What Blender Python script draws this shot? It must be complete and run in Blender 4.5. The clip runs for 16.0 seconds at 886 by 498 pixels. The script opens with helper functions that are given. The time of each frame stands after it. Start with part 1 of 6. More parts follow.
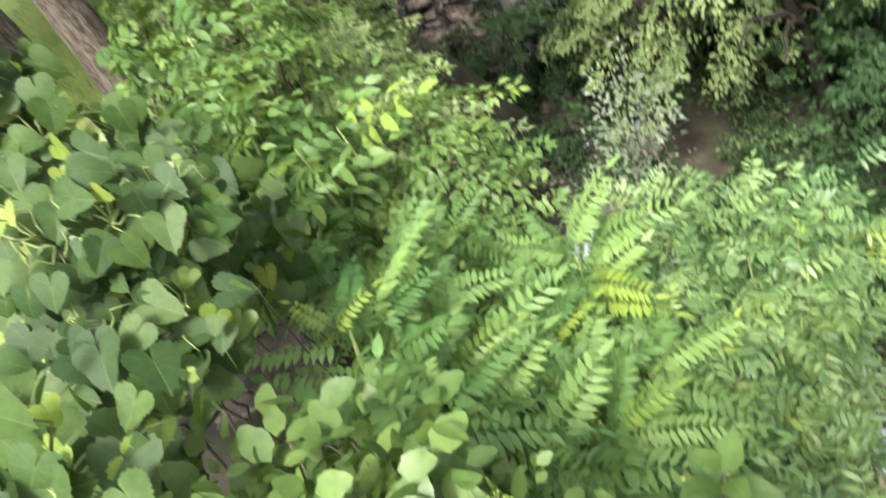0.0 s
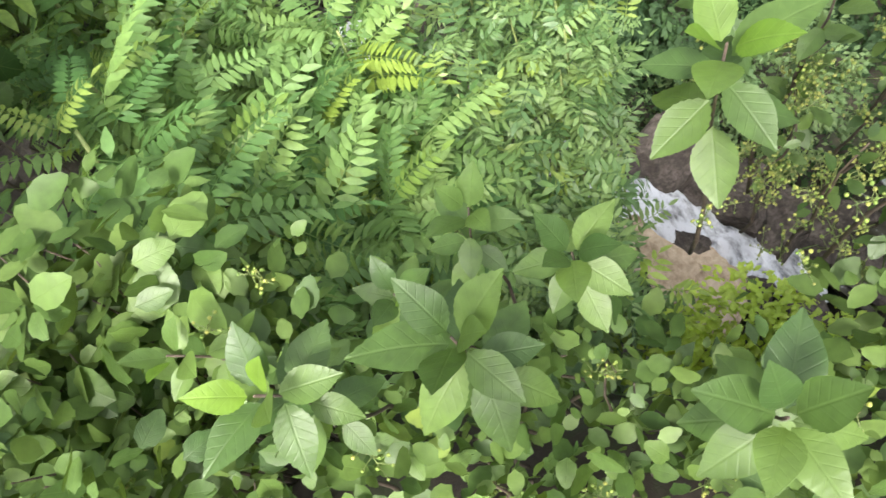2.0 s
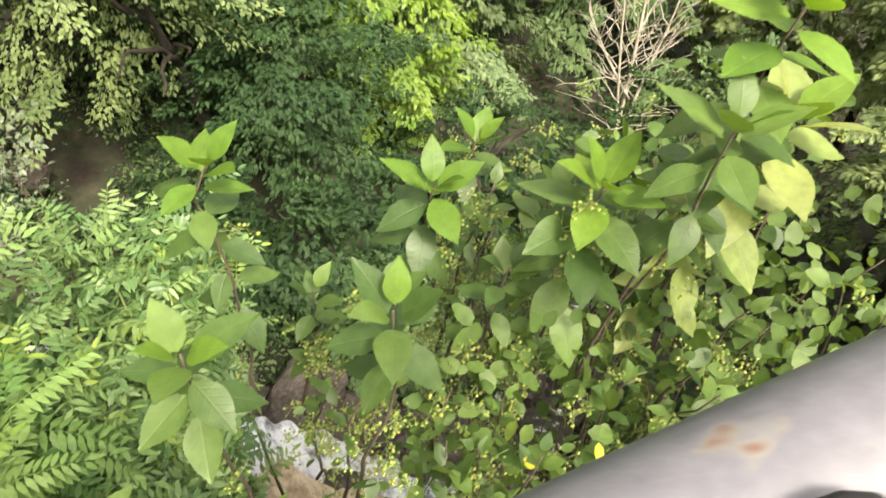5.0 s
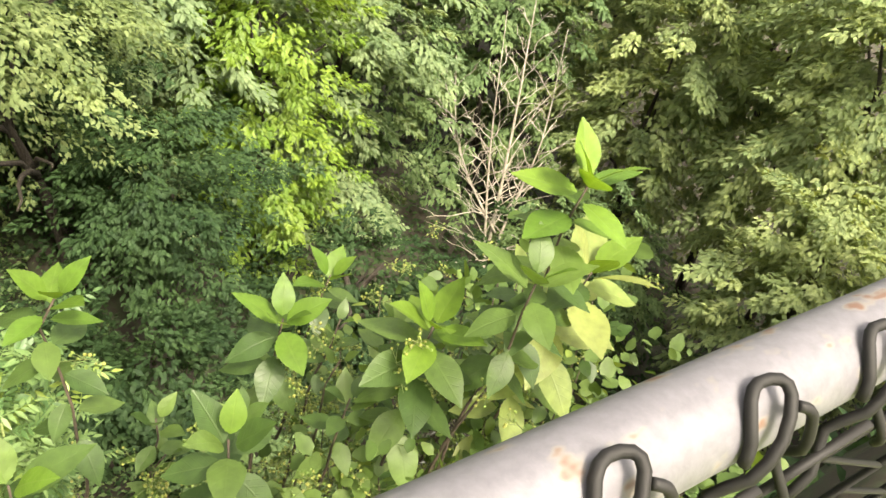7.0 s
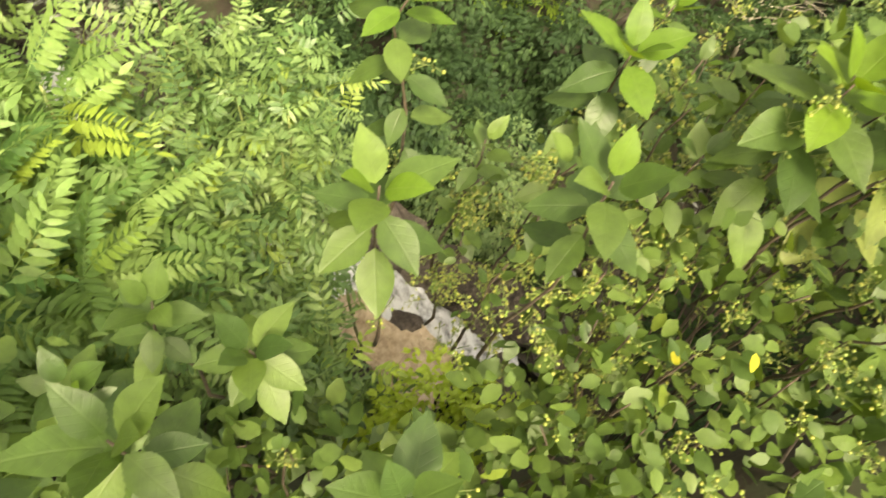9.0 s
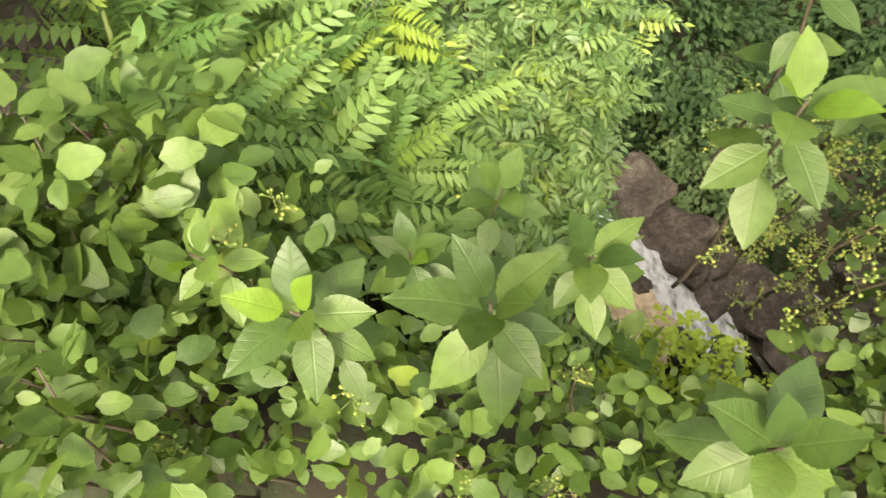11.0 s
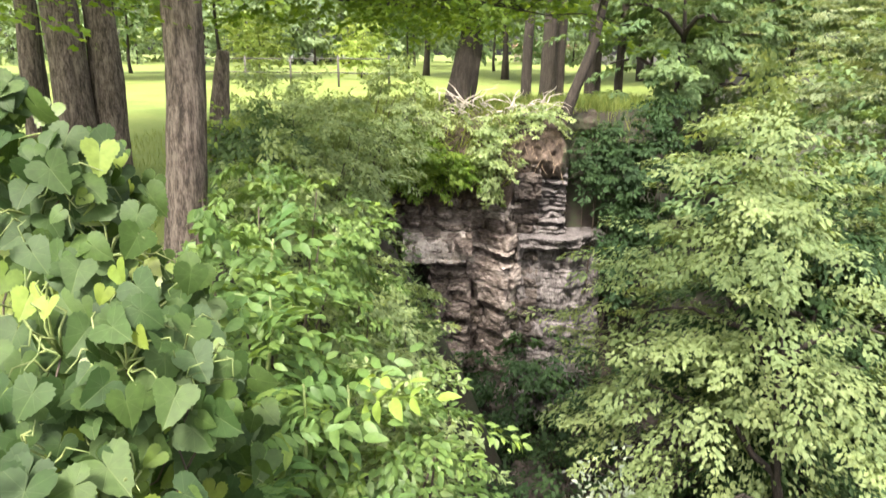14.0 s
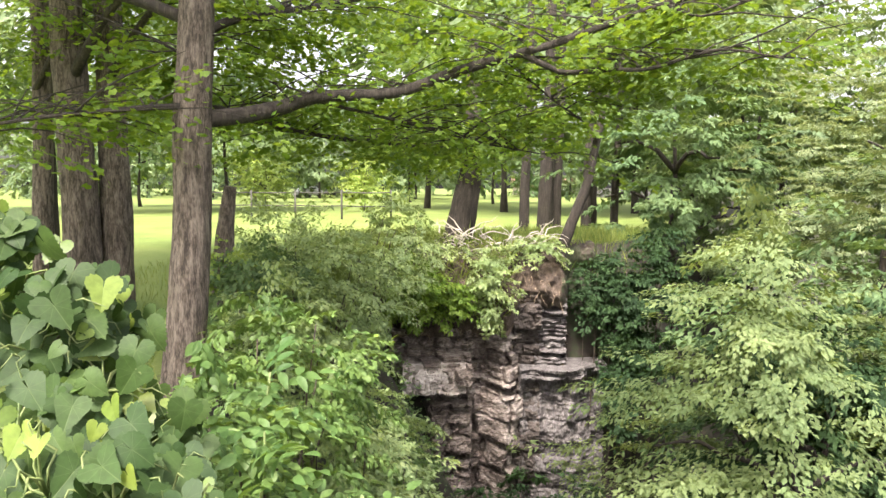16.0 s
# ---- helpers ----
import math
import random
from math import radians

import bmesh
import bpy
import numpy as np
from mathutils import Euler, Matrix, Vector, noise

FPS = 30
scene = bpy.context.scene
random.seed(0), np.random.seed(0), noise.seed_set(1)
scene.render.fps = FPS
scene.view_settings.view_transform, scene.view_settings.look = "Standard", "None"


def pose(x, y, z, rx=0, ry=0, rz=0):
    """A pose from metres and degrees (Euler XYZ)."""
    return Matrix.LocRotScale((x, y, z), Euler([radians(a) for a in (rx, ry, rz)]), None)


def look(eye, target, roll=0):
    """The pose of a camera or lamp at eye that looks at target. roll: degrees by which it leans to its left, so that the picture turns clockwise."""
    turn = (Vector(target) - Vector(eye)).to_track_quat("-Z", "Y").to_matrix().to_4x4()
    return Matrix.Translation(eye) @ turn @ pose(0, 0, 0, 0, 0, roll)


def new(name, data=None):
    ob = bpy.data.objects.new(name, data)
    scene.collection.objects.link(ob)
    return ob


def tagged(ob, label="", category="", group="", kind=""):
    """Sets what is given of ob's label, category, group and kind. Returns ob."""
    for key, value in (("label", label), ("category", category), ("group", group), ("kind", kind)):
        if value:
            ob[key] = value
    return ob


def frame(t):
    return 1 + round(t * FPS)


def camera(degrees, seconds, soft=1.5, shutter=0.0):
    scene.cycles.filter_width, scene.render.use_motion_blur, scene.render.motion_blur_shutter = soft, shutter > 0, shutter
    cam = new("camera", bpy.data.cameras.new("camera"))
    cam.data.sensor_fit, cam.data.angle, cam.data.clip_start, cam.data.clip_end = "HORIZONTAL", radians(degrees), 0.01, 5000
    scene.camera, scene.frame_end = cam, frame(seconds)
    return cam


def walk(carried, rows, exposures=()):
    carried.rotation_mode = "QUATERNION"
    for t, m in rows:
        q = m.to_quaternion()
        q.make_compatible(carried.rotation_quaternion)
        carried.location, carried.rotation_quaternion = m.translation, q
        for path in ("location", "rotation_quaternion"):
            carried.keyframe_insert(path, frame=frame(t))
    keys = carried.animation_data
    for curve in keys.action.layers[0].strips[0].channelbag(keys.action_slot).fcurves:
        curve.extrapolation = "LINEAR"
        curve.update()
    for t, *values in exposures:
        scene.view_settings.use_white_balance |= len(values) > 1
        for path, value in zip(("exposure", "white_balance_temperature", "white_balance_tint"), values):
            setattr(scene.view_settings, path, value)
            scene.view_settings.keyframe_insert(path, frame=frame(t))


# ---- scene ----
cam = camera(62.87, 16.0, 1.5, 0.3)
PATH = [
    (0.0, 0.106, 0.005, 1.527, 47.81, 26.97, -13.64),
    (0.5, 0.164, -0.000, 1.417, 32.88, 28.58, -23.06),
    (1.0, 0.122, 0.022, 1.400, 27.34, 24.72, -27.19),
    (1.5, 0.131, -0.020, 1.435, 25.84, 21.58, -28.97),
    (2.0, 0.139, -0.003, 1.390, 25.78, 18.49, -30.11),
    (2.5, 0.195, 0.009, 1.394, 25.44, 14.65, -29.98),
    (3.0, 0.219, -0.041, 1.408, 25.13, 12.41, -32.26),
    (3.5, 0.204, -0.050, 1.416, 26.25, 9.04, -34.22),
    (4.0, 0.201, -0.071, 1.459, 30.34, 5.54, -38.26),
    (4.5, 0.235, -0.142, 1.519, 35.56, 2.08, -43.73),
    (5.0, 0.282, -0.166, 1.518, 41.49, -0.60, -49.23),
    (5.2, 0.302, -0.203, 1.552, 43.00, -0.21, -49.16),
    (7.3, 0.252, -0.241, 1.610, 52.31, -8.90, -55.99),
    (7.5, 0.258, -0.221, 1.590, 50.12, -8.81, -53.85),
    (8.0, 0.259, -0.172, 1.547, 42.19, -8.23, -45.55),
    (8.5, 0.256, -0.106, 1.482, 36.63, -4.03, -39.74),
    (9.0, 0.199, -0.045, 1.473, 30.29, -1.81, -37.28),
    (9.5, 0.176, -0.014, 1.423, 26.89, 2.31, -32.53),
    (9.7, 0.144, -0.010, 1.416, 26.23, 2.57, -30.35),
    (11.8, 0.017, 0.015, 1.437, 33.24, 9.53, -11.61),
    (12.0, 0.009, -0.003, 1.441, 38.24, 9.31, -9.43),
    (12.5, -0.030, 0.071, 1.533, 51.20, 5.59, -4.71),
    (13.0, -0.035, 0.067, 1.548, 61.86, 2.41, -2.18),
    (13.5, -0.026, 0.052, 1.566, 69.47, 0.59, -0.93),
    (14.0, -0.016, 0.032, 1.579, 74.99, -0.12, -0.05),
    (14.5, -0.006, 0.025, 1.592, 79.50, -0.22, 0.59),
    (15.0, -0.027, 0.051, 1.588, 82.69, -0.08, 0.65),
    (15.5, -0.021, 0.031, 1.598, 84.41, -0.05, 0.41),
    (16.0, 0.000, 0.000, 1.600, 85.20, -0.01, 0.01),
]
walk(cam, [(r[0], pose(*r[1:])) for r in PATH], exposures=[
    (0.0, 1.48, 6500, 10), (2.0, 1.40, 6500, 10), (4.0, 1.40, 6700, 10), (5.0, 1.40, 7500, 9), (7.5, 1.44, 8000, 9), (8.5, 1.42, 9300, 5),
    (9.5, 1.40, 9500, 5), (12.0, 1.47, 7250, 10), (13.0, 1.62, 7000, 12), (14.0, 1.63, 6750, 15), (16.0, 1.57, 6650, 17)])

# ---- light ----
SUN_ELEV, SUN_AZ = 54.0, 198.0          # degrees; azimuth clockwise from +y
world = bpy.data.worlds.new("world")
scene.world = world
world.use_nodes = True
wn = world.node_tree
sky = wn.nodes.new("ShaderNodeTexSky")
sky.sky_type = "NISHITA"
sky.sun_disc = False
sky.sun_elevation, sky.sun_rotation = radians(SUN_ELEV), radians(SUN_AZ)
sky.air_density, sky.dust_density, sky.ozone_density = 1.0, 6.0, 0.6
bg = wn.nodes["Background"]
bg.inputs[1].default_value = 0.125
haze = wn.nodes.new("ShaderNodeHueSaturation")       # thin bright cloud: whiter than a clear sky
haze.inputs["Saturation"].default_value, haze.inputs["Value"].default_value = 0.35, 1.5
wn.links.new(sky.outputs[0], haze.inputs["Color"])
wn.links.new(haze.outputs[0], bg.inputs[0])
sun = new("sun", bpy.data.lights.new("sun", "SUN"))
sun.data.energy, sun.data.angle, sun.data.color = 3.0, radians(10), (1.0, 0.95, 0.86)
sa, se = radians(SUN_AZ), radians(SUN_ELEV)
sun.matrix_world = look((0, 0, 60), (-math.sin(sa) * math.cos(se), -math.cos(sa) * math.cos(se), 60 - math.sin(se)))


# ---- materials ----
def mat(name):
    m = bpy.data.materials.new(name)
    m.use_nodes = True
    nt = m.node_tree
    return m, nt, nt.nodes["Principled BSDF"]


def node(nt, kind, **inputs):
    n = nt.nodes.new(kind)
    for k, v in inputs.items():
        n.inputs[k.replace("_", " ")].default_value = v
    return n


def ramp(nt, stops):
    n = nt.nodes.new("ShaderNodeValToRGB")
    el = n.color_ramp.elements
    while len(el) < len(stops):
        el.new(0.5)
    for e, (p, c) in zip(el, stops):
        e.position, e.color = p, (*c, 1)
    return n


def coords(nt, scale=(1, 1, 1), world_space=True):
    mp = nt.nodes.new("ShaderNodeMapping")
    mp.inputs["Scale"].default_value = scale
    if world_space:
        g = nt.nodes.new("ShaderNodeNewGeometry")
        nt.links.new(g.outputs["Position"], mp.inputs["Vector"])
    else:
        g = nt.nodes.new("ShaderNodeTexCoord")
        nt.links.new(g.outputs["Object"], mp.inputs["Vector"])
    return mp.outputs[0]


def rough_mat(name, stops, scale=3.0, detail_scale=30.0, rough=0.85, bump=0.4, stretch=(1, 1, 1), dist=0.02, metal=0.0, contrast=2.2):
    """Uneven matt surface: two noises for colour, one for relief."""
    m, nt, b = mat(name)
    v = coords(nt, stretch)
    n1 = node(nt, "ShaderNodeTexNoise", Scale=scale, Detail=6.0, Roughness=0.65)
    n2 = node(nt, "ShaderNodeTexNoise", Scale=detail_scale, Detail=5.0, Roughness=0.7)
    nt.links.new(v, n1.inputs["Vector"])
    nt.links.new(v, n2.inputs["Vector"])
    mix = nt.nodes.new("ShaderNodeMath")
    mix.operation = "MULTIPLY_ADD"
    mix.inputs[1].default_value = 0.45
    nt.links.new(n2.outputs[0], mix.inputs[0])
    half = nt.nodes.new("ShaderNodeMath")
    half.operation = "MULTIPLY"
    half.inputs[1].default_value = 0.55
    nt.links.new(n1.outputs[0], half.inputs[0])
    nt.links.new(half.outputs[0], mix.inputs[2])
    r = ramp(nt, stops)
    spread = node(nt, "ShaderNodeMapRange")
    spread.inputs["From Min"].default_value, spread.inputs["From Max"].default_value = 0.5 - 0.5 / contrast, 0.5 + 0.5 / contrast
    nt.links.new(mix.outputs[0], spread.inputs["Value"])
    nt.links.new(spread.outputs[0], r.inputs[0])
    nt.links.new(r.outputs[0], b.inputs["Base Color"])
    b.inputs["Roughness"].default_value = rough
    b.inputs["Metallic"].default_value = metal
    bp = node(nt, "ShaderNodeBump", Strength=bump, Distance=dist)
    nt.links.new(mix.outputs[0], bp.inputs["Height"])
    nt.links.new(bp.outputs[0], b.inputs["Normal"])
    return m


def leaf_mat(name, dark, light, shoot=None, by_object=False, through_light=0.35, rough=0.42, spec=0.5, veins=0.0, palmate=False):
    """Leaf blade: glossy skin over a body that lets light through; each leaf has its own tint."""
    m, nt, b = mat(name)
    if by_object:
        rnd = nt.nodes.new("ShaderNodeObjectInfo").outputs["Random"]
    else:
        each = nt.nodes.new("ShaderNodeMath")
        each.operation = "MULTIPLY"
        each.inputs[1].default_value = 0.4
        nt.links.new(nt.nodes.new("ShaderNodeNewGeometry").outputs["Random Per Island"], each.inputs[0])
        spray = nt.nodes.new("ShaderNodeAttribute")
        spray.attribute_name = "tint"
        both = nt.nodes.new("ShaderNodeMath")
        both.operation = "MULTIPLY_ADD"
        both.inputs[1].default_value = 0.6
        nt.links.new(spray.outputs["Fac"], both.inputs[0])
        nt.links.new(each.outputs[0], both.inputs[2])
        rnd = both.outputs[0]
    stops = [(0.0, dark), (0.55, tuple((a + c) / 2 for a, c in zip(dark, light))), (0.9, light)]
    if shoot:
        stops += [(0.935, light), (0.955, shoot)]
    r = ramp(nt, stops)
    nt.links.new(rnd, r.inputs[0])
    n1 = node(nt, "ShaderNodeTexNoise", Scale=2.2, Detail=3.0)
    nt.links.new(coords(nt), n1.inputs["Vector"])
    n2 = node(nt, "ShaderNodeTexNoise", Scale=60.0, Detail=4.0)
    nt.links.new(coords(nt), n2.inputs["Vector"])
    add = nt.nodes.new("ShaderNodeMath")
    add.operation = "ADD"
    nt.links.new(n1.outputs[0], add.inputs[0])
    nt.links.new(n2.outputs[0], add.inputs[1])
    rng = node(nt, "ShaderNodeMapRange")
    rng.inputs["From Min"].default_value, rng.inputs["From Max"].default_value = 0.6, 1.4
    rng.inputs["To Min"].default_value, rng.inputs["To Max"].default_value = 0.72, 1.28
    nt.links.new(add.outputs[0], rng.inputs["Value"])
    hs = nt.nodes.new("ShaderNodeHueSaturation")
    nt.links.new(rng.outputs[0], hs.inputs["Value"])
    nt.links.new(r.outputs[0], hs.inputs["Color"])
    skin, relief = hs.outputs[0], n2.outputs[0]
    if veins:
        tc = nt.nodes.new("ShaderNodeTexCoord")
        xyz = nt.nodes.new("ShaderNodeSeparateXYZ")
        nt.links.new(tc.outputs["Object"], xyz.inputs[0])
        ax = nt.nodes.new("ShaderNodeMath")
        ax.operation = "ABSOLUTE"
        nt.links.new(xyz.outputs["X"], ax.inputs[0])
        slant = nt.nodes.new("ShaderNodeMath")
        slant.operation = "MULTIPLY_ADD"
        slant.inputs[1].default_value = -0.9
        nt.links.new(ax.outputs[0], slant.inputs[0])
        nt.links.new(xyz.outputs["Y"], slant.inputs[2])
        saw = nt.nodes.new("ShaderNodeMath")
        saw.operation = "PINGPONG"
        saw.inputs[1].default_value = 0.075
        nt.links.new(slant.outputs[0], saw.inputs[0])
        if palmate:
            ang = nt.nodes.new("ShaderNodeMath")
            ang.operation = "ARCTAN2"
            nt.links.new(ax.outputs[0], ang.inputs[0])
            nt.links.new(xyz.outputs["Y"], ang.inputs[1])
            fold = nt.nodes.new("ShaderNodeMath")
            fold.operation = "PINGPONG"
            fold.inputs[1].default_value = 0.36
            nt.links.new(ang.outputs[0], fold.inputs[0])
            reach = nt.nodes.new("ShaderNodeVectorMath")
            reach.operation = "LENGTH"
            nt.links.new(tc.outputs["Object"], reach.inputs[0])
            saw = nt.nodes.new("ShaderNodeMath")
            saw.operation = "MULTIPLY"
            nt.links.new(fold.outputs[0], saw.inputs[0])
            nt.links.new(reach.outputs["Value"], saw.inputs[1])
        side = node(nt, "ShaderNodeMapRange")
        side.inputs["From Min"].default_value, side.inputs["From Max"].default_value = 0.0, 0.016
        side.inputs["To Min"].default_value, side.inputs["To Max"].default_value = 0.55, 0.0
        nt.links.new(saw.outputs[0], side.inputs["Value"])
        rib = node(nt, "ShaderNodeMapRange")
        rib.inputs["From Min"].default_value, rib.inputs["From Max"].default_value = 0.006, 0.022
        rib.inputs["To Min"].default_value, rib.inputs["To Max"].default_value = 1.0, 0.0
        nt.links.new(ax.outputs[0], rib.inputs["Value"])
        net = nt.nodes.new("ShaderNodeMath")
        net.operation = "MAXIMUM"
        nt.links.new(side.outputs[0], net.inputs[0])
        nt.links.new(rib.outputs[0], net.inputs[1])
        amount = nt.nodes.new("ShaderNodeMath")
        amount.operation = "MULTIPLY"
        amount.inputs[1].default_value = veins
        nt.links.new(net.outputs[0], amount.inputs[0])
        pale = nt.nodes.new("ShaderNodeMixRGB")
        pale.inputs[2].default_value = (0.30, 0.38, 0.14, 1)
        nt.links.new(amount.outputs[0], pale.inputs[0])
        nt.links.new(hs.outputs[0], pale.inputs[1])
        skin = pale.outputs[0]
        dent = nt.nodes.new("ShaderNodeMath")
        dent.operation = "MULTIPLY_ADD"
        dent.inputs[1].default_value = -0.6
        nt.links.new(net.outputs[0], dent.inputs[0])
        nt.links.new(n2.outputs[0], dent.inputs[2])
        relief = dent.outputs[0]
    nt.links.new(skin, b.inputs["Base Color"])
    b.inputs["Roughness"].default_value = rough
    b.inputs["Specular IOR Level"].default_value = spec
    bp = node(nt, "ShaderNodeBump", Strength=0.35, Distance=0.002)
    nt.links.new(relief, bp.inputs["Height"])
    nt.links.new(bp.outputs[0], b.inputs["Normal"])
    tr = nt.nodes.new("ShaderNodeBsdfTranslucent")
    warm = nt.nodes.new("ShaderNodeMixRGB")
    warm.blend_type = "MULTIPLY"
    warm.inputs[0].default_value = 1.0
    warm.inputs[2].default_value = (1.5, 1.35, 0.55, 1)
    nt.links.new(hs.outputs[0], warm.inputs[1])
    nt.links.new(warm.outputs[0], tr.inputs["Color"])
    ms = nt.nodes.new("ShaderNodeMixShader")
    ms.inputs[0].default_value = through_light
    nt.links.new(b.outputs[0], ms.inputs[1])
    nt.links.new(tr.outputs[0], ms.inputs[2])
    nt.links.new(ms.outputs[0], nt.nodes["Material Output"].inputs["Surface"])
    return m


M_LAWN = rough_mat("lawn_grass", [(0.2, (0.09, 0.14, 0.022)), (0.5, (0.15, 0.205, 0.038)), (0.85, (0.23, 0.27, 0.07))], 0.6, 25, 0.9, 0.6)
# dark soil for the hollow; the recess shade is put into its colour
M_SOIL = rough_mat("hollow_shade_soil", [(0.2, (0.02, 0.016, 0.012)), (0.45, (0.055, 0.042, 0.03)), (0.55, (0.04, 0.055, 0.022)), (0.85, (0.11, 0.085, 0.06))], 1.6, 18, 0.9, 0.8, dist=0.06)


def ground_mat():
    """Lawn that gives way to bare soil and leaf litter along an uneven edge."""
    m = M_LAWN
    nt = m.node_tree
    b = nt.nodes["Principled BSDF"]
    grass = b.inputs["Base Color"].links[0].from_socket
    n1 = node(nt, "ShaderNodeTexNoise", Scale=2.2, Detail=6.0, Roughness=0.7)
    nt.links.new(coords(nt), n1.inputs["Vector"])
    soil = ramp(nt, [(0.32, (0.013, 0.010, 0.008)), (0.46, (0.034, 0.026, 0.019)), (0.54, (0.028, 0.038, 0.016)), (0.68, (0.07, 0.054, 0.039))])
    nt.links.new(n1.outputs[0], soil.inputs[0])
    at = nt.nodes.new("ShaderNodeAttribute")
    at.attribute_name = "bank"
    add = nt.nodes.new("ShaderNodeMath")
    add.operation = "MULTIPLY_ADD"
    add.inputs[1].default_value = 1.6
    nt.links.new(n1.outputs[0], add.inputs[0])
    nt.links.new(at.outputs["Fac"], add.inputs[2])
    edge = node(nt, "ShaderNodeMapRange")
    edge.inputs["From Min"].default_value, edge.inputs["From Max"].default_value = 0.05, 0.45
    nt.links.new(add.outputs[0], edge.inputs["Value"])
    mix = nt.nodes.new("ShaderNodeMixRGB")
    nt.links.new(edge.outputs[0], mix.inputs[0])
    nt.links.new(grass, mix.inputs[1])
    nt.links.new(soil.outputs[0], mix.inputs[2])
    nt.links.new(mix.outputs[0], b.inputs["Base Color"])


ground_mat()
M_BARK = rough_mat("grey_brown_bark", [(0.28, (0.035, 0.027, 0.021)), (0.46, (0.098, 0.076, 0.06)), (0.75, (0.215, 0.178, 0.146))], 4.6, 20, 0.95, 1.0, (6, 6, 1.2), 0.05, contrast=2.8)
# dark bark, deepened further to carry canopy shade on the maple limbs
M_BARKD = rough_mat("dark_and_shaded_bark", [(0.2, (0.010, 0.008, 0.006)), (0.5, (0.030, 0.024, 0.018)), (0.85, (0.075, 0.06, 0.046))], 5, 22, 0.92, 0.9, (6, 6, 0.8), 0.03)
M_TWIG = rough_mat("brown_twig", [(0.3, (0.035, 0.026, 0.02)), (0.7, (0.10, 0.073, 0.053))], 8, 60, 0.8, 0.3)
M_GREENSTEM = rough_mat("green_stem", [(0.3, (0.10, 0.15, 0.04)), (0.7, (0.20, 0.24, 0.08))], 8, 60, 0.6, 0.2)
M_DEADWOOD = rough_mat("bleached_deadwood", [(0.3, (0.28, 0.25, 0.20)), (0.7, (0.52, 0.48, 0.41))], 6, 40, 0.9, 0.4)
M_ROCK = rough_mat("bedded_grey_rock", [(0.2, (0.035, 0.027, 0.023)), (0.42, (0.14, 0.112, 0.095)), (0.6, (0.28, 0.24, 0.21)), (0.85, (0.46, 0.41, 0.37))], 1.1, 12, 0.92, 1.0, (1, 1, 3.2), 0.05)
M_ROCKV = rough_mat("sheer_grey_rock", [(0.2, (0.035, 0.031, 0.03)), (0.5, (0.125, 0.113, 0.108)), (0.85, (0.27, 0.25, 0.24))], 2.2, 14, 0.92, 1.0, (2.6, 2.6, 0.8), 0.05)
M_SLAB = rough_mat("pale_slab_rock", [(0.2, (0.26, 0.22, 0.19)), (0.5, (0.44, 0.39, 0.35)), (0.85, (0.58, 0.53, 0.485))], 1.6, 12, 0.92, 0.8, (1, 1, 1.6), 0.04)
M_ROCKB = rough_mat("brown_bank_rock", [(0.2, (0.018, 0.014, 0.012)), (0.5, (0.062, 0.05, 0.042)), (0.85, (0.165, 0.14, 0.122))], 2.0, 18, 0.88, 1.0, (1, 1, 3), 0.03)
M_TAN = rough_mat("tan_sandstone", [(0.25, (0.25, 0.18, 0.115)), (0.5, (0.45, 0.35, 0.245)), (0.8, (0.60, 0.495, 0.37))], 1.6, 12, 0.8, 0.7, (1, 1, 2), 0.04)
M_ROOT = rough_mat("dry_roots", [(0.3, (0.12, 0.085, 0.055)), (0.7, (0.30, 0.23, 0.16))], 6, 40, 0.9, 0.4)
M_ROOTSOIL = rough_mat("root_soil", [(0.2, (0.03, 0.021, 0.015)), (0.5, (0.08, 0.058, 0.042)), (0.85, (0.16, 0.12, 0.09))], 2.4, 26, 0.95, 1.0, (1.5, 1.5, 0.8), 0.05)
M_STRAW = leaf_mat("grass_blade", (0.09, 0.15, 0.03), (0.24, 0.28, 0.08), None, False, 0.3, 0.6, 0.2)

L_BITTER = leaf_mat("bittersweet_leaf", (0.045, 0.092, 0.024), (0.118, 0.192, 0.046), None, True, 0.36, 0.45, 0.5, 0.04)
L_BITTER_J = leaf_mat("bittersweet_small_leaf", (0.05, 0.10, 0.026), (0.13, 0.20, 0.052), (0.18, 0.25, 0.05), False, 0.35, 0.52, 0.4)
L_YOUNG = leaf_mat("young_leaf", (0.088, 0.175, 0.024), (0.145, 0.245, 0.034), None, True, 0.40, 0.48, 0.4, 0.10)
L_PALE = leaf_mat("pale_yellow_leaf", (0.19, 0.26, 0.075), (0.29, 0.34, 0.12), None, True, 0.4, 0.45, 0.45, 0.2)
L_YELLOW = leaf_mat("yellow_leaf", (0.42, 0.42, 0.05), (0.52, 0.46, 0.07), None, True, 0.4, 0.5, 0.3)
L_VINE = leaf_mat("vine_leaf", (0.02, 0.05, 0.012), (0.058, 0.105, 0.024), (0.20, 0.28, 0.06), True, 0.34, 0.6, 0.35, 0.18, True)
L_SUMAC = leaf_mat("sumac_leaflet", (0.07, 0.16, 0.045), (0.205, 0.32, 0.10), (0.23, 0.33, 0.06), True, 0.36, 0.52, 0.35)
L_SUMAC_Y = leaf_mat("new_sumac_leaflet", (0.15, 0.25, 0.055), (0.22, 0.31, 0.075), None, True, 0.42, 0.42, 0.4)
L_ASH = leaf_mat("narrow_leaflet", (0.07, 0.145, 0.048), (0.215, 0.325, 0.12), (0.24, 0.34, 0.07), True, 0.32, 0.45, 0.45)
L_BUSH = leaf_mat("bush_leaf", (0.06, 0.125, 0.032), (0.175, 0.265, 0.07), (0.22, 0.33, 0.06), False, 0.36, 0.5, 0.4)
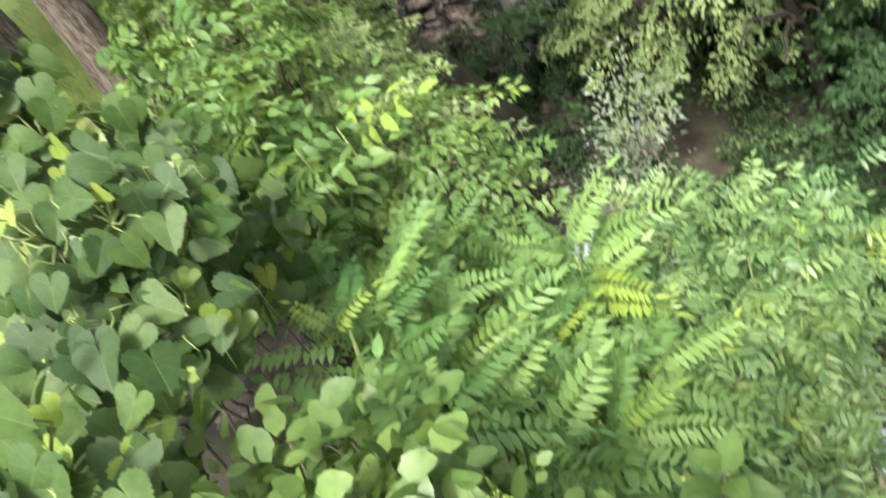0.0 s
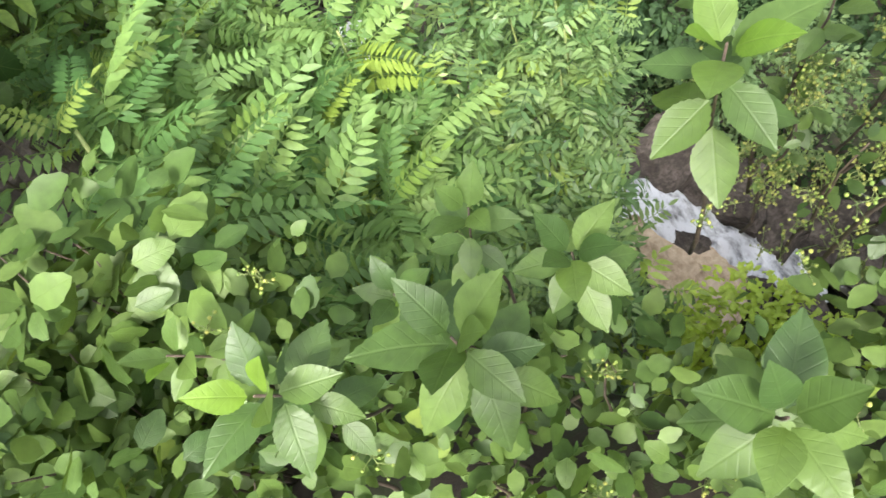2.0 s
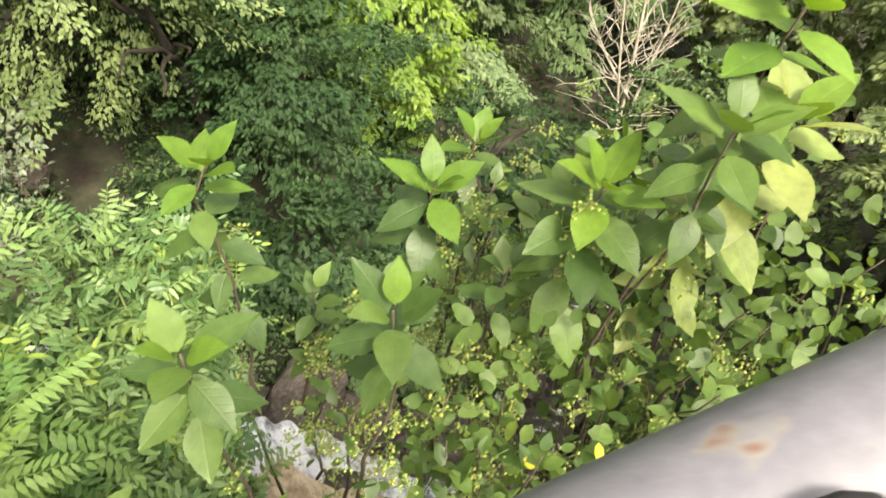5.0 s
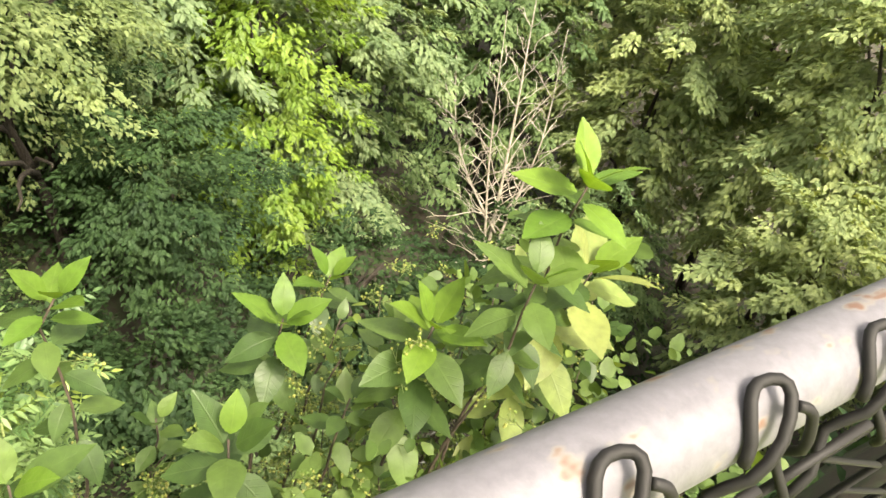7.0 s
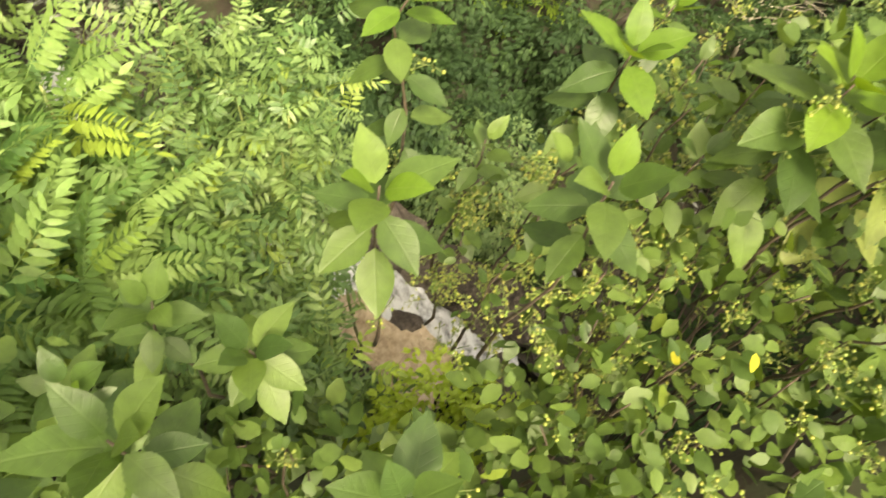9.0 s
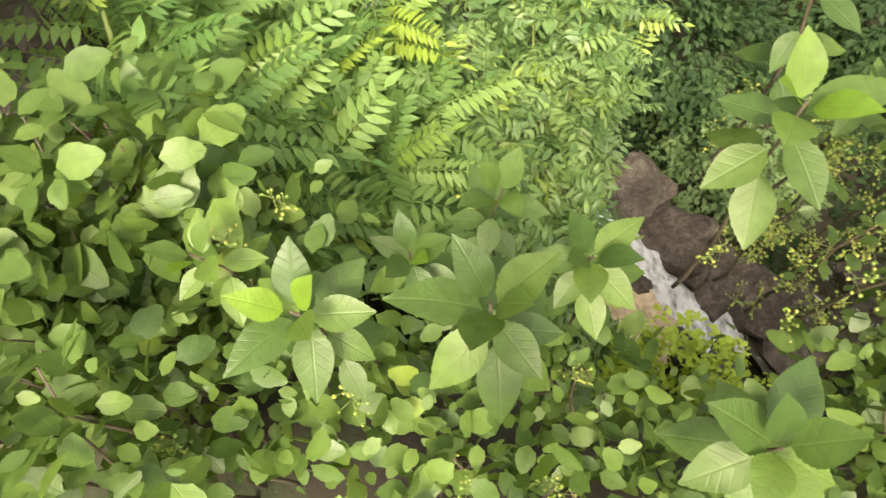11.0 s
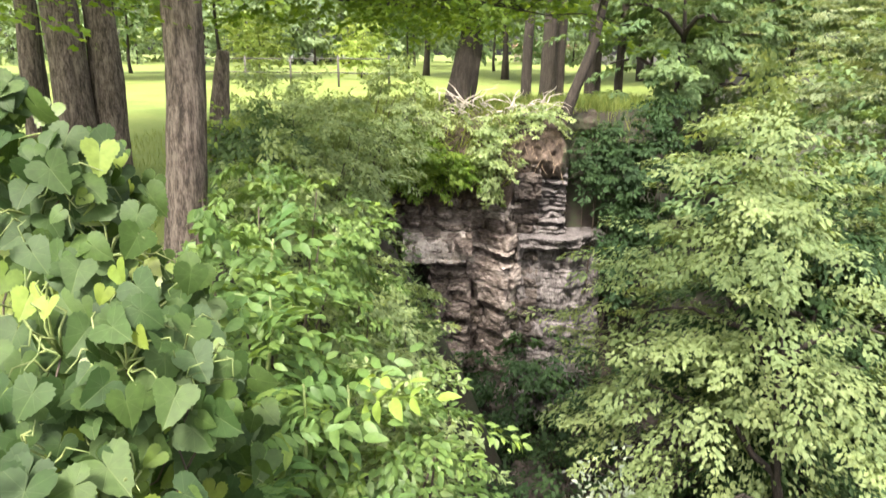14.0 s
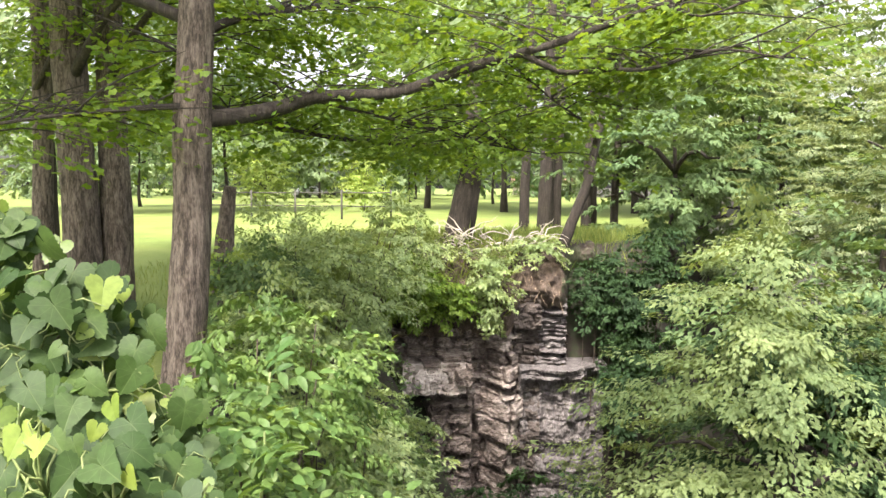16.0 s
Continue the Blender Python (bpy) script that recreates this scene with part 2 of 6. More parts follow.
L_BUSH_BIG = leaf_mat("large_leaflet", (0.06, 0.13, 0.035), (0.135, 0.225, 0.06), (0.2, 0.3, 0.06), True, 0.38, 0.5, 0.4)
# leaf green darkened: the shade of hollow and gorge is in this colour
L_SHADE = leaf_mat("shade_dark_leaf", (0.018, 0.043, 0.018), (0.052, 0.10, 0.036), None, False, 0.34, 0.65, 0.2)
L_JEWEL = leaf_mat("bright_lime_leaf", (0.36, 0.50, 0.07), (0.50, 0.62, 0.14), None, False, 0.4, 0.5, 0.35)
L_MAPLE = leaf_mat("maple_leaf", (0.07, 0.14, 0.02), (0.175, 0.26, 0.038), None, False, 0.52, 0.55, 0.3)
# grey-green leaf paled further; haze is put into the colour
L_HAZE = leaf_mat("hazed_grey_green_leaf", (0.17, 0.225, 0.125), (0.29, 0.35, 0.205), None, False, 0.45, 0.7, 0.15)
L_SHRUB = leaf_mat("pale_shrub_leaf", (0.14, 0.215, 0.09), (0.36, 0.45, 0.20), (0.28, 0.36, 0.08), False, 0.36, 0.5, 0.4)
L_LIGHT = leaf_mat("light_layered_leaf", (0.125, 0.185, 0.08), (0.24, 0.305, 0.135), None, False, 0.42, 0.6, 0.2)
L_MID = leaf_mat("wood_leaf", (0.07, 0.13, 0.055), (0.16, 0.235, 0.10), None, False, 0.36, 0.6, 0.22)
L_OLIVE = leaf_mat("olive_leaf", (0.12, 0.18, 0.08), (0.32, 0.39, 0.175), None, False, 0.36, 0.6, 0.22)
# yellow-green leaf; on the far bank its colour carries a sunlit tree edge
L_GOLD = leaf_mat("sunlit_leaf", (0.10, 0.19, 0.03), (0.20, 0.30, 0.045), None, False, 0.4, 0.5, 0.4)
L_LIME = leaf_mat("lime_leaf", (0.17, 0.27, 0.055), (0.32, 0.40, 0.11), None, False, 0.4, 0.5, 0.35)
L_SILVER = leaf_mat("grey_green_leaf", (0.10, 0.138, 0.09), (0.20, 0.238, 0.168), None, False, 0.25, 0.6, 0.35)
# leaf colour paled and greyed to stand in for haze on farther trees
L_FAR = leaf_mat("hazed_far_leaf", (0.10, 0.16, 0.08), (0.21, 0.285, 0.14), None, False, 0.35, 0.6, 0.3)


def berry_mat():
    m, nt, b = mat("green_yellow_berry")
    r = ramp(nt, [(0.0, (0.13, 0.21, 0.04)), (0.6, (0.20, 0.26, 0.055)), (1.0, (0.29, 0.295, 0.07))])
    nt.links.new(nt.nodes.new("ShaderNodeNewGeometry").outputs["Random Per Island"], r.inputs[0])
    nt.links.new(r.outputs[0], b.inputs["Base Color"])
    b.inputs["Roughness"].default_value = 0.4
    return m


def rail_mat():
    """Old galvanised pipe: streaked zinc, rust patches, pale scuffs."""
    m, nt, b = mat("galvanised_pipe")
    v = coords(nt, (1, 1, 1), False)
    n1 = node(nt, "ShaderNodeTexNoise", Scale=46.0, Detail=2.0, Roughness=0.5)
    mp = nt.nodes.new("ShaderNodeMapping")
    mp.inputs["Scale"].default_value = (1.0, 1.6, 1.6)
    nt.links.new(v, mp.inputs["Vector"])
    nt.links.new(mp.outputs[0], n1.inputs["Vector"])
    n2 = node(nt, "ShaderNodeTexNoise", Scale=120.0, Detail=5.0, Roughness=0.6)
    nt.links.new(v, n2.inputs["Vector"])
    base = ramp(nt, [(0.3, (0.130, 0.128, 0.147)), (0.7, (0.177, 0.174, 0.198))])
    nt.links.new(n2.outputs[0], base.inputs[0])
    rust = ramp(nt, [(0.655, (0, 0, 0)), (0.73, (1, 1, 1))])
    nt.links.new(n1.outputs[0], rust.inputs[0])
    scuff = ramp(nt, [(0.6, (0, 0, 0)), (0.68, (1, 1, 1))])
    nt.links.new(n1.outputs[0], scuff.inputs[0])
    worn = nt.nodes.new("ShaderNodeMixRGB")
    worn.inputs[2].default_value = (0.19, 0.18, 0.168, 1)
    nt.links.new(scuff.outputs[0], worn.inputs[0])
    nt.links.new(base.outputs[0], worn.inputs[1])
    mix = nt.nodes.new("ShaderNodeMixRGB")
    mix.inputs[2].default_value = (0.13, 0.07, 0.05, 1)
    nt.links.new(rust.outputs[0], mix.inputs[0])
    nt.links.new(worn.outputs[0], mix.inputs[1])
    nt.links.new(mix.outputs[0], b.inputs["Base Color"])
    inv = node(nt, "ShaderNodeMapRange")
    inv.inputs["To Min"].default_value, inv.inputs["To Max"].default_value = 0.22, 0.0
    nt.links.new(scuff.outputs[0], inv.inputs["Value"])
    nt.links.new(inv.outputs[0], b.inputs["Metallic"])
    b.inputs["Roughness"].default_value = 0.5
    bp = node(nt, "ShaderNodeBump", Strength=0.2, Distance=0.002)
    nt.links.new(n2.outputs[0], bp.inputs["Height"])
    nt.links.new(bp.outputs[0], b.inputs["Normal"])
    return m


def water_mat():
    m, nt, b = mat("stream_water")
    n = node(nt, "ShaderNodeTexNoise", Scale=5.0, Detail=6.0)
    nt.links.new(coords(nt), n.inputs["Vector"])
    r = ramp(nt, [(0.35, (0.03, 0.026, 0.02)), (0.60, (0.07, 0.065, 0.055)), (0.68, (0.6, 0.62, 0.63))])
    nt.links.new(n.outputs[0], r.inputs[0])
    nt.links.new(r.outputs[0], b.inputs["Base Color"])
    b.inputs["Roughness"].default_value = 0.12
    bp = node(nt, "ShaderNodeBump", Strength=0.5, Distance=0.05)
    nt.links.new(n.outputs[0], bp.inputs["Height"])
    nt.links.new(bp.outputs[0], b.inputs["Normal"])
    return m


def foam_mat():
    m, nt, b = mat("white_water")
    n = node(nt, "ShaderNodeTexNoise", Scale=6.0, Detail=6.0, Roughness=0.6)
    nt.links.new(coords(nt, (1.6, 1.0, 0.4)), n.inputs["Vector"])
    r = ramp(nt, [(0.33, (0.14, 0.14, 0.15)), (0.43, (0.40, 0.41, 0.44)), (0.55, (0.66, 0.68, 0.72))])
    nt.links.new(n.outputs[0], r.inputs[0])
    nt.links.new(r.outputs[0], b.inputs["Base Color"])
    b.inputs["Roughness"].default_value = 0.45
    bp = node(nt, "ShaderNodeBump", Strength=0.8, Distance=0.06)
    nt.links.new(n.outputs[0], bp.inputs["Height"])
    nt.links.new(bp.outputs[0], b.inputs["Normal"])
    return m


def plain_mat(name, color, rough=0.6, metal=0.0):
    return rough_mat(name, [(0.3, tuple(c * 0.85 for c in color)), (0.7, tuple(min(1, c * 1.1) for c in color))], 4, 40, rough, 0.08, metal=metal)


M_BERRY, M_RAIL, M_WATER, M_FOAM = berry_mat(), rail_mat(), water_mat(), foam_mat()
M_COLLAR = plain_mat("pale_zinc_collar", (0.55, 0.55, 0.56), 0.5)
M_WIRE = plain_mat("black_coated_wire", (0.006, 0.0055, 0.006), 0.7)
M_CARW, M_CARD, M_CARS = plain_mat("white_car_paint", (0.75, 0.75, 0.76), 0.3), plain_mat("dark_car_paint", (0.03, 0.03, 0.04), 0.3), plain_mat("silver_car_paint", (0.5, 0.52, 0.53), 0.35, 0.4)
M_GLASS, M_TYRE = plain_mat("dark_window_glass", (0.02, 0.025, 0.03), 0.08), plain_mat("tyre_rubber", (0.02, 0.02, 0.02), 0.8)
M_ROOF, M_SIDING, M_WHITE = plain_mat("salmon_roof_shingle", (0.36, 0.20, 0.15), 0.9), plain_mat("cream_siding", (0.34, 0.29, 0.23), 0.8), plain_mat("white_trim", (0.75, 0.74, 0.72), 0.6)
M_FENCE = plain_mat("weathered_fence_wood", (0.07, 0.065, 0.058), 0.9)

# ---- mesh helpers ----
rng = np.random.default_rng(7)


def mesh_of(name, verts, faces, material, smooth=False):
    me = bpy.data.meshes.new(name)
    if isinstance(faces, np.ndarray):
        n, k = faces.shape
        me.vertices.add(len(verts))
        me.vertices.foreach_set("co", np.asarray(verts, dtype=np.float32).ravel())
        me.loops.add(n * k)
        me.loops.foreach_set("vertex_index", faces.astype(np.int32).ravel())
        me.polygons.add(n)
        me.polygons.foreach_set("loop_start", np.arange(0, n * k, k, dtype=np.int32))
        me.update(calc_edges=True)
    else:
        me.from_pydata([tuple(v) for v in verts], [], faces)
        me.update()
    me.materials.append(material)
    if smooth:
        me.polygons.foreach_set("use_smooth", np.ones(len(me.polygons), dtype=bool))
    return me


def part(name, me, parent, label="", kind=""):
    ob = new(name, me)
    ob.parent = parent
    return tagged(ob, label, kind=kind)


def thing(name, label, category, group="", at=(0, 0, 0)):
    ob = new(name)
    ob.location = at
    return tagged(ob, label, category, group)


def tube_arrays(points, radii, sides=8, wobble=0.0):
    """Tapered, closed tube along points; returns vertices and quad faces."""
    pts = [Vector(p) for p in points]
    n = len(pts)
    verts, faces = [], []
    side = Vector((1, 0, 0))
    for i, p in enumerate(pts):
        d = (pts[min(i + 1, n - 1)] - pts[max(i - 1, 0)]).normalized()
        u = side - d * side.dot(d)
        if u.length < 0.1:
            u = Vector((0, 1, 0)) - d * d.y
        u.normalize()
        side = u
        w = d.cross(u)
        for k in range(sides):
            a = 2 * math.pi * k / sides
            r = radii[i] * (1 + wobble * noise.noise(Vector((p.x * 3 + math.cos(a) * 2, p.y * 3 + math.sin(a) * 2, p.z * 1.2))))
            verts.append(p + (u * math.cos(a) + w * math.sin(a)) * r)
    for i in range(n - 1):
        for k in range(sides):
            a, b = i * sides + k, i * sides + (k + 1) % sides
            faces.append((a, b, b + sides, a + sides))
    verts += [pts[0], pts[-1]]
    for k in range(sides):
        faces.append((len(verts) - 2, (k + 1) % sides, k, k))
        faces.append((len(verts) - 1, (n - 1) * sides + k, (n - 1) * sides + (k + 1) % sides, (n - 1) * sides + k))
    faces = [tuple(dict.fromkeys(f)) for f in faces]
    return verts, faces


def tube(name, points, radii, material, sides=8, wobble=0.0):
    v, f = tube_arrays(points, radii, sides, wobble)
    return mesh_of(name, v, f, material, True)


def bark_trunk(name, points, radii, material, sides=44, ridge=0.05):
    """Trunk with furrowed bark: long vertical plates standing proud of the cracks."""
    P = [Vector(p) for p in points]
    fine, rad = [], []
    for i in range(len(P) - 1):
        for k in range(4):
            fine.append(P[i].lerp(P[i + 1], k / 4))
            rad.append(radii[i] + (radii[i + 1] - radii[i]) * k / 4)
    fine.append(P[-1])
    rad.append(radii[-1])
    v, f = tube_arrays(fine, rad, sides, 0.12)
    for i, p in enumerate(fine):
        for k in range(sides):
            a = 2 * math.pi * k / sides
            q = Vector((math.cos(a) * 3.2, math.sin(a) * 3.2, p.z * 1.1))
            plate = abs(noise.noise(q * 1.7 + Vector((p.x, 0, 0)))) + 0.4 * noise.noise(q * 4.0)
            w = v[i * sides + k]
            v[i * sides + k] = p + (w - p) * (1 + ridge * (min(plate, 0.45) * 4 - 0.8))
    return mesh_of(name, v, f, material, True)


def tubes(name, lines, material, sides=5):
    """Many twigs in one mesh: lines of (points, radii)."""
    verts, faces = [], []
    for p, r in lines:
        v, f = tube_arrays(p, r, sides)
        o = len(verts)
        verts += v
        faces += [tuple(i + o for i in q) for q in f]
    return mesh_of(name, verts, faces, material, True)


def arc(a, b, sag=0.0, n=7, jitter=0.0, seed=0):
    """Points from a to b, bent upwards by sag, with a slight wander."""
    a, b = Vector(a), Vector(b)
    out = []
    for i in range(n):
        u = i / (n - 1)
        p = a.lerp(b, u) + Vector((0, 0, sag * 4 * u * (1 - u)))
        if jitter and 0 < i < n - 1:
            p += noise.noise_vector(Vector((u * 3 + seed, seed * 1.7, a.x))) * jitter
        out.append(p)
    return out


def leaf_shape(length=1.0, width=0.5, n=4, fold=0.25, droop=0.25, peak=0.42, serrate=0.0, curl=0.0, wave=0.0, tip=0.85):
    """A blade along +y with its tip at y = length; n segments, folded along the midrib."""
    u = np.linspace(0, 1, n + 1)
    w = np.where(u < peak, np.sin(np.pi / 2 * np.clip(u / peak, 0, 1)) ** 0.75, np.cos(np.pi / 2 * np.clip((u - peak) / (1 - peak), 0, 1)) ** tip)
    z = -droop * u ** 2 * length
    V, F = [], []
    mid = [(0, a * length, h) for a, h in zip(u, z)]
    V += mid
    for s in (-1, 1):
        for i in range(1, n):
            ww = w[i] * width / 2 * (1 + serrate * (-1) ** i)
            V.append((s * ww, (u[i] - 0.3 / n * (serrate > 0) * (-1) ** i) * length, z[i] + fold * ww + curl * ww * ww / width + wave * width * math.sin(i / n * 14 + s)))
    for k, s in enumerate((-1, 1)):
        o = n + 1 + k * (n - 1)
        side = [0] + [o + i for i in range(n - 1)] + [n]
        for i in range(n):
            quad = [i, side[i], side[i + 1], i + 1] if s < 0 else [i, i + 1, side[i + 1], side[i]]
            quad = list(dict.fromkeys(quad))
            for q in range(1, len(quad) - 1):
                F.append((quad[0], quad[q], quad[q + 1]))
    return np.array(V, float), np.array(F, int)


def fan_leaf(outline, droop=0.2, cup=0.15):
    """A lobed blade from an outline round the leaf stalk's joint."""
    P = np.array(outline, float)
    r = np.hypot(P[:, 0], P[:, 1])
    ring = np.column_stack([P, cup * np.abs(P[:, 0]) - droop * r ** 2])
    inner = np.column_stack([P * 0.5, 0.5 * cup * np.abs(P[:, 0]) - 0.05 - droop * (0.5 * r) ** 2 + 0.05])
    V = np.vstack([[(0, 0.02, 0)], inner, ring])
    n = len(P)
    F = []
    for i in range(n - 1):
        F += [(0, 1 + i + 1, 1 + i), (1 + i, 1 + i + 1, 1 + n + i + 1), (1 + i, 1 + n + i + 1, 1 + n + i)]
    return V, np.array(F, int)


def toothed(n, teeth, depth, lobe, point):
    """Outline round a leaf stalk's joint: broad rounded blade with shallow lobes, a short tip and teeth."""
    out = []
    for i in range(n + 1):
        a = math.pi * (2 * i / n - 1) * 0.96
        reach = 0.56 + 0.05 * math.cos(a) + lobe * math.cos(3.0 * a) + point * math.exp(-(a / 0.24) ** 2) - 0.16 * math.exp(-((abs(a) - math.pi) / 0.3) ** 2)
        reach *= 1 + depth * (abs((abs(a) * teeth) % 2 - 1) - 0.5)
        out.append((math.sin(a) * reach, math.cos(a) * reach))
    return out


VINE_OUTS = [toothed(46, 7.2, 0.14, 0.085, 0.12), toothed(46, 7.6, 0.12, 0.055, 0.15), toothed(46, 6.8, 0.15, 0.11, 0.1)]
MAPLE_OUT = [(0, 0), (-0.5, 0.12), (-0.24, 0.34), (-0.4, 0.74), (0, 1.0), (0.4, 0.74), (0.24, 0.34), (0.5, 0.12), (0, 0)]


def flat_fan(outline, droop=0.15):
    V = np.array([(0, 0.3, 0.02)] + [(a, b, -droop * (a * a + b * b)) for a, b in outline], float)
    return V, np.array([(0, i + 2, i + 1) for i in range(len(outline) - 1)], int)


def frames_of(pos, heading, normal, size):
    """Stack of 3 x 3 turns (columns x, y, z) from headings and normals, scaled by size."""
    y = heading / np.linalg.norm(heading, axis=1, keepdims=True)
    z = normal - y * np.sum(normal * y, axis=1, keepdims=True)
    z /= np.linalg.norm(z, axis=1, keepdims=True) + 1e-9
    x = np.cross(y, z)
    return np.stack([x, y, z], axis=2) * np.asarray(size).reshape(-1, 1, 1)


def scatter(name, shape, pos, heading, normal, size, material, tint=None):
    """Many blades in one mesh; tint sets each blade's place between the dark and the light colour of its leaf."""
    V, F = shape
    R = frames_of(pos, heading, normal, size)
    W = np.einsum("nij,vj->nvi", R, V) + pos[:, None, :]
    n, k = len(pos), len(V)
    faces = (F[None] + (np.arange(n) * k)[:, None, None]).reshape(-1, 3)
    me = mesh_of(name, W.reshape(-1, 3), faces, material)
    tone = rng.random(n) if tint is None else tint
    me.attributes.new("tint", "FLOAT", "POINT").data.foreach_set("value", np.repeat(tone, k).astype(np.float32))
    return me


def matrix_of(pos, heading, normal, size):
    R = frames_of(np.array([heading], float), np.array([heading], float), np.array([normal], float), [size])[0]
    m = Matrix([list(R[i]) + [pos[i]] for i in range(3)] + [[0, 0, 0, 1]])
    return m


def unit(n):
    v = rng.normal(size=(n, 3))
    return v / np.linalg.norm(v, axis=1, keepdims=True)


LEAF2 = leaf_shape(1, 0.55, 2, 0.3, 0.2, 0.45)
LEAF3 = leaf_shape(1, 0.5, 3, 0.3, 0.25, 0.4)
LEAF1 = (np.array([(0, 0, 0), (-0.27, 0.45, 0.07), (0.27, 0.45, 0.07), (0, 1, -0.18)], float), np.array([(0, 3, 1), (0, 2, 3)], int))
NARROW2 = leaf_shape(1, 0.3, 2, 0.3, 0.2, 0.45)
MAPLE = flat_fan(MAPLE_OUT)


def spray_points(center, radii, n_sprays, per, length, spread=0.38, droop=0.25, inner=0.55, up=0.0, lump=0.35, jitter=0.3, tiers=0.0, turn=0.35):
    """Leaf places in flattened, drooping sprays that make up a crown; returns places, headings and normals."""
    c, rad = np.array(center, float), np.array(radii, float)
    d = unit(n_sprays)
    d[:, 2] = d[:, 2] * 0.9 + up
    d /= np.linalg.norm(d, axis=1, keepdims=True)
    seed = float(c[0] * 3 + c[1])
    lumps = np.array([1 + lump * noise.noise(Vector((a[0] * 2.2 + seed, a[1] * 2.2, a[2] * 2.6))) for a in d])
    r = (inner + (1 - inner) * rng.random(n_sprays) ** 0.6) * lumps
    o = c + d * rad * r[:, None]
    if tiers:
        o[:, 2] = np.round(o[:, 2] / tiers) * tiers + rng.normal(size=n_sprays) * tiers * 0.08
    out = d * [1, 1, 0.35 if not tiers else 0.1]
    out[:, 2] -= droop
    out += (0.35 if not tiers else 0.15) * unit(n_sprays)
    out /= np.linalg.norm(out, axis=1, keepdims=True)
    side = np.cross(out, [0, 0, 1.0])
    side /= np.linalg.norm(side, axis=1, keepdims=True) + 1e-9
    flat = np.cross(side, out)
    u = rng.random((n_sprays, per, 1))
    w = rng.normal(size=(n_sprays, per, 1)) * spread * (1.15 - u)
    h = rng.normal(size=(n_sprays, per, 1)) * 0.045
    L = length * (0.7 + 0.6 * rng.random((n_sprays, 1, 1)))
    pos = o[:, None] + (out[:, None] * (u - 0.35) + side[:, None] * w + flat[:, None] * h) * L
    pos[..., 2] -= (droop * 0.6 * (u[..., 0] ** 2) * L[..., 0])
    head = out[:, None] + side[:, None] * np.sign(w) * 0.8 + turn * rng.normal(size=pos.shape)
    nor = flat[:, None] + jitter * rng.normal(size=pos.shape)
    nor[..., 2] = np.abs(nor[..., 2]) + 0.15
    return pos.reshape(-1, 3), head.reshape(-1, 3), nor.reshape(-1, 3)


def fronds(center, radii, n, per, length, wide=0.6, droop=0.3, lump=0.45, jitter=0.28, tiers=0.0, fill=0.25, turn=0.3):
    """Leaf places in dense flat fans with gaps between them, most of them on the outside of a crown; also each leaf's tint."""
    c, rad = np.array(center, float), np.array(radii, float)
    d = unit(n)
    d[:, 2] = d[:, 2] * 0.9 + 0.1
    d /= np.linalg.norm(d, axis=1, keepdims=True)
    seed = float(c[0] * 3 + c[1])
    lumps = np.array([1 + lump * noise.noise(Vector((a[0] * 2.4 + seed, a[1] * 2.4, a[2] * 3.0))) for a in d])
    inside = rng.random(n) < fill
    r = np.where(inside, 0.35 + 0.35 * rng.random(n), 0.84 + 0.2 * rng.random(n)) * lumps
    o = c + d * rad * r[:, None]
    if tiers:
        o[:, 2] = np.round(o[:, 2] / tiers) * tiers + rng.normal(size=n) * tiers * 0.12
    out = d * [1, 1, 0.25]
    out[:, 2] -= droop * 0.55
    out += 0.28 * unit(n)
    out /= np.linalg.norm(out, axis=1, keepdims=True)
    side = np.cross(out, [0, 0, 1.0])
    side /= np.linalg.norm(side, axis=1, keepdims=True) + 1e-9
    flat = np.cross(side, out)
    L = length * (0.6 + 0.75 * rng.random((n, 1, 1)))
    u = rng.random((n, per, 1)) ** 0.85
    half = wide / 2 * np.sin(np.pi * (0.12 + 0.82 * u)) ** 0.8
    lobes = 0.72 + 0.28 * np.cos(u * 26 + rng.random((n, 1, 1)) * 6)
    w = rng.uniform(-1, 1, (n, per, 1)) * half * lobes
    h = -0.32 * droop * u ** 2 - 0.5 * w ** 2 + rng.normal(size=(n, per, 1)) * 0.022
    pos = o[:, None] + (out[:, None] * (u - 0.55) + side[:, None] * w + flat[:, None] * h) * L
    head = out[:, None] * 0.8 + side[:, None] * w / wide * 3.0 + turn * rng.normal(size=pos.shape)
    head[..., 2] -= 0.25
    nor = flat[:, None] + 0.25 * d[:, None] + jitter * rng.normal(size=pos.shape)
    nor[..., 2] = np.abs(nor[..., 2]) + 0.1
    tint = np.repeat(rng.random(n), per)
    return pos.reshape(-1, 3), head.reshape(-1, 3), nor.reshape(-1, 3), tint


# leaf-free sight lines from the camera to the bare rock, the maple foot, the falls, the lime plants, the dark hollow
# and the riffle
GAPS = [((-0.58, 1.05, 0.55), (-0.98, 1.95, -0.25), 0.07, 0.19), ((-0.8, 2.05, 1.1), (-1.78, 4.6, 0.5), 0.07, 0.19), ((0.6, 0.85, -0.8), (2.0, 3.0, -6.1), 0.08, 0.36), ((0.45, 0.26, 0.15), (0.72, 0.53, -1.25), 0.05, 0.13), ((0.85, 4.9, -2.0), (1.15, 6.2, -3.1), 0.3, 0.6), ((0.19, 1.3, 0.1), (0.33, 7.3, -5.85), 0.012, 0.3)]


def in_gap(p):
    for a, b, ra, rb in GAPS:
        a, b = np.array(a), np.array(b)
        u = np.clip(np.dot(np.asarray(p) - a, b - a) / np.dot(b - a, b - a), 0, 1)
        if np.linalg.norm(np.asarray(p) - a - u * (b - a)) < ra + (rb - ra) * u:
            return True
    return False


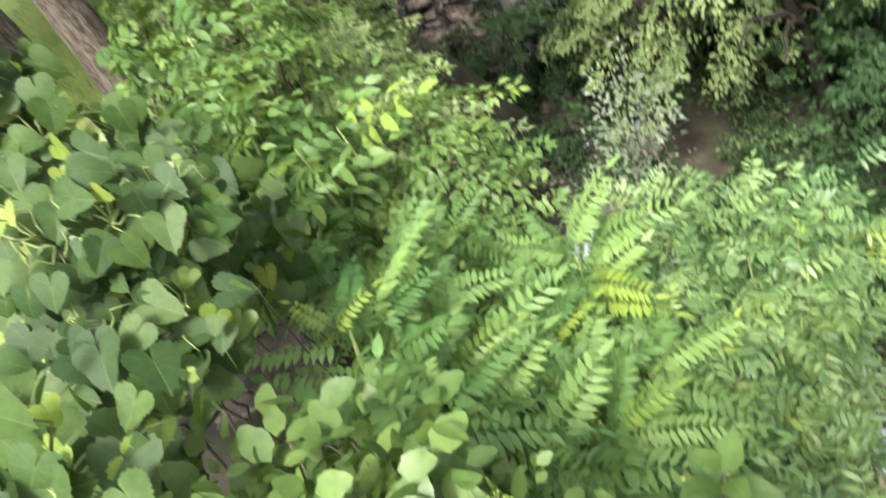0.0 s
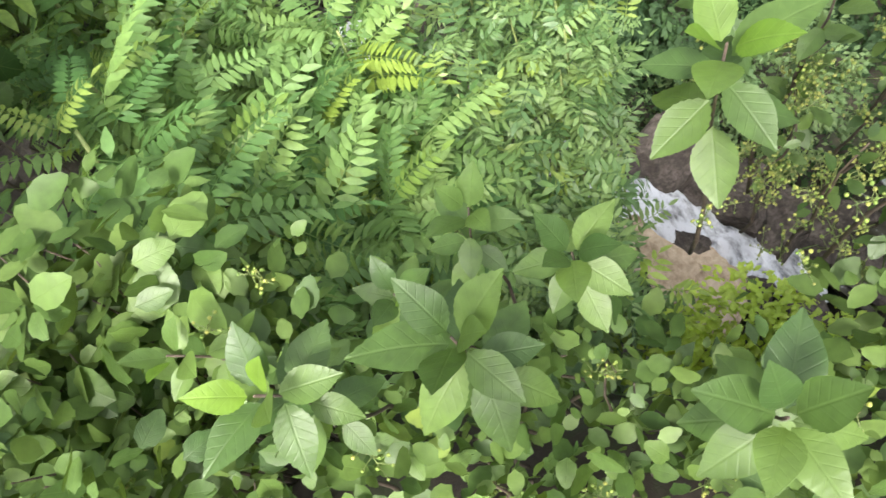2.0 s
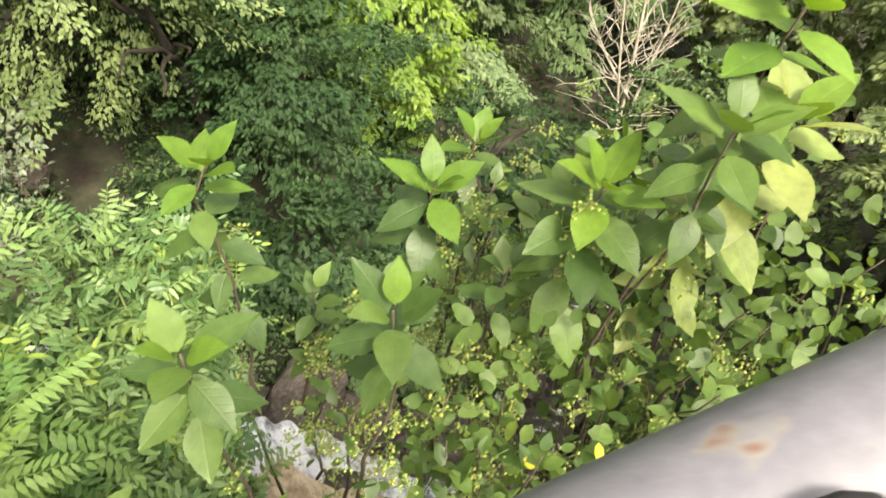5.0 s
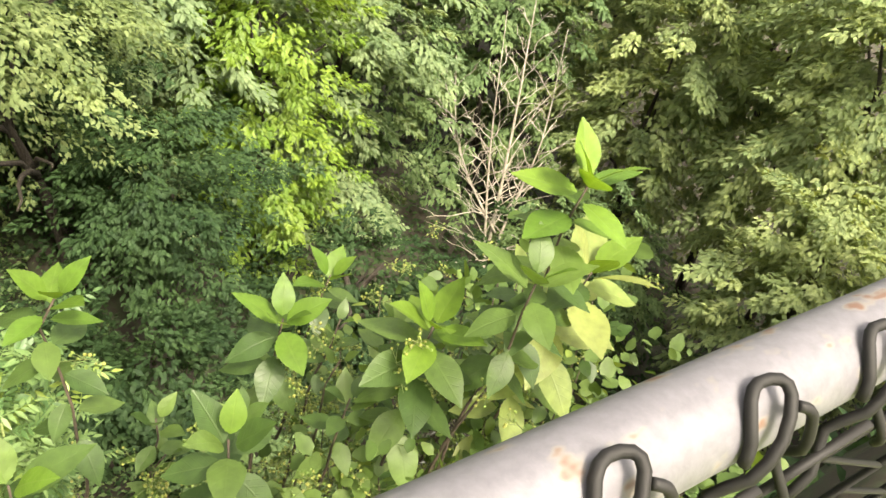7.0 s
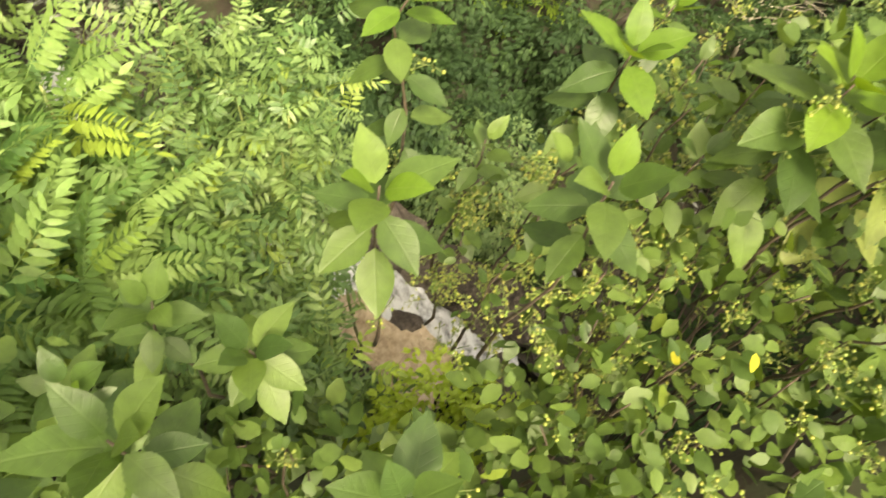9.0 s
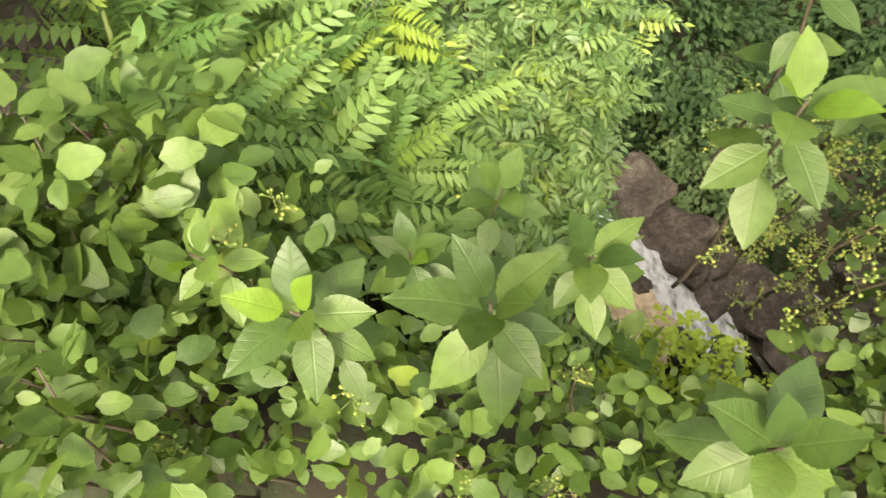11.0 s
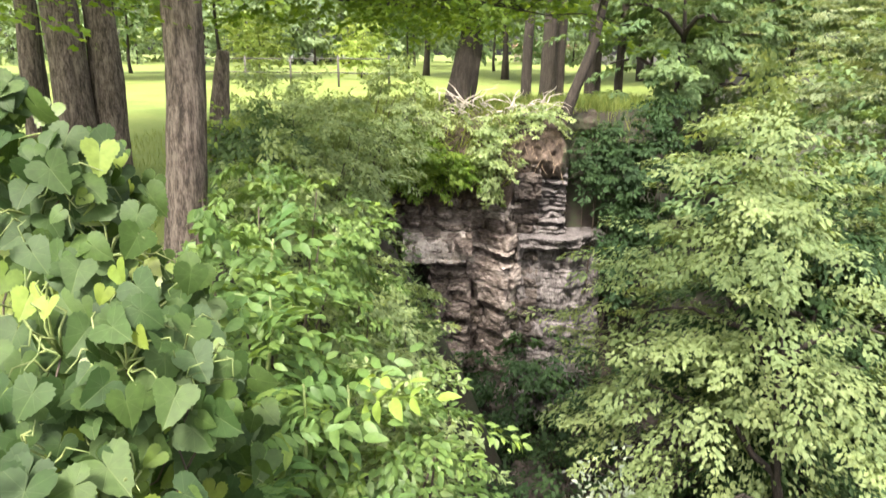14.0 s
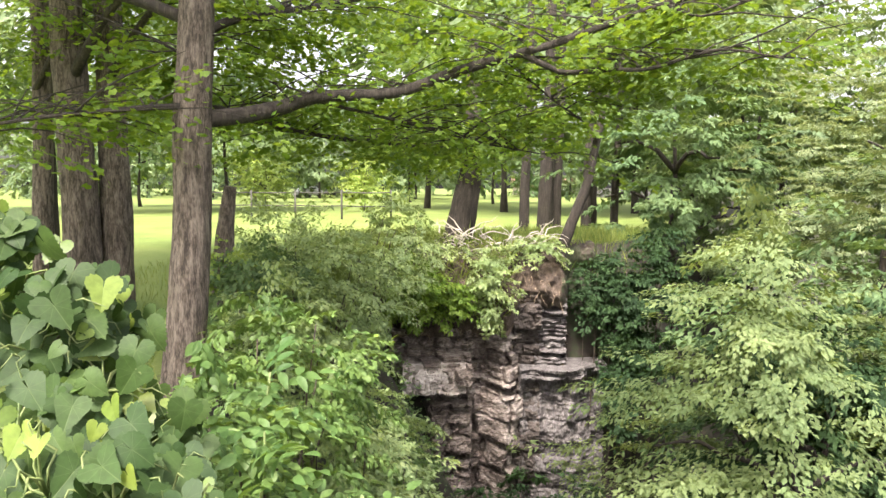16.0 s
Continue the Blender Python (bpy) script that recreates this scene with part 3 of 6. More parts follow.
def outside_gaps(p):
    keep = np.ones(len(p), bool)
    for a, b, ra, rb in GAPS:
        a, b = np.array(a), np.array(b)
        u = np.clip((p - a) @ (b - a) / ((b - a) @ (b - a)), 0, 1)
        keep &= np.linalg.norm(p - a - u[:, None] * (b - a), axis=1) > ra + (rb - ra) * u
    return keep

# ---- ground: lawn, gorge and far bank as one sheet ----
BED = [(6.5, 13.4, -5.7), (4.2, 12.4, -5.76), (2.3, 11.2, -5.82), (0.8, 9.0, -5.86), (0.4, 6.9, -5.87), (0.8, 5.5, -5.88), (1.7, 3.85, -5.9), (1.9, 3.58, -5.95), (2.15, 3.3, -6.15), (2.35, 3.0, -6.45), (2.6, 2.65, -6.75), (2.9, 2.35, -7.05), (3.4, 2.1, -7.5), (6.0, 2.4, -8.9), (9.0, 3.2, -10.2), (13.0, 4.2, -12.0)]
RIM = [(400, -185), (40, -18.2), (8, -3.5), (0.5, 0.05), (-0.6, 0.75), (-1.25, 2.3), (-1.55, 4.6), (-1.9, 8), (-1.8, 11), (-1.2, 13.4), (0, 14.1), (3.1, 14.3), (4.6, 16.2), (8, 23), (16, 44), (60, 420)]


def rim_distance(x, y):
    """Signed distance from the gorge's edge, positive over the gorge."""
    best = np.full(np.shape(x), 1e9)
    sign = np.ones(np.shape(x))
    for (ax, ay), (bx, by) in zip(RIM[:-1], RIM[1:]):
        dx, dy = bx - ax, by - ay
        u = np.clip(((x - ax) * dx + (y - ay) * dy) / (dx * dx + dy * dy), 0, 1)
        d = np.hypot(x - ax - u * dx, y - ay - u * dy)
        s = np.where(dx * (y - ay) - dy * (x - ax) > 0, -1.0, 1.0)
        sign = np.where(d < best - 1e-9, s, sign)
        best = np.minimum(best, d)
    return best * sign


def smooth(a, b, v):
    t = np.clip((v - a) / (b - a), 0, 1)
    return t * t * (3 - 2 * t)


def ground_height(x, y):
    x, y = np.asarray(x, float), np.asarray(y, float)
    s = rim_distance(x, y)
    along = (x - 1.5) * 0.8 - (y - 4.25) * 0.6
    floor = -6.35 - 2.0 * smooth(0.0, 1.8, along) - 0.42 * np.clip(along - 1.8, 0, 14)
    cliff = smooth(10.5, 13.0, y) * smooth(24, 18, y)
    reach = 2.0 + 2.0 * smooth(1.2, 3.2, y) - 3.3 * cliff
    t = np.clip(s / reach, 0, 1)
    near = (0.65 * t + 0.35 * t * t * (3 - 2 * t))
    wide = 9 + 0.9 * np.clip(along, 0, 12)
    rise = np.clip((s - wide) * 0.55, 0, None)
    rise = np.minimum(rise, -floor + 1.5)
    lawn = 0.45 * smooth(6, 15, y) - 0.12 * smooth(20, 60, y)
    z = lawn + (floor - lawn) * near + np.where(s > wide, rise, 0)
    z = np.where(s > 0, z, lawn)
    for (ax, ay, az), (bx, by, bz) in zip(BED[:-1], BED[1:]):
        dx, dy = bx - ax, by - ay
        u = np.clip(((x - ax) * dx + (y - ay) * dy) / (dx * dx + dy * dy), 0, 1)
        d = np.hypot(x - ax - u * dx, y - ay - u * dy)
        z = np.minimum(z, az + (bz - az) * u - 0.22 + 3.6 * np.clip(d - 0.7, 0, None))
    return z


def ground():
    a = np.concatenate([-np.geomspace(1800, 16, 26), np.linspace(-15, 24, 132), np.geomspace(25, 1800, 26)])
    b = np.concatenate([-np.geomspace(1800, 9, 26), np.linspace(-8, 26, 116), np.geomspace(27, 1800, 26)])
    X, Y = np.meshgrid(a, b)
    Z = ground_height(X, Y)
    S = rim_distance(X, Y)
    bumps = np.array([noise.fractal(Vector((px * 0.9, py * 0.9, 0)), 0.8, 2.0, 4) for px, py in zip(X.ravel(), Y.ravel())]).reshape(X.shape)
    Z = Z + bumps * np.where(S > 0.2, 0.22, 0.03) * (np.hypot(X, Y) < 200)
    na, nb = len(a), len(b)
    idx = np.arange(na * nb).reshape(nb, na)
    F = np.stack([idx[:-1, :-1], idx[:-1, 1:], idx[1:, 1:], idx[1:, :-1]], -1).reshape(-1, 4)
    me = mesh_of("ground", np.stack([X, Y, Z], -1).reshape(-1, 3), F, M_LAWN, True)
    bank = me.attributes.new("bank", "FLOAT", "POINT")
    bank.data.foreach_set("value", np.clip(S.ravel(), -3, 3).astype(np.float32))
    tagged(new("ground", me), "mown lawn breaking off into a steep wooded gorge", "ground", kind="structure")


ground()


def z_at(x, y):
    return float(ground_height(x, y))


# ---- stream and falls ----
def ribbon(name, line, widths, material, rough=0.05, cross=9):
    V, F = [], []
    n = len(line)
    for i in range(n):
        p = Vector(line[i])
        d = Vector(line[min(i + 1, n - 1)]) - Vector(line[max(i - 1, 0)])
        w = Vector((d.y, -d.x, 0)).normalized()
        for k in range(cross):
            u = k / (cross - 1) * 2 - 1
            q = p + w * u * widths[i] / 2
            q.z += rough * noise.fractal(q * 2.2, 0.7, 2.0, 4) - 0.08 * u * u
            V.append(q)
    for i in range(n - 1):
        for k in range(cross - 1):
            a = i * cross + k
            F.append((a, a + 1, a + cross + 1, a + cross))
    return mesh_of(name, V, F, material, True)


def resample(line, m):
    out = []
    for (p, q) in zip(line[:-1], line[1:]):
        for i in range(m):
            out.append(Vector(p).lerp(Vector(q), i / m))
    out.append(Vector(line[-1]))
    return out


up = resample(BED[:7], 8)
stream = tagged(new("stream", ribbon("stream", up, [1.5] * len(up), M_WATER)), "shallow dark stream with white riffles on the gorge floor", "water", kind="structure")
rif = resample([(0.6, 8.4, -5.80), (0.4, 7.4, -5.82), (0.5, 6.5, -5.84)], 8)
tagged(new("riffle", ribbon("riffle", rif, [0.9] * len(rif), M_FOAM, 0.12)), "white broken water running over stones", "water", kind="structure")
fl = resample([(1.6, 4.0, -5.84)] + [(a, b, c + 0.04) for a, b, c in BED[6:13]], 10)
falls = tagged(new("waterfall", ribbon("waterfall", fl, [0.58 + 0.16 * math.sin(i * 0.35) ** 2 for i in range(len(fl))], M_FOAM, 0.1, 13)), "white cascade sliding over dark rock steps", "waterfall", kind="structure")
dn = resample(BED[12:] + [(20, 5, -13.6)], 8)
tagged(new("lower_stream", ribbon("lower_stream", dn, [1.3] * len(dn), M_WATER)), "shallow stream below the falls", "water", kind="structure")


# ---- rock ----
def block_mesh(name, material, seed, n=3, rough=0.10):
    """An irregular split-faced block inside a unit box, with broken edges."""
    bm = bmesh.new()
    bmesh.ops.create_cube(bm, size=1.0)
    bmesh.ops.subdivide_edges(bm, edges=bm.edges[:], cuts=n, use_grid_fill=True)
    for v in bm.verts:
        p = v.co.copy()
        k = noise.fractal(p * 2.3 + Vector((seed * 5.1, seed, 0)), 0.8, 2.0, 4)
        q = noise.noise_vector(p * 4 + Vector((seed, 0, seed * 3)))
        edge = sum(1 for c in p if abs(c) > 0.49)
        shrink = 0.06 * max(0, edge - 1)
        v.co = p * (1 - shrink) + p.normalized() * k * rough + Vector(q) * rough * 0.35
    me = bpy.data.meshes.new(name)
    bm.to_mesh(me)
    bm.free()
    me.materials.append(material)
    return me


BROWN = [block_mesh("bank_stone", M_ROCKB, s + 20, 5, 0.16) for s in range(4)]
TANS = [block_mesh("tan_stone", M_TAN, s + 40, 5, 0.14) for s in range(4)]


def rock_mass(name, x0, x1, z0, z1, face, material, seed, beds, step=0.022, back=0.9, jag=0.10, crack=0.10):
    """Broken rock wall: beds of uneven thickness split into blocks that stand in and out of the face."""
    r = random.Random(seed)
    nx, nz = int((x1 - x0) / step) + 1, int((z1 - z0) / step) + 1
    layers, z = [], z0 - 0.5
    while z < z1 + 0.5:
        h = r.choice(beds)
        cuts = [x0 - 1]
        while cuts[-1] < x1 + 1:
            cuts.append(cuts[-1] + r.uniform(0.18, 0.5) + 0.8 * h * r.random())
        layers.append((z, z + h, r.uniform(-1, 1), cuts, [r.uniform(-1, 1) for c in cuts]))
        z += h
    V = []
    for j in range(nz):
        for i in range(nx):
            x, zz = x0 + (x1 - x0) * i / (nx - 1), z0 + (z1 - z0) * j / (nz - 1)
            q = Vector((x * 1.4, zz * 1.4, seed))
            zw = zz + 0.05 * noise.noise(q) + 0.02 * noise.noise(q * 4.1) + 0.06 * (x - x0)
            xw = x + 0.10 * noise.noise(q * 1.9 + Vector((5, 0, 0))) + 0.04 * noise.noise(q * 6)
            lo, hi, off, cuts, push = next((L for L in layers if L[0] <= zw < L[1]), layers[-1])
            k = max(n for n, c in enumerate(cuts) if c <= xw)
            near = min(zw - lo, hi - zw, 0.6 * (xw - cuts[k]), 0.6 * ((cuts[k + 1] if k + 1 < len(cuts) else 9) - xw))
            out = jag * (0.6 * off + 0.75 * push[k]) - crack * max(0.0, 1 - near / 0.034)
            out += 0.09 * noise.fractal(q * 2.6, 0.8, 2.0, 4) + 0.035 * noise.noise(q * 17)
            V.append((x + 0.02 * noise.noise(q * 9), face(x, zz) - out, zz))
    F = [(j * nx + i, j * nx + i + 1, (j + 1) * nx + i + 1, (j + 1) * nx + i) for j in range(nz - 1) for i in range(nx - 1)]
    rim = [i for i in range(nx)] + [j * nx + nx - 1 for j in range(1, nz)] + [(nz - 1) * nx + i for i in range(nx - 2, -1, -1)] + [j * nx for j in range(nz - 2, 0, -1)]
    o = len(V)
    V += [(V[i][0], face(x0, z0) + back, V[i][2]) for i in rim]
    for n in range(len(rim)):
        m = (n + 1) % len(rim)
        F.append((rim[m], rim[n], o + n, o + m))
    F.append(tuple(o + n for n in range(len(rim) - 1, -1, -1)))
    return mesh_of(name, V, F, material)


def step_in(a, b, v):
    return float(smooth(a, b, v))


def rock_cliff():
    """Three buttresses of bedded rock with a pale projecting slab and a dark recess below it."""
    c = thing("rock_cliff", "grey-brown bedded rock cliff with a pale slab and dark cracks", "cliff")

    def prow(x, z):
        y = 12.95
        y -= 0.16 * step_in(-2.12, -2.06, z) * step_in(-1.48, -1.56, z)               # pale slab
        y += 0.10 * step_in(-1.62, -1.5, z)                                            # thin beds above it
        under = step_in(-2.06, -2.14, z)
        y += under * 0.75 * step_in(-0.24 + 0.15 * step_in(-2.4, -3.4, z), -0.46 + 0.15 * step_in(-2.4, -3.4, z), x)
        y += under * 0.06 + 0.55 * step_in(-0.66, -0.88, x) * step_in(-1.25, -1.6, z)
        return y

    def middle(x, z):
        return 13.12 + 0.22 * math.sin((x - 0.45) * 6.5) * step_in(-0.9, -1.6, z) + 0.12 * step_in(-2.6, -1.8, z) + 0.18 * step_in(1.15, 1.45, x)

    def sheer(x, z):
        y = 13.28 - 0.24 * step_in(-2.0, -1.9, z) + 0.45 * step_in(2.4, 2.9, x)
        return y + 0.16 * noise.noise(Vector((x * 6.5, z * 0.8, 3.0))) * step_in(-1.9, -2.1, z)

    part("buttress", rock_mass("buttress", -0.98, 0.52, -5.6, -0.95, prow, M_ROCK, 3, (0.07, 0.10, 0.14, 0.22, 0.3), jag=0.19, crack=0.15), c, "projecting buttress with a pale slab")
    part("buttress", rock_mass("buttress", 0.46, 1.48, -5.6, -0.9, middle, M_ROCK, 8, (0.08, 0.14, 0.25, 0.4), jag=0.2, crack=0.15), c)
    part("buttress", rock_mass("buttress", 1.42, 3.1, -5.6, -1.72, sheer, M_ROCKV, 14, (0.07, 0.1, 0.16, 0.3), jag=0.06, crack=0.05), c, "sheer grey rock wall")
    part("buttress", rock_mass("buttress", 1.72, 2.32, -1.8, -0.42, lambda x, z: 13.38, M_ROCKV, 21, (0.06, 0.09, 0.13), jag=0.12, crack=0.12, back=0.7), c)
    part("slab", rock_mass("slab", -0.72, 0.42, -2.08, -1.55, lambda x, z: 12.66 + 0.09 * x + 0.1 * step_in(-1.72, -1.6, z), M_SLAB, 31, (0.6,), jag=0.04, crack=0.02, back=0.5), c, "pale projecting rock slab")
    part("recess", rock_mass("recess", 1.30, 1.80, -5.0, -0.35, lambda x, z: 13.3 + 0.12 * math.sin(z * 2.5), M_ROCKB, 33, (0.1, 0.2, 0.3), jag=0.12, crack=0.08, back=0.6), c, "dark brown recess between the rock faces")
    part("outcrop", rock_mass("outcrop", -1.32, -1.04, -1.35, -0.9, lambda x, z: 12.95, M_ROOTSOIL, 25, (0.12, 0.2), jag=0.06, back=0.8), c, "brown outcrop beside a dark crack")
    return c


rock_cliff()


CAP = [(0.0, 14.7, 0.52), (0.22, 13.95, 0.46), (0.42, 13.42, 0.26), (0.62, 13.08, -0.2), (0.82, 12.90, -0.72), (1.0, 13.1, -1.12)]
HANG = [(0.0, 14.7, 0.52), (0.22, 14.1, 0.46), (0.42, 13.6, 0.30), (0.62, 13.28, 0.1), (0.82, 13.2, -0.3), (1.0, 13.4, -0.62)]
HOLLOW = [(0.0, 14.7, 0.52), (0.22, 14.35, 0.48), (0.36, 14.15, 0.35), (0.5, 14.2, 0.0), (0.7, 14.4, -0.6), (1.0, 14.5, -2.4)]


def cap_point(x, v):
    """Surface of the soil that caps the rock; v runs from the lawn to the lip."""
    def along(line):
        for (a, ya, za), (b, yb, zb) in zip(line[:-1], line[1:]):
            if v <= b:
                u = (v - a) / (b - a)
                return ya + (yb - ya) * u, za + (zb - za) * u
        return line[-1][1:]
    m, d = step_in(1.15, 1.5, x), step_in(2.15, 2.55, x)
    y = z = 0.0
    for w, line in (((1 - m) * (1 - d), CAP), (m * (1 - d), HANG), (d, HOLLOW)):
        p = along(line)
        y, z = y + w * p[0], z + w * p[1]
    n = noise.fractal(Vector((x * 1.8, v * 3.2, 2.0)), 0.8, 2.0, 5)
    return Vector((x + 0.06 * noise.noise(Vector((x * 5, v * 9, 7))), y - 0.26 * n * min(1, v * 2), z + 0.06 * n + 0.05 * noise.noise(Vector((x * 7, v * 12, 1)))))


def soil_cap():
    t = thing("soil_overhang", "brown soil and root mat hanging over the rock face", "soil")
    nx, nv = 190, 70
    V = [cap_point(-1.7 + 4.7 * i / nx, j / nv) for j in range(nv + 1) for i in range(nx + 1)]
    F = [(j * (nx + 1) + i, (j + 1) * (nx + 1) + i, (j + 1) * (nx + 1) + i + 1, j * (nx + 1) + i + 1) for j in range(nv) for i in range(nx)]
    o = len(V)
    V += [Vector((-1.7 + 4.7 * i / nx, 14.6, V[nv * (nx + 1) + i].z - 0.1)) for i in range(nx + 1)]
    F += [(nv * (nx + 1) + i, o + i, o + i + 1, nv * (nx + 1) + i + 1) for i in range(nx)]
    me = mesh_of("soil", V, F, M_ROOTSOIL, True)
    # past x 2.25 the darker soil paints in the shade of the recess
    me.materials.append(M_SOIL)
    me.polygons.foreach_set("material_index", np.array([int(V[f[0]].x > 2.25 + 0.2 * noise.noise(V[f[0]] * 3)) for f in F], dtype=np.int32))
    part("soil", me, t)
    r = random.Random(8)
    for i in range(48):
        a = cap_point(r.choice([r.uniform(-0.95, 0.9), r.uniform(1.3, 2.4)]), r.uniform(0.6, 0.98)) + Vector((0, -0.03, 0))
        b = a + Vector((r.uniform(-0.12, 0.12), r.uniform(-0.08, 0.05), -r.uniform(0.1, 0.32)))
        part("root", tube("root", arc(a, b, 0, 5, 0.06, i), [0.008, 0.007, 0.005, 0.004, 0.002], M_ROOT, 4), t)


soil_cap()


def boulders(name, label, specs, meshes, group=""):
    for (x, y, z, sx, sy, sz, turn, tilt) in specs:
        ob = tagged(new(name, meshes[int(abs(x * 7 + y * 3)) % len(meshes)]), label, "rock", group)
        ob.matrix_world = pose(x, y, z, tilt, 0, turn) @ Matrix.Diagonal((sx, sy, sz, 1))


boulders("bank_rock", "brown weathered rock showing through the bank vegetation",
         [(-1.0, 1.98, -0.28, 0.62, 0.5, 0.42, 20, 8), (-0.72, 2.08, -0.42, 0.42, 0.4, 0.4, -15, 4), (-1.0, 1.8, -0.5, 0.5, 0.4, 0.4, 50, 10), (-1.5, 2.95, -1.0, 1.0, 0.8, 0.8, 20, 8), (-0.35, 1.75, -2.3, 0.9, 0.8, 0.8, 10, 10), (-0.75, 2.1, -1.9, 0.8, 0.7, 0.7, 60, 5)], BROWN, "bank rocks")
boulders("tan_rock_ledge", "tan sandstone slab beside the falls",
         [(1.66, 2.85, -6.02, 0.5, 1.0, 0.55, 8, 6), (1.8, 2.25, -6.22, 0.6, 0.75, 0.5, 20, 8), (2.1, 2.5, -6.6, 0.6, 0.6, 0.5, 10, 3), (1.98, 2.75, -6.5, 0.4, 0.5, 0.4, 40, 3)], TANS, "falls ledge")
boulders("falls_rock", "dark wet rock shelf beside the falls",
         [(2.62, 3.95, -6.35, 0.95, 0.75, 0.5, 15, 12), (2.95, 3.35, -6.75, 0.8, 1.0, 0.55, 34, -10), (3.3, 2.85, -7.15, 0.95, 0.7, 0.5, 22, 8), (3.75, 2.55, -7.6, 0.9, 0.8, 0.5, 40, 6), (2.5, 2.2, -7.0, 0.35, 0.35, 0.35, 30, 6), (2.9, 1.9, -7.3, 0.6, 0.4, 0.4, 70, 3), (1.3, 5.6, -5.9, 0.5, 0.4, 0.35, 20, 3), (0.1, 6.6, -5.9, 0.5, 0.5, 0.4, 50, 2), (3.9, 1.8, -7.8, 0.7, 0.7, 0.5, 5, 4), (2.12, 2.98, -6.42, 0.3, 0.55, 0.3, 35, 10)], BROWN, "falls rocks")

rs = random.Random(44)
for q in up[3::3] + dn[1::4]:
    for k in range(2):
        sz = rs.uniform(0.25, 0.7)
        sd = rs.choice((-1, 1)) * rs.uniform(0.5, 1.0)
        boulders("stream_stone", "dark rounded stone at the edge of the stream", [(q.x + sd, q.y + rs.uniform(-0.4, 0.4), q.z + 0.02, sz, sz * rs.uniform(0.7, 1.1), sz * 0.6, rs.uniform(0, 180), rs.uniform(-8, 8))], BROWN, "stream stones")

# ---- trees ----
def tree(name, label, base, height, trunk_r, crown, leaf, size, n_sprays, per, spray_len, material, bark=None, shape=None, droop=0.25, limbs=6, wide=0.6, group="", lump=0.45, fill=0.25, trunk_sides=9, more=(), jitter=0.28, tiers=0.0, turn=0.3):
    """Tapered trunk, limbs reaching into the crown and a crown of leaf fans. crown: centre and radii."""
    bark = bark or M_BARKD
    x, y = base
    z = z_at(x, y) - 0.25
    t = thing(name, label, "tree", group)
    (cx, cy, cz), rad = crown
    r = random.Random(int(abs(x * 100 + y * 37)))
    top = (cx, cy, cz + rad[2] * 0.55)
    pts = arc((x, y, z), top, 0, 9, 0.25, r.random() * 9)
    part("trunk", tube("trunk", pts, [trunk_r * (1.35 if i == 0 else 1 - 0.88 * i / 8) for i in range(9)], bark, trunk_sides, 0.25), t)
    for i in range(limbs):
        u = r.uniform(0.35, 0.85)
        a = pts[int(u * 8)]
        ang = 2.4 * i + r.random()
        k = r.uniform(0.55, 0.85)
        b = (cx + math.cos(ang) * rad[0] * k, cy + math.sin(ang) * rad[1] * k, a.z + r.uniform(0.0, 0.5) * rad[2])
        part("limb", tube("limb", arc(a, b, 0.25, 7, 0.2, i), [trunk_r * (0.45 - 0.055 * j) for j in range(7)], bark, 6), t)
    p, h, n, tint = fronds(crown[0], rad, n_sprays, per, spray_len, wide, droop, lump, jitter, tiers, fill, turn)
    for mc, mr, mn in more:
        q = fronds(mc, mr, mn, per, spray_len, wide, droop, lump, jitter, tiers, fill, turn)
        p, h, n, tint = np.vstack([p, q[0]]), np.vstack([h, q[1]]), np.vstack([n, q[2]]), np.concatenate([tint, q[3]])
    keep = p[:, 2] > ground_height(p[:, 0], p[:, 1]) + 0.05
    p, h, n, tint = p[keep], h[keep], n[keep], tint[keep]
    part("crown", scatter("crown", leaf, p, h, n, size * (0.7 + 0.6 * rng.random(len(p))), material, tint), t, kind="stuff")
    return t


# light-leaved layered tree in the gorge
tree("layered_tree", "pale green tree with layered horizontal sprays in the gorge", (4.7, 8.5), 9, 0.11,
     ((4.15, 8.5, -2.2), (2.3, 1.7, 2.4)), LEAF2, 0.08, 200, 112, 1.15, L_LIGHT, droop=0.25, wide=0.5, limbs=9, lump=0.4, fill=0.15, jitter=0.2, tiers=0.4, turn=0.35,
     more=[((3.75, 8.8, 0.0), (0.95, 0.9, 1.1), 46)])
# dark backdrop tree, added so gaps in the layered tree look shadowed
tree("tree", "added dark tree backing the layered tree's shadowed gaps", (5.6, 9.9), 8, 0.14,
     ((5.2, 9.9, -2.6), (1.9, 1.2, 3.0)), LEAF1, 0.12, 260, 60, 1.0, L_SHADE, droop=0.2, limbs=6, fill=0.4, group="gorge trees", jitter=0.5)
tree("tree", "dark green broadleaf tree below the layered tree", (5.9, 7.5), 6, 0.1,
     ((5.6, 7.4, -4.8), (1.6, 1.5, 1.5)), LEAF1, 0.10, 200, 60, 0.9, L_SHADE, droop=0.2, limbs=6, fill=0.4, group="gorge trees")

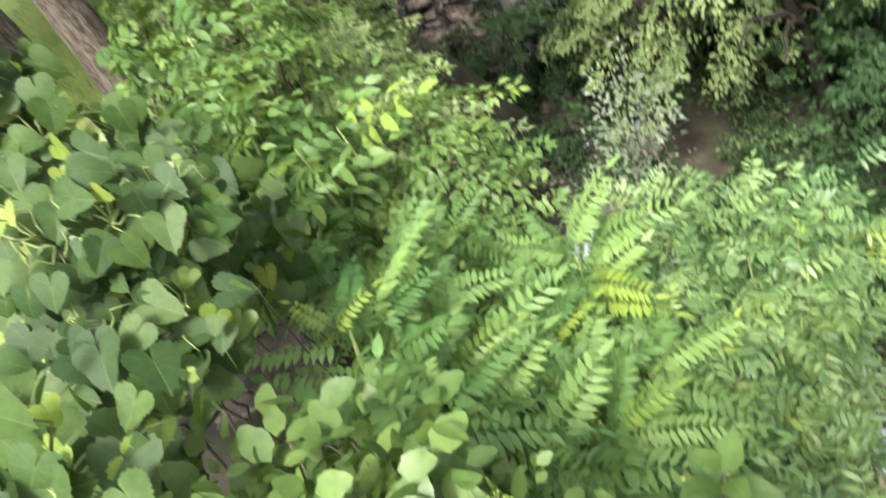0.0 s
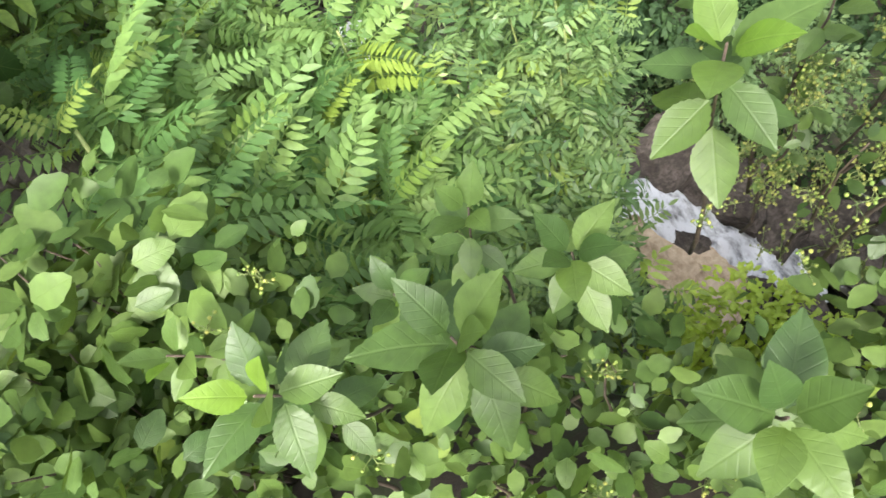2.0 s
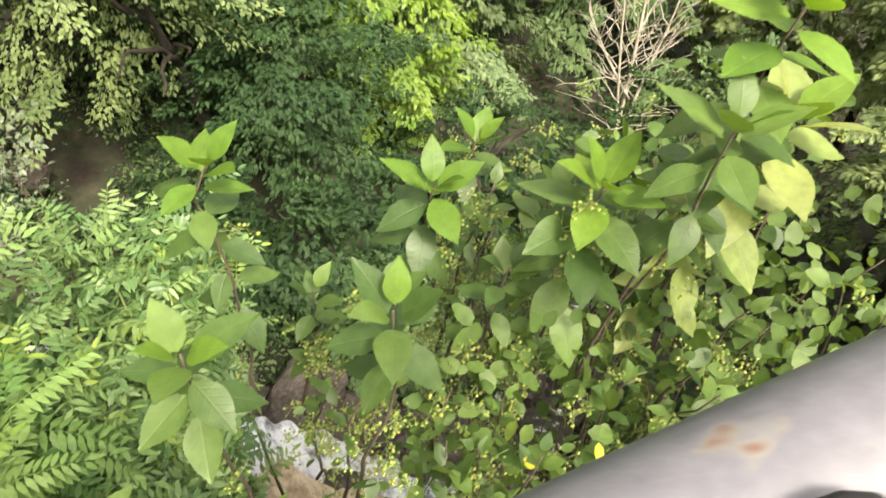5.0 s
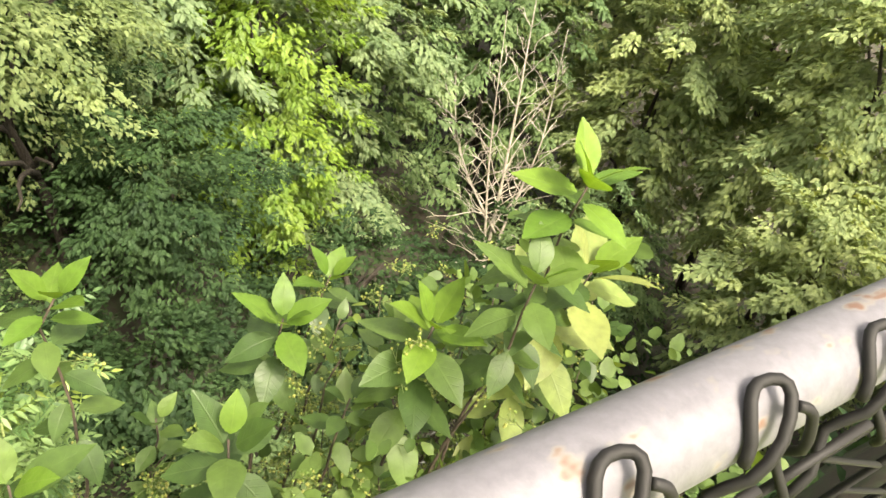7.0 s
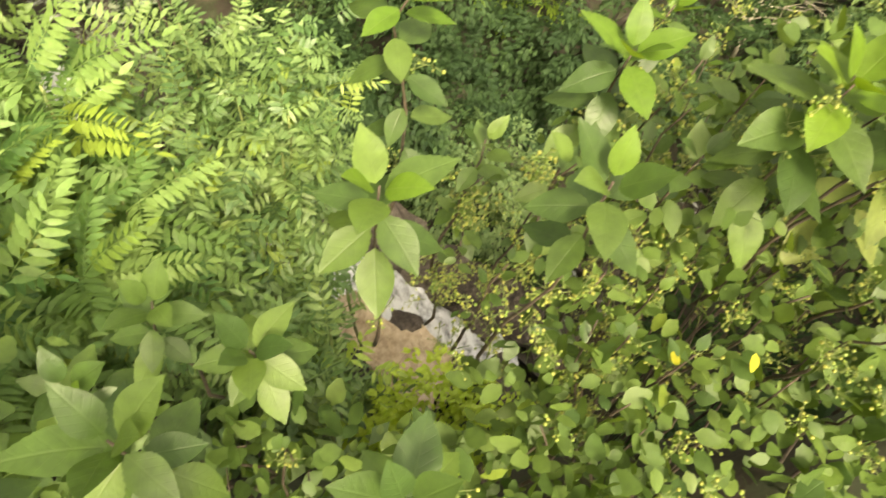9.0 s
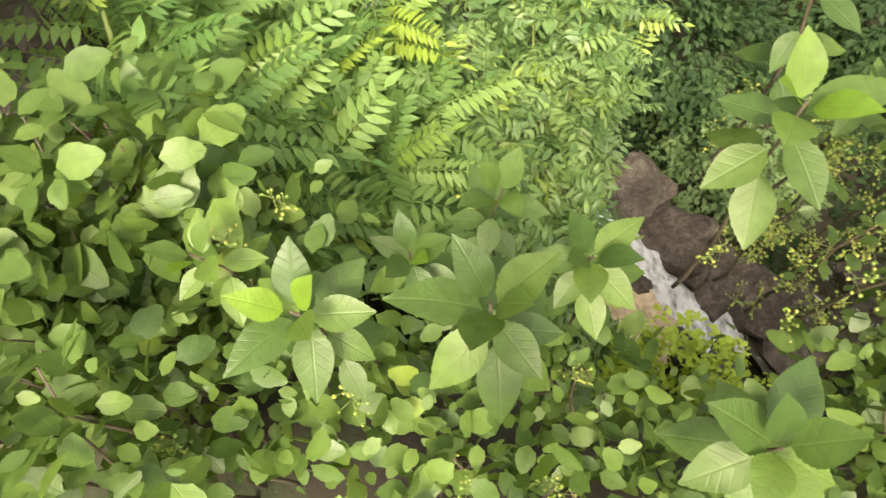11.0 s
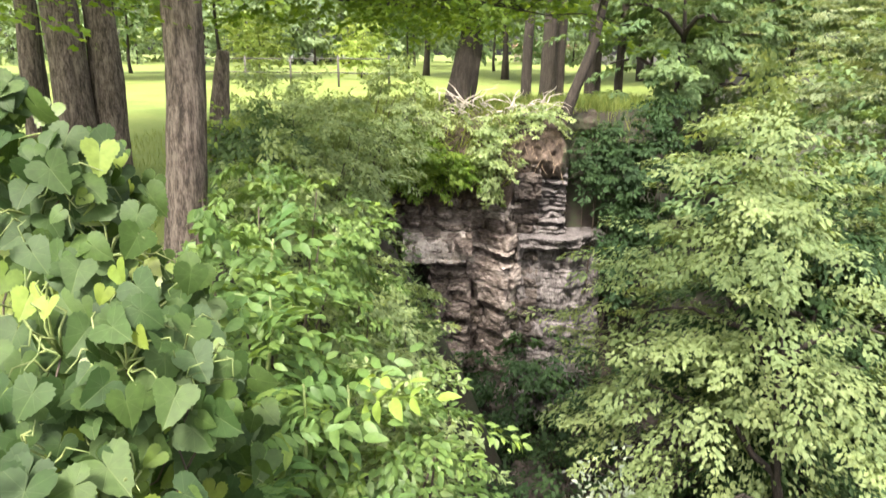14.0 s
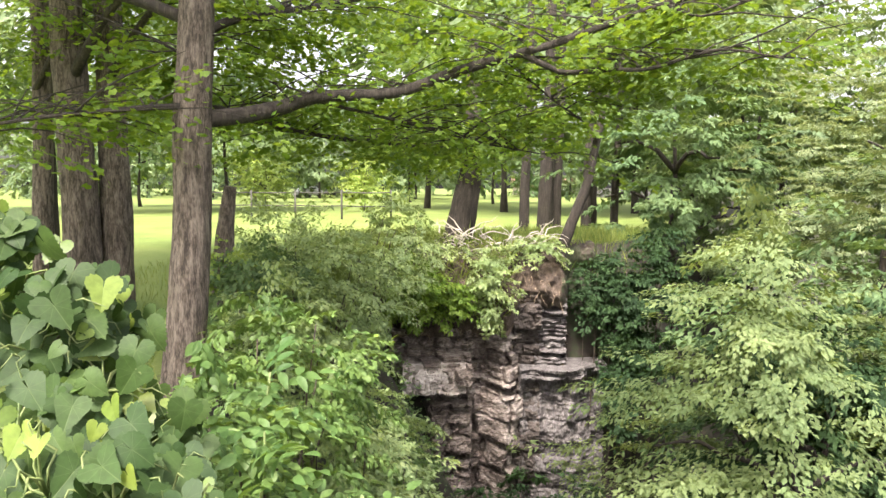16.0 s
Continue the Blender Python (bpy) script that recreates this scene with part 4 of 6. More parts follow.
WOODS = [
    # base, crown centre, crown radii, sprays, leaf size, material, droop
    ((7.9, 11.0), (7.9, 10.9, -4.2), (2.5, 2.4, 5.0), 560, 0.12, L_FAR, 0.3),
    # added crown: paints the sunlit right edge of the tree above
    ((9.5, 9.2), (9.35, 9.2, -5.6), (1.6, 1.6, 5.0), 470, 0.115, L_GOLD, 0.3),
    ((6.4, 11.4), (6.3, 11.3, -3.2), (2.4, 2.3, 4.2), 420, 0.12, L_MID, 0.3),
    ((10.3, 15.4), (10.2, 15.3, -2.5), (3.2, 3.2, 6.0), 460, 0.14, L_MID, 0.25),
    ((12.6, 10.0), (12.6, 10.0, -6.0), (2.6, 2.6, 5.6), 480, 0.14, L_FAR, 0.3),
    ((15.6, 12.2), (15.5, 12.0, -4.6), (3.1, 3.1, 6.2), 440, 0.15, L_MID, 0.25),
    ((22.0, 11.5), (22, 11.3, -4.5), (3.6, 3.6, 7.0), 400, 0.17, L_MID, 0.25),
    ((24.0, 6.6), (24, 6.6, -5.5), (3.6, 3.4, 7.0), 620, 0.18, L_OLIVE, 0.3),
    ((22.5, 1.8), (22.4, 1.8, -4.8), (3.2, 3.2, 6.6), 620, 0.17, L_OLIVE, 0.5),
    ((18.4, -0.6), (18.3, -0.6, -4.8), (2.6, 2.6, 5.6), 680, 0.15, L_OLIVE, 0.55),
    ((14.4, -1.3), (14.4, -1.2, -7.4), (2.1, 2.0, 2.6), 420, 0.12, L_OLIVE, 0.3),
    ((16.0, 3.8), (16, 3.8, -10.2), (2.2, 2.2, 2.2), 280, 0.12, L_MID, 0.3),
    ((8.5, 6.0), (8.5, 6.0, -8.4), (2.0, 1.8, 1.6), 260, 0.11, L_SHADE, 0.3),
    ((12.0, 3.6), (12, 3.6, -9.6), (2.2, 2.0, 1.8), 220, 0.11, L_SHADE, 0.3),
    ((28.5, 3.0), (28.5, 3, -2), (4.5, 4.5, 8), 380, 0.2, L_MID, 0.3),
    ((30, 11.5), (30, 11.5, -1), (4.5, 4.5, 8.5), 380, 0.2, L_MID, 0.3),
    ((21, 18), (21, 18, -1.5), (4.2, 4.2, 8), 360, 0.18, L_SHADE, 0.3),
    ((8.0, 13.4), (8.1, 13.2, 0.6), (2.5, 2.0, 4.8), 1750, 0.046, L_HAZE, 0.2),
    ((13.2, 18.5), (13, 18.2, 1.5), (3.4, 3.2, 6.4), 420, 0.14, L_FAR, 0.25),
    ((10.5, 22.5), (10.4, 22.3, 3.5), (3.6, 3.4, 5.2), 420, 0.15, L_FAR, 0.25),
    ((18.5, 9.0), (18.5, 9.0, -6.5), (2.8, 2.8, 5.4), 420, 0.15, L_MID, 0.3),
    ((19.6, 4.2), (19.6, 4.2, -7.5), (2.5, 2.5, 4.8), 400, 0.15, L_OLIVE, 0.4),
    ((26, 15.5), (26, 15.5, -2.5), (4.0, 4.0, 7.5), 360, 0.18, L_MID, 0.3),
    ((11.2, 12.2), (11.2, 12.2, -4.0), (2.4, 2.4, 4.6), 360, 0.13, L_MID, 0.3),
    ((5.7, 17.6), (5.5, 17.4, 2.3), (2.3, 2.0, 2.4), 360, 0.12, L_MID, 0.25),
    ((8.4, 19.5), (8.2, 19.3, 3.0), (2.6, 2.4, 3.4), 360, 0.13, L_FAR, 0.25),
    ((17.0, 26.0), (17, 26, 3.0), (4.5, 4.5, 8.0), 380, 0.18, L_FAR, 0.25),
]
for b, c, rad, ns, sz, m, dr in WOODS:
    lab = {"sunlit_leaf": "yellow-green crown added as the sunlit edge of the far-bank tree", "shade_dark_leaf": "dark shaded broadleaf tree on the far bank", "light_layered_leaf": "pale green fine-leaved tree beside the cliff", "hazed_grey_green_leaf": "tall pale grey-green fine-leaved tree", "hazed_far_leaf": "hazy pale green tree behind the gorge", "olive_leaf": "olive-green drooping tree on the far bank", "wood_leaf": "mid-green broadleaf tree of the gorge wood"}[m.name]
    far = sz > 0.155
    tree("tree", lab, b, 0, 0.16, (c, rad), LEAF1, sz * 1.2, int(ns * 0.62), 62, 0.5 if sz < 0.06 else (1.35 if far else (1.1 if rad[2] > 3 else 0.85)), m, droop=dr, wide=0.62, group="gorge trees", jitter=0.3, lump=0.6, tiers=0.6 if rad[2] > 3.5 and b[0] > 11 and b[1] < 12.5 else 0.0)


def bend(points, n=4):
    """Smooth line through a few points."""
    P = [Vector(p) for p in points]
    P = [P[0] * 2 - P[1]] + P + [P[-1] * 2 - P[-2]]
    out = []
    for i in range(1, len(P) - 2):
        for k in range(n):
            t = k / n
            a, b, c, d = P[i - 1], P[i], P[i + 1], P[i + 2]
            out.append(0.5 * ((2 * b) + (c - a) * t + (2 * a - 5 * b + 4 * c - d) * t * t + (3 * b - a - 3 * c + d) * t ** 3))
    out.append(P[-2])
    return out


def taper(a, b, n):
    return [a + (b - a) * i / (n - 1) for i in range(n)]


def dead_tree():
    """Leafless tree: a few slim stems that fork into a fan of fine upright branches."""
    t = thing("dead_tree", "leafless bleached dead tree with many thin branches", "tree")
    r = random.Random(11)
    across, away = Vector((0.56, -0.83, 0)), Vector((0.83, 0.56, 0))
    low = Vector((14.0, 5.75, -9.9))
    stems = [((0.0, 0, -1.6), (0.0, 0.1, 1.5), (-0.05, 0.2, 4.2), (-0.2, 0.2, 7.4), 0.06), ((0.1, 0, -1.0), (-0.25, -0.2, 1.3), (-0.55, -0.3, 3.6), (-0.8, -0.5, 6.6), 0.045),
             ((0.15, 0, 0.2), (0.45, 0.3, 1.6), (0.75, 0.4, 3.4), (0.75, 0.7, 6.0), 0.04), ((0.1, 0, 0.8), (-0.7, 0.2, 2.0), (-1.3, 0.1, 3.4), (-1.6, 0.3, 5.2), 0.034)]
    for k, (a, b, c, d, rad) in enumerate(stems):
        pts = bend([low + across * q[0] + away * q[1] + Vector((0, 0, q[2])) for q in (a, b, c, d)], 5)
        n = len(pts)
        part("limb" if k else "trunk", tube("limb", pts, [rad * (1 - 0.86 * i / (n - 1)) for i in range(n)], M_DEADWOOD, 6, 0.2), t)
        for i in range(22):
            u = 0.16 + 0.8 * i / 22
            a = pts[int(u * (n - 1))]
            sd = 1 if (i + k) % 2 else -1
            L = (1.9 - 1.3 * u) * r.uniform(0.55, 1.1)
            way = across * sd * r.uniform(0.35, 0.8) + away * r.gauss(0, 0.35) + Vector((0, 0, r.uniform(0.45, 1.0) if u > 0.25 else r.uniform(-0.1, 0.4)))
            line = arc(a, a + way.normalized() * L, 0.08, 6, 0.12, i + 5 * k)
            part("branch", tube("branch", line, [0.016 * (1 - 0.16 * j) * (1.25 - 0.6 * u) for j in range(6)], M_DEADWOOD, 5), t)
            for q in range(3):
                c = line[r.randrange(1, 5)]
                e = c + (way.normalized() + across * r.gauss(0, 0.6) + away * r.gauss(0, 0.4) + Vector((0, 0, r.uniform(0.1, 0.7)))) * L * r.uniform(0.2, 0.42)
                part("twig", tube("twig", arc(c, e, 0.03, 4, 0.04, q), [0.008, 0.0065, 0.005, 0.003], M_DEADWOOD, 4), t)


dead_tree()


def trunk_tree(name, label, pts, radii, bark, limbs=(), group="", sides=14):
    t = thing(name, label, "tree", group)
    part("trunk", bark_trunk("trunk", pts, radii, bark), t)
    for lp, lr in limbs:
        # limbs get the darkened bark: canopy shade put into the colour
        part("limb", tube("limb", lp, lr, M_BARKD, 9, 0.2), t)
    return t


# the maple whose limb crosses overhead
tp = bend([(-1.77, 4.74, -0.5), (-1.76, 4.74, 0.05), (-1.74, 4.76, 0.3), (-1.72, 4.8, 0.68), (-1.68, 4.85, 1.34), (-1.68, 4.88, 1.8), (-1.66, 4.9, 2.28), (-1.64, 4.95, 2.9), (-1.6, 5.2, 6.0)])
limb1 = bend([(-1.64, 4.92, 2.06), (-1.38, 5.04, 2.1), (-1.13, 5.15, 2.17), (-0.9, 5.23, 2.25), (-0.35, 5.34, 2.29), (0.07, 5.39, 2.44), (0.48, 5.39, 2.56), (0.88, 5.33, 2.66), (1.4, 5.17, 2.83), (1.94, 4.96, 2.96)])
limb2 = bend([(0.56, 5.38, 2.58), (0.77, 5.37, 2.48), (0.89, 5.36, 2.44), (1.19, 5.25, 2.44), (1.44, 5.14, 2.43), (1.7, 5.05, 2.5), (1.9, 4.92, 2.52), (2.2, 4.75, 2.43)])
limb3 = bend([(-1.65, 4.93, 2.6), (-1.41, 5.09, 2.76), (-1.03, 5.55, 2.94), (-0.61, 5.98, 3.13), (0.4, 6.3, 3.4)])
limb4 = bend([(-1.66, 4.95, 2.7), (-2.2, 5.0, 2.9), (-3.0, 4.9, 2.95), (-3.8, 4.8, 2.85)])
limb5 = bend([(-1.66, 4.95, 2.2), (-1.4, 5.6, 2.1), (-0.7, 6.4, 2.0), (0.2, 7.2, 2.0)])
limb6 = bend([(1.3, 5.2, 2.8), (1.52, 5.03, 2.83), (1.7, 4.89, 2.73), (1.94, 4.68, 2.78)])
limb7 = bend([(-0.9, 5.23, 2.22), (-0.3, 5.6, 2.1), (0.3, 5.9, 1.97), (0.95, 6.1, 1.86)])
limb8 = bend([(0.48, 5.39, 2.54), (0.8, 5.6, 2.3), (1.1, 5.75, 2.12)])
low_arm = bend([(-1.66, 4.9, 2.15), (-1.9, 4.6, 2.1), (-2.3, 4.3, 2.02), (-2.9, 4.1, 1.9)])
maple = trunk_tree("maple_tree", "maple with pale furrowed bark and a long low limb", tp, [0.19, 0.165, 0.15, 0.142] + taper(0.136, 0.112, 24) + taper(0.11, 0.08, len(tp) - 28), M_BARK,
                   [(limb1, taper(0.062, 0.018, len(limb1))), (limb2, taper(0.024, 0.006, len(limb2))), (limb3, taper(0.035, 0.012, len(limb3))), (limb4, taper(0.05, 0.012, len(limb4))), (limb5, taper(0.03, 0.008, len(limb5))), (limb6, taper(0.016, 0.005, len(limb6))), (low_arm, taper(0.025, 0.006, len(low_arm))), (limb7, taper(0.014, 0.004, len(limb7))), (limb8, taper(0.01, 0.004, len(limb8)))])


def canopy(parent, lines, per_m, spray, size, n_extra=0, box=None, hang=0.15):
    """Maple leaves in flat sprays along the limbs, and between them."""
    P, H, N, tw = [], [], [], []
    r = random.Random(5)
    spots = []
    for line in lines:
        L = sum((b - a).length for a, b in zip(line[:-1], line[1:]))
        for i in range(int(L * per_m)):
            u = r.uniform(0.2, 1.0)
            k = min(int(u * (len(line) - 1)), len(line) - 2)
            a = line[k].lerp(line[k + 1], r.random())
            ang = r.uniform(-0.15, 3.3)
            d = Vector((math.cos(ang), math.sin(ang), r.uniform(-0.15, 0.6)))
            b = a + d * r.uniform(0.3, 1.1)
            spots.append((a, b))
            tw.append((arc(a, b, 0.05, 5, 0.05, i), [0.008, 0.006, 0.005, 0.004, 0.002]))
    for i in range(n_extra):
        a = Vector([r.uniform(lo, hi) for lo, hi in box])
        ang = r.uniform(0, 6.28)
        spots.append((a, a + Vector((math.cos(ang), math.sin(ang), r.uniform(-0.2, 0.2))) * r.uniform(0.3, 0.7)))
    for a, b in spots:
        d = (b - a).normalized()
        side = d.cross(Vector((0, 0, 1))).normalized()
        for k in range(spray):
            u = r.uniform(0.35, 1.2)
            q = a.lerp(b, u) + side * r.gauss(0, 0.16) + Vector((0, 0, r.gauss(-hang * u, 0.05)))
            P.append(q)
            H.append(d + side * r.gauss(0, 0.8) + Vector((0, 0, -0.25 + r.gauss(0, 0.25))))
            N.append(Vector((r.gauss(0, 0.55), r.gauss(-0.25, 0.55), 0.9)))
    P, H, N = np.array(P), np.array(H), np.array(N)
    part("crown", scatter("crown", MAPLE, P, H, N, size * (0.6 + 0.7 * rng.random(len(P))), L_MAPLE), parent, kind="stuff")
    if tw:
        part("twig", tubes("twig", tw, M_BARKD, 4), parent, kind="stuff")


canopy(maple, [limb1, limb2, limb3, limb5, limb6, limb7, limb8, low_arm, tp[24:]], 15, 54, 0.05, 74, ((-2.1, 1.9), (5.7, 8.6), (2.5, 4.6)))

# unseen leaf mass added above the view to shade the maple's lower leaves
pc, hc, nc = spray_points((-4.5, 2.7, 7.2), (2.6, 3.0, 2.2), 600, 44, 1.3, 0.4, 0.2, 0.2, 0.1, 0.3, 0.3)
part("unseen_shade_crown", scatter("unseen_shade_crown", LEAF1, pc, hc, nc, 0.11 * (0.7 + 0.6 * rng.random(len(pc))), L_MAPLE), maple, kind="stuff")

left_trunks = [
    ((-5.40, 9.75), 0.145, 0.1, M_BARK, "slim grey-barked tree at the edge of the lawn"),
    ((-4.26, 8.5), 0.225, -0.04, M_BARK, "stout furrowed maple trunk, one of a close pair"),
    ((-3.96, 8.75), 0.19, 0.02, M_BARK, "dark furrowed maple trunk, one of a close pair"),
    ((-5.95, 11.0), 0.10, 0.0, M_BARKD, "thin dark tree trunk on the lawn edge"),
]
for (x, y), rad, ln, bark, lab in left_trunks:
    pts = bend([(x, y, -0.2), (x + 0.02, y, 1.2), (x - 0.06 + ln, y + 0.1, 3.2), (x - 0.15 + ln, y + 0.2, 7.0)])
    arm = bend([(x, y, 2.9), (x + 0.6, y - 0.4, 3.5), (x + 1.4, y - 0.9, 3.9)])
    t = trunk_tree("maple_tree", lab, pts, [rad * (1.25 if i == 0 else 1 - 0.3 * i / len(pts)) for i in range(len(pts))], bark, [(arm, taper(rad * 0.3, 0.02, len(arm)))], "lawn edge trees")
    canopy(t, [arm, pts[8:]], 9, 26, 0.075, 40, ((x - 1.6, x + 1.7), (y + 0.4, y + 3.4), (2.5, 4.8)))

snag = thing("tree_snag", "short grey broken tree snag on the lawn edge", "tree stump")
sp = bend([(-2.62, 8.6, -0.1), (-2.62, 8.6, 0.6), (-2.58, 8.62, 1.2), (-2.52, 8.62, 1.62)])
part("trunk", bark_trunk("trunk", sp, taper(0.15, 0.07, len(sp)), M_BARK), snag)

# second unseen leaf mass, added overhead to keep sun off the left trunks
pc, hc, nc = spray_points((-5.0, 6.4, 6.3), (3.6, 4.2, 2.4), 760, 44, 1.3, 0.4, 0.2, 0.2, 0.1, 0.3, 0.3)
part("unseen_shade_crown", scatter("unseen_shade_crown", LEAF1, pc, hc, nc, 0.12 * (0.7 + 0.6 * rng.random(len(pc))), L_MAPLE), t, kind="stuff")

# trees along the cliff top
stump = trunk_tree("leaning_old_tree", "short thick furrowed tree above the cliff", bend([(0.28, 14.35, 0.1), (0.32, 14.35, 0.7), (0.45, 14.4, 1.4), (0.6, 14.5, 2.4), (0.6, 14.6, 4.5)]), [0.40, 0.37, 0.34, 0.31, 0.29, 0.28, 0.27, 0.26, 0.25, 0.24, 0.22, 0.2, 0.18, 0.16, 0.14, 0.12, 0.1], M_BARKD)
canopy(stump, [bend([(0.5, 14.4, 2.2), (1.4, 13.8, 2.8), (2.2, 13.4, 3.0)]), bend([(0.5, 14.4, 2.0), (-0.4, 14, 2.5), (-1.4, 13.6, 2.6)])], 16, 36, 0.11, 90, ((-2.5, 2.8), (12.6, 16), (2.2, 5.0)))
trunk_tree("leaning_tree", "slim dark tree leaning out from the cliff edge", bend([(2.0, 14.3, -0.35), (2.18, 13.95, 0.1), (2.45, 13.9, 0.9), (2.75, 13.9, 1.7), (2.9, 13.9, 2.4), (3.2, 14, 3.8)]), taper(0.14, 0.05, 21), M_BARKD)
for x, y, rad, lab in [(1.95, 17.4, 0.12, "straight slim tree on the lawn"), (2.7, 19.2, 0.2, "dark double trunk on the lawn"), (3.05, 19.6, 0.14, "dark slim trunk on the lawn"), (3.55, 18.0, 0.12, "straight grey trunk behind the cliff"), (3.8, 18.6, 0.14, "straight grey trunk behind the cliff"), (4.3, 18.2, 0.10, "thin dark trunk behind the cliff")]:
    trunk_tree("lawn_tree", lab, bend([(x, y, 0.1), (x, y, 1.5), (x + 0.1, y, 4.0), (x + 0.1, y, 8.0)]), taper(rad * 1.1, rad * 0.6, 13), M_BARKD, (), "cliff top trunks")


# ---- bushes ----
def bush(name, label, center, radii, n, shape, size, material, part_material=None, n_parts=0, stems=5, stem_mat=None, spray=0.35, per=16, category="bush", group="", inner=0.3, up=0.25, droop=0.15, root=None, base_z=None, jitter=0.45, turn=0.6):
    """Many-stemmed bush; the nearest leaves are pieces of their own, the rest one foliage mesh."""
    t = thing(name, label, category, group)
    c = Vector(center)
    r = random.Random(int(abs(c.x * 91 + c.y * 53 + c.z * 17) * 10))
    rx, ry = root or (c.x, c.y)
    gz = z_at(rx, ry) if base_z is None else base_z
    for i in range(stems):
        ang = i * 2.4
        b = (rx + 0.12 * math.cos(ang), ry + 0.12 * math.sin(ang), gz - 0.05)
        e = (c.x + radii[0] * 0.6 * math.cos(ang), c.y + radii[1] * 0.6 * math.sin(ang), c.z + radii[2] * r.uniform(0.2, 0.8))
        part("stem", tube("stem", arc(b, e, 0.06, 7, 0.06, i), [(0.014 - 0.0017 * j) * (0.35 if n_parts else 1) for j in range(7)], stem_mat or M_TWIG, 5), t)
    fine = n_parts == 0 and n >= 1400
    if fine:
        per = 48
        ns = int(n * 1.55) // per
        p, h, nn, tint = fronds(center, radii, ns, per, size * 5.7, 0.8, 0.3 + droop, 0.5, 0.35, 0.0, 0.2, 0.45)
    else:
        ns = max(1, n // per)
        p, h, nn = spray_points(center, radii, ns, per, spray, 0.4, droop, inner, up, 0.4, jitter, 0.0, turn)
        tint = np.repeat(rng.random(ns), per)
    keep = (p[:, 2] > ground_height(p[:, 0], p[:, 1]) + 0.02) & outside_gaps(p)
    tint = tint[keep]
    p, h, nn = p[keep], h[keep], nn[keep]
    s = size * ((0.65 if n_parts == 0 else 0.42) + (0.7 if n_parts == 0 else 0.85) * rng.random(len(p)))
    k = min(n_parts, len(p))
    if k:
        order = np.argsort(np.hypot(p[:, 0], p[:, 1]) + 0.2 * np.abs(p[:, 2]))
        p, h, nn, s, tint = p[order], h[order], nn[order], s[order], tint[order]
        meshes = [mesh_of("leaf", *sh, part_material or material, True) for sh in (shape if isinstance(shape, list) else [shape])]
        for i in range(k):
            ob = part("leaf", meshes[i % len(meshes)], t)
            ob.matrix_local = matrix_of(p[i], h[i], nn[i], s[i])
    if len(p) > k:
        sh = shape[0] if isinstance(shape, list) else shape
        part("foliage", scatter("foliage", sh, p[k:], h[k:], nn[k:], s[k:], material, tint[k:]), t, kind="stuff")
    return t


OVATE = [leaf_shape(1, 0.56, 24, f, d, 0.42, 0.014, wave=w, tip=1.0) for d, w, f in ((0.15, 0.006, 0.16), (0.34, 0.01, 0.10), (0.05, 0.008, 0.2))]
ROUND = [leaf_shape(1, wd, 8, f, d, 0.46, 0.008, wave=0.008, tip=tp) for d, f, wd, tp in ((0.12, 0.16, 0.66, 0.8), (0.35, 0.08, 0.74, 0.72), (-0.05, 0.25, 0.60, 0.9))]
OVAL4 = leaf_shape(1, 0.58, 4, 0.25, 0.2, 0.45)

bush("bank_bush", "dark small-leaved plants round the bare rock", (-0.85, 1.55, -0.5), (0.35, 0.3, 0.22), 900, OVAL4, 0.05, L_BUSH, stems=4, spray=0.2, root=(-0.9, 1.6))

# mid bank, between the vine and the cliff
bush("bank_bush", "leafy green sapling thicket on the bank", (-1.15, 3.2, 0.1), (0.55, 0.7, 0.75), 2200, OVAL4, 0.062, L_BUSH, stems=7, spray=0.3, root=(-0.9, 3.2))
bush("bank_bush", "fine pale shrub lower on the bank", (-0.35, 3.2, -0.6), (0.6, 0.7, 0.65), 4200, LEAF3, 0.05, L_BUSH, stems=6, spray=0.3, root=(-0.4, 3.1))
bush("bank_bush", "fine pale shrub hanging over the gorge", (-0.25, 4.0, -0.9), (0.45, 0.6, 0.55), 3000, LEAF3, 0.048, L_SHRUB, stems=5, spray=0.3, root=(-0.2, 3.9))
bush("bank_bush", "leafy green bush under the maple", (-1.15, 4.7, 0.1), (0.7, 0.7, 0.75), 4200, LEAF3, 0.055, L_BUSH, stems=6, spray=0.35, root=(-1.2, 4.9))
bush("bank_bush", "fine light green shrub on the upper bank", (-0.95, 5.6, -0.5), (0.6, 0.8, 0.75), 5500, LEAF2, 0.045, L_SHRUB, stems=6, spray=0.35, root=(-0.9, 5.7))
bush("bank_bush", "fine grey-green shrub on the slope before the cliff", (-0.62, 7.0, -1.5), (0.6, 1.4, 0.95), 5600, LEAF2, 0.055, L_SHRUB, stems=6, spray=0.4, root=(-0.6, 7.0))
bush("bank_bush", "low leafy shrub on the slope before the cliff", (-0.75, 8.6, -2.2), (0.6, 1.2, 1.0), 4800, LEAF2, 0.06, L_BUSH, stems=6, spray=0.4, root=(-0.6, 8.6))
bush("bank_bush", "leafy light shrub on the upper bank", (-1.5, 6.6, 0.0), (0.6, 0.8, 0.75), 5000, LEAF2, 0.055, L_SHRUB, stems=6, spray=0.4, root=(-1.5, 6.7))
bush("bank_bush", "dense dark shrub by the maple trunk", (-2.0, 7.6, 0.45), (0.6, 0.7, 0.5), 4200, LEAF2, 0.06, L_MID, stems=6, spray=0.4, root=(-2.1, 7.6))
bush("bank_bush", "dense grey-green shrub at the gorge edge", (-1.4, 8.2, 0.35), (0.8, 0.9, 0.7), 5500, LEAF2, 0.06, L_SHRUB, stems=8, spray=0.5, root=(-1.5, 8.1), inner=0.2)
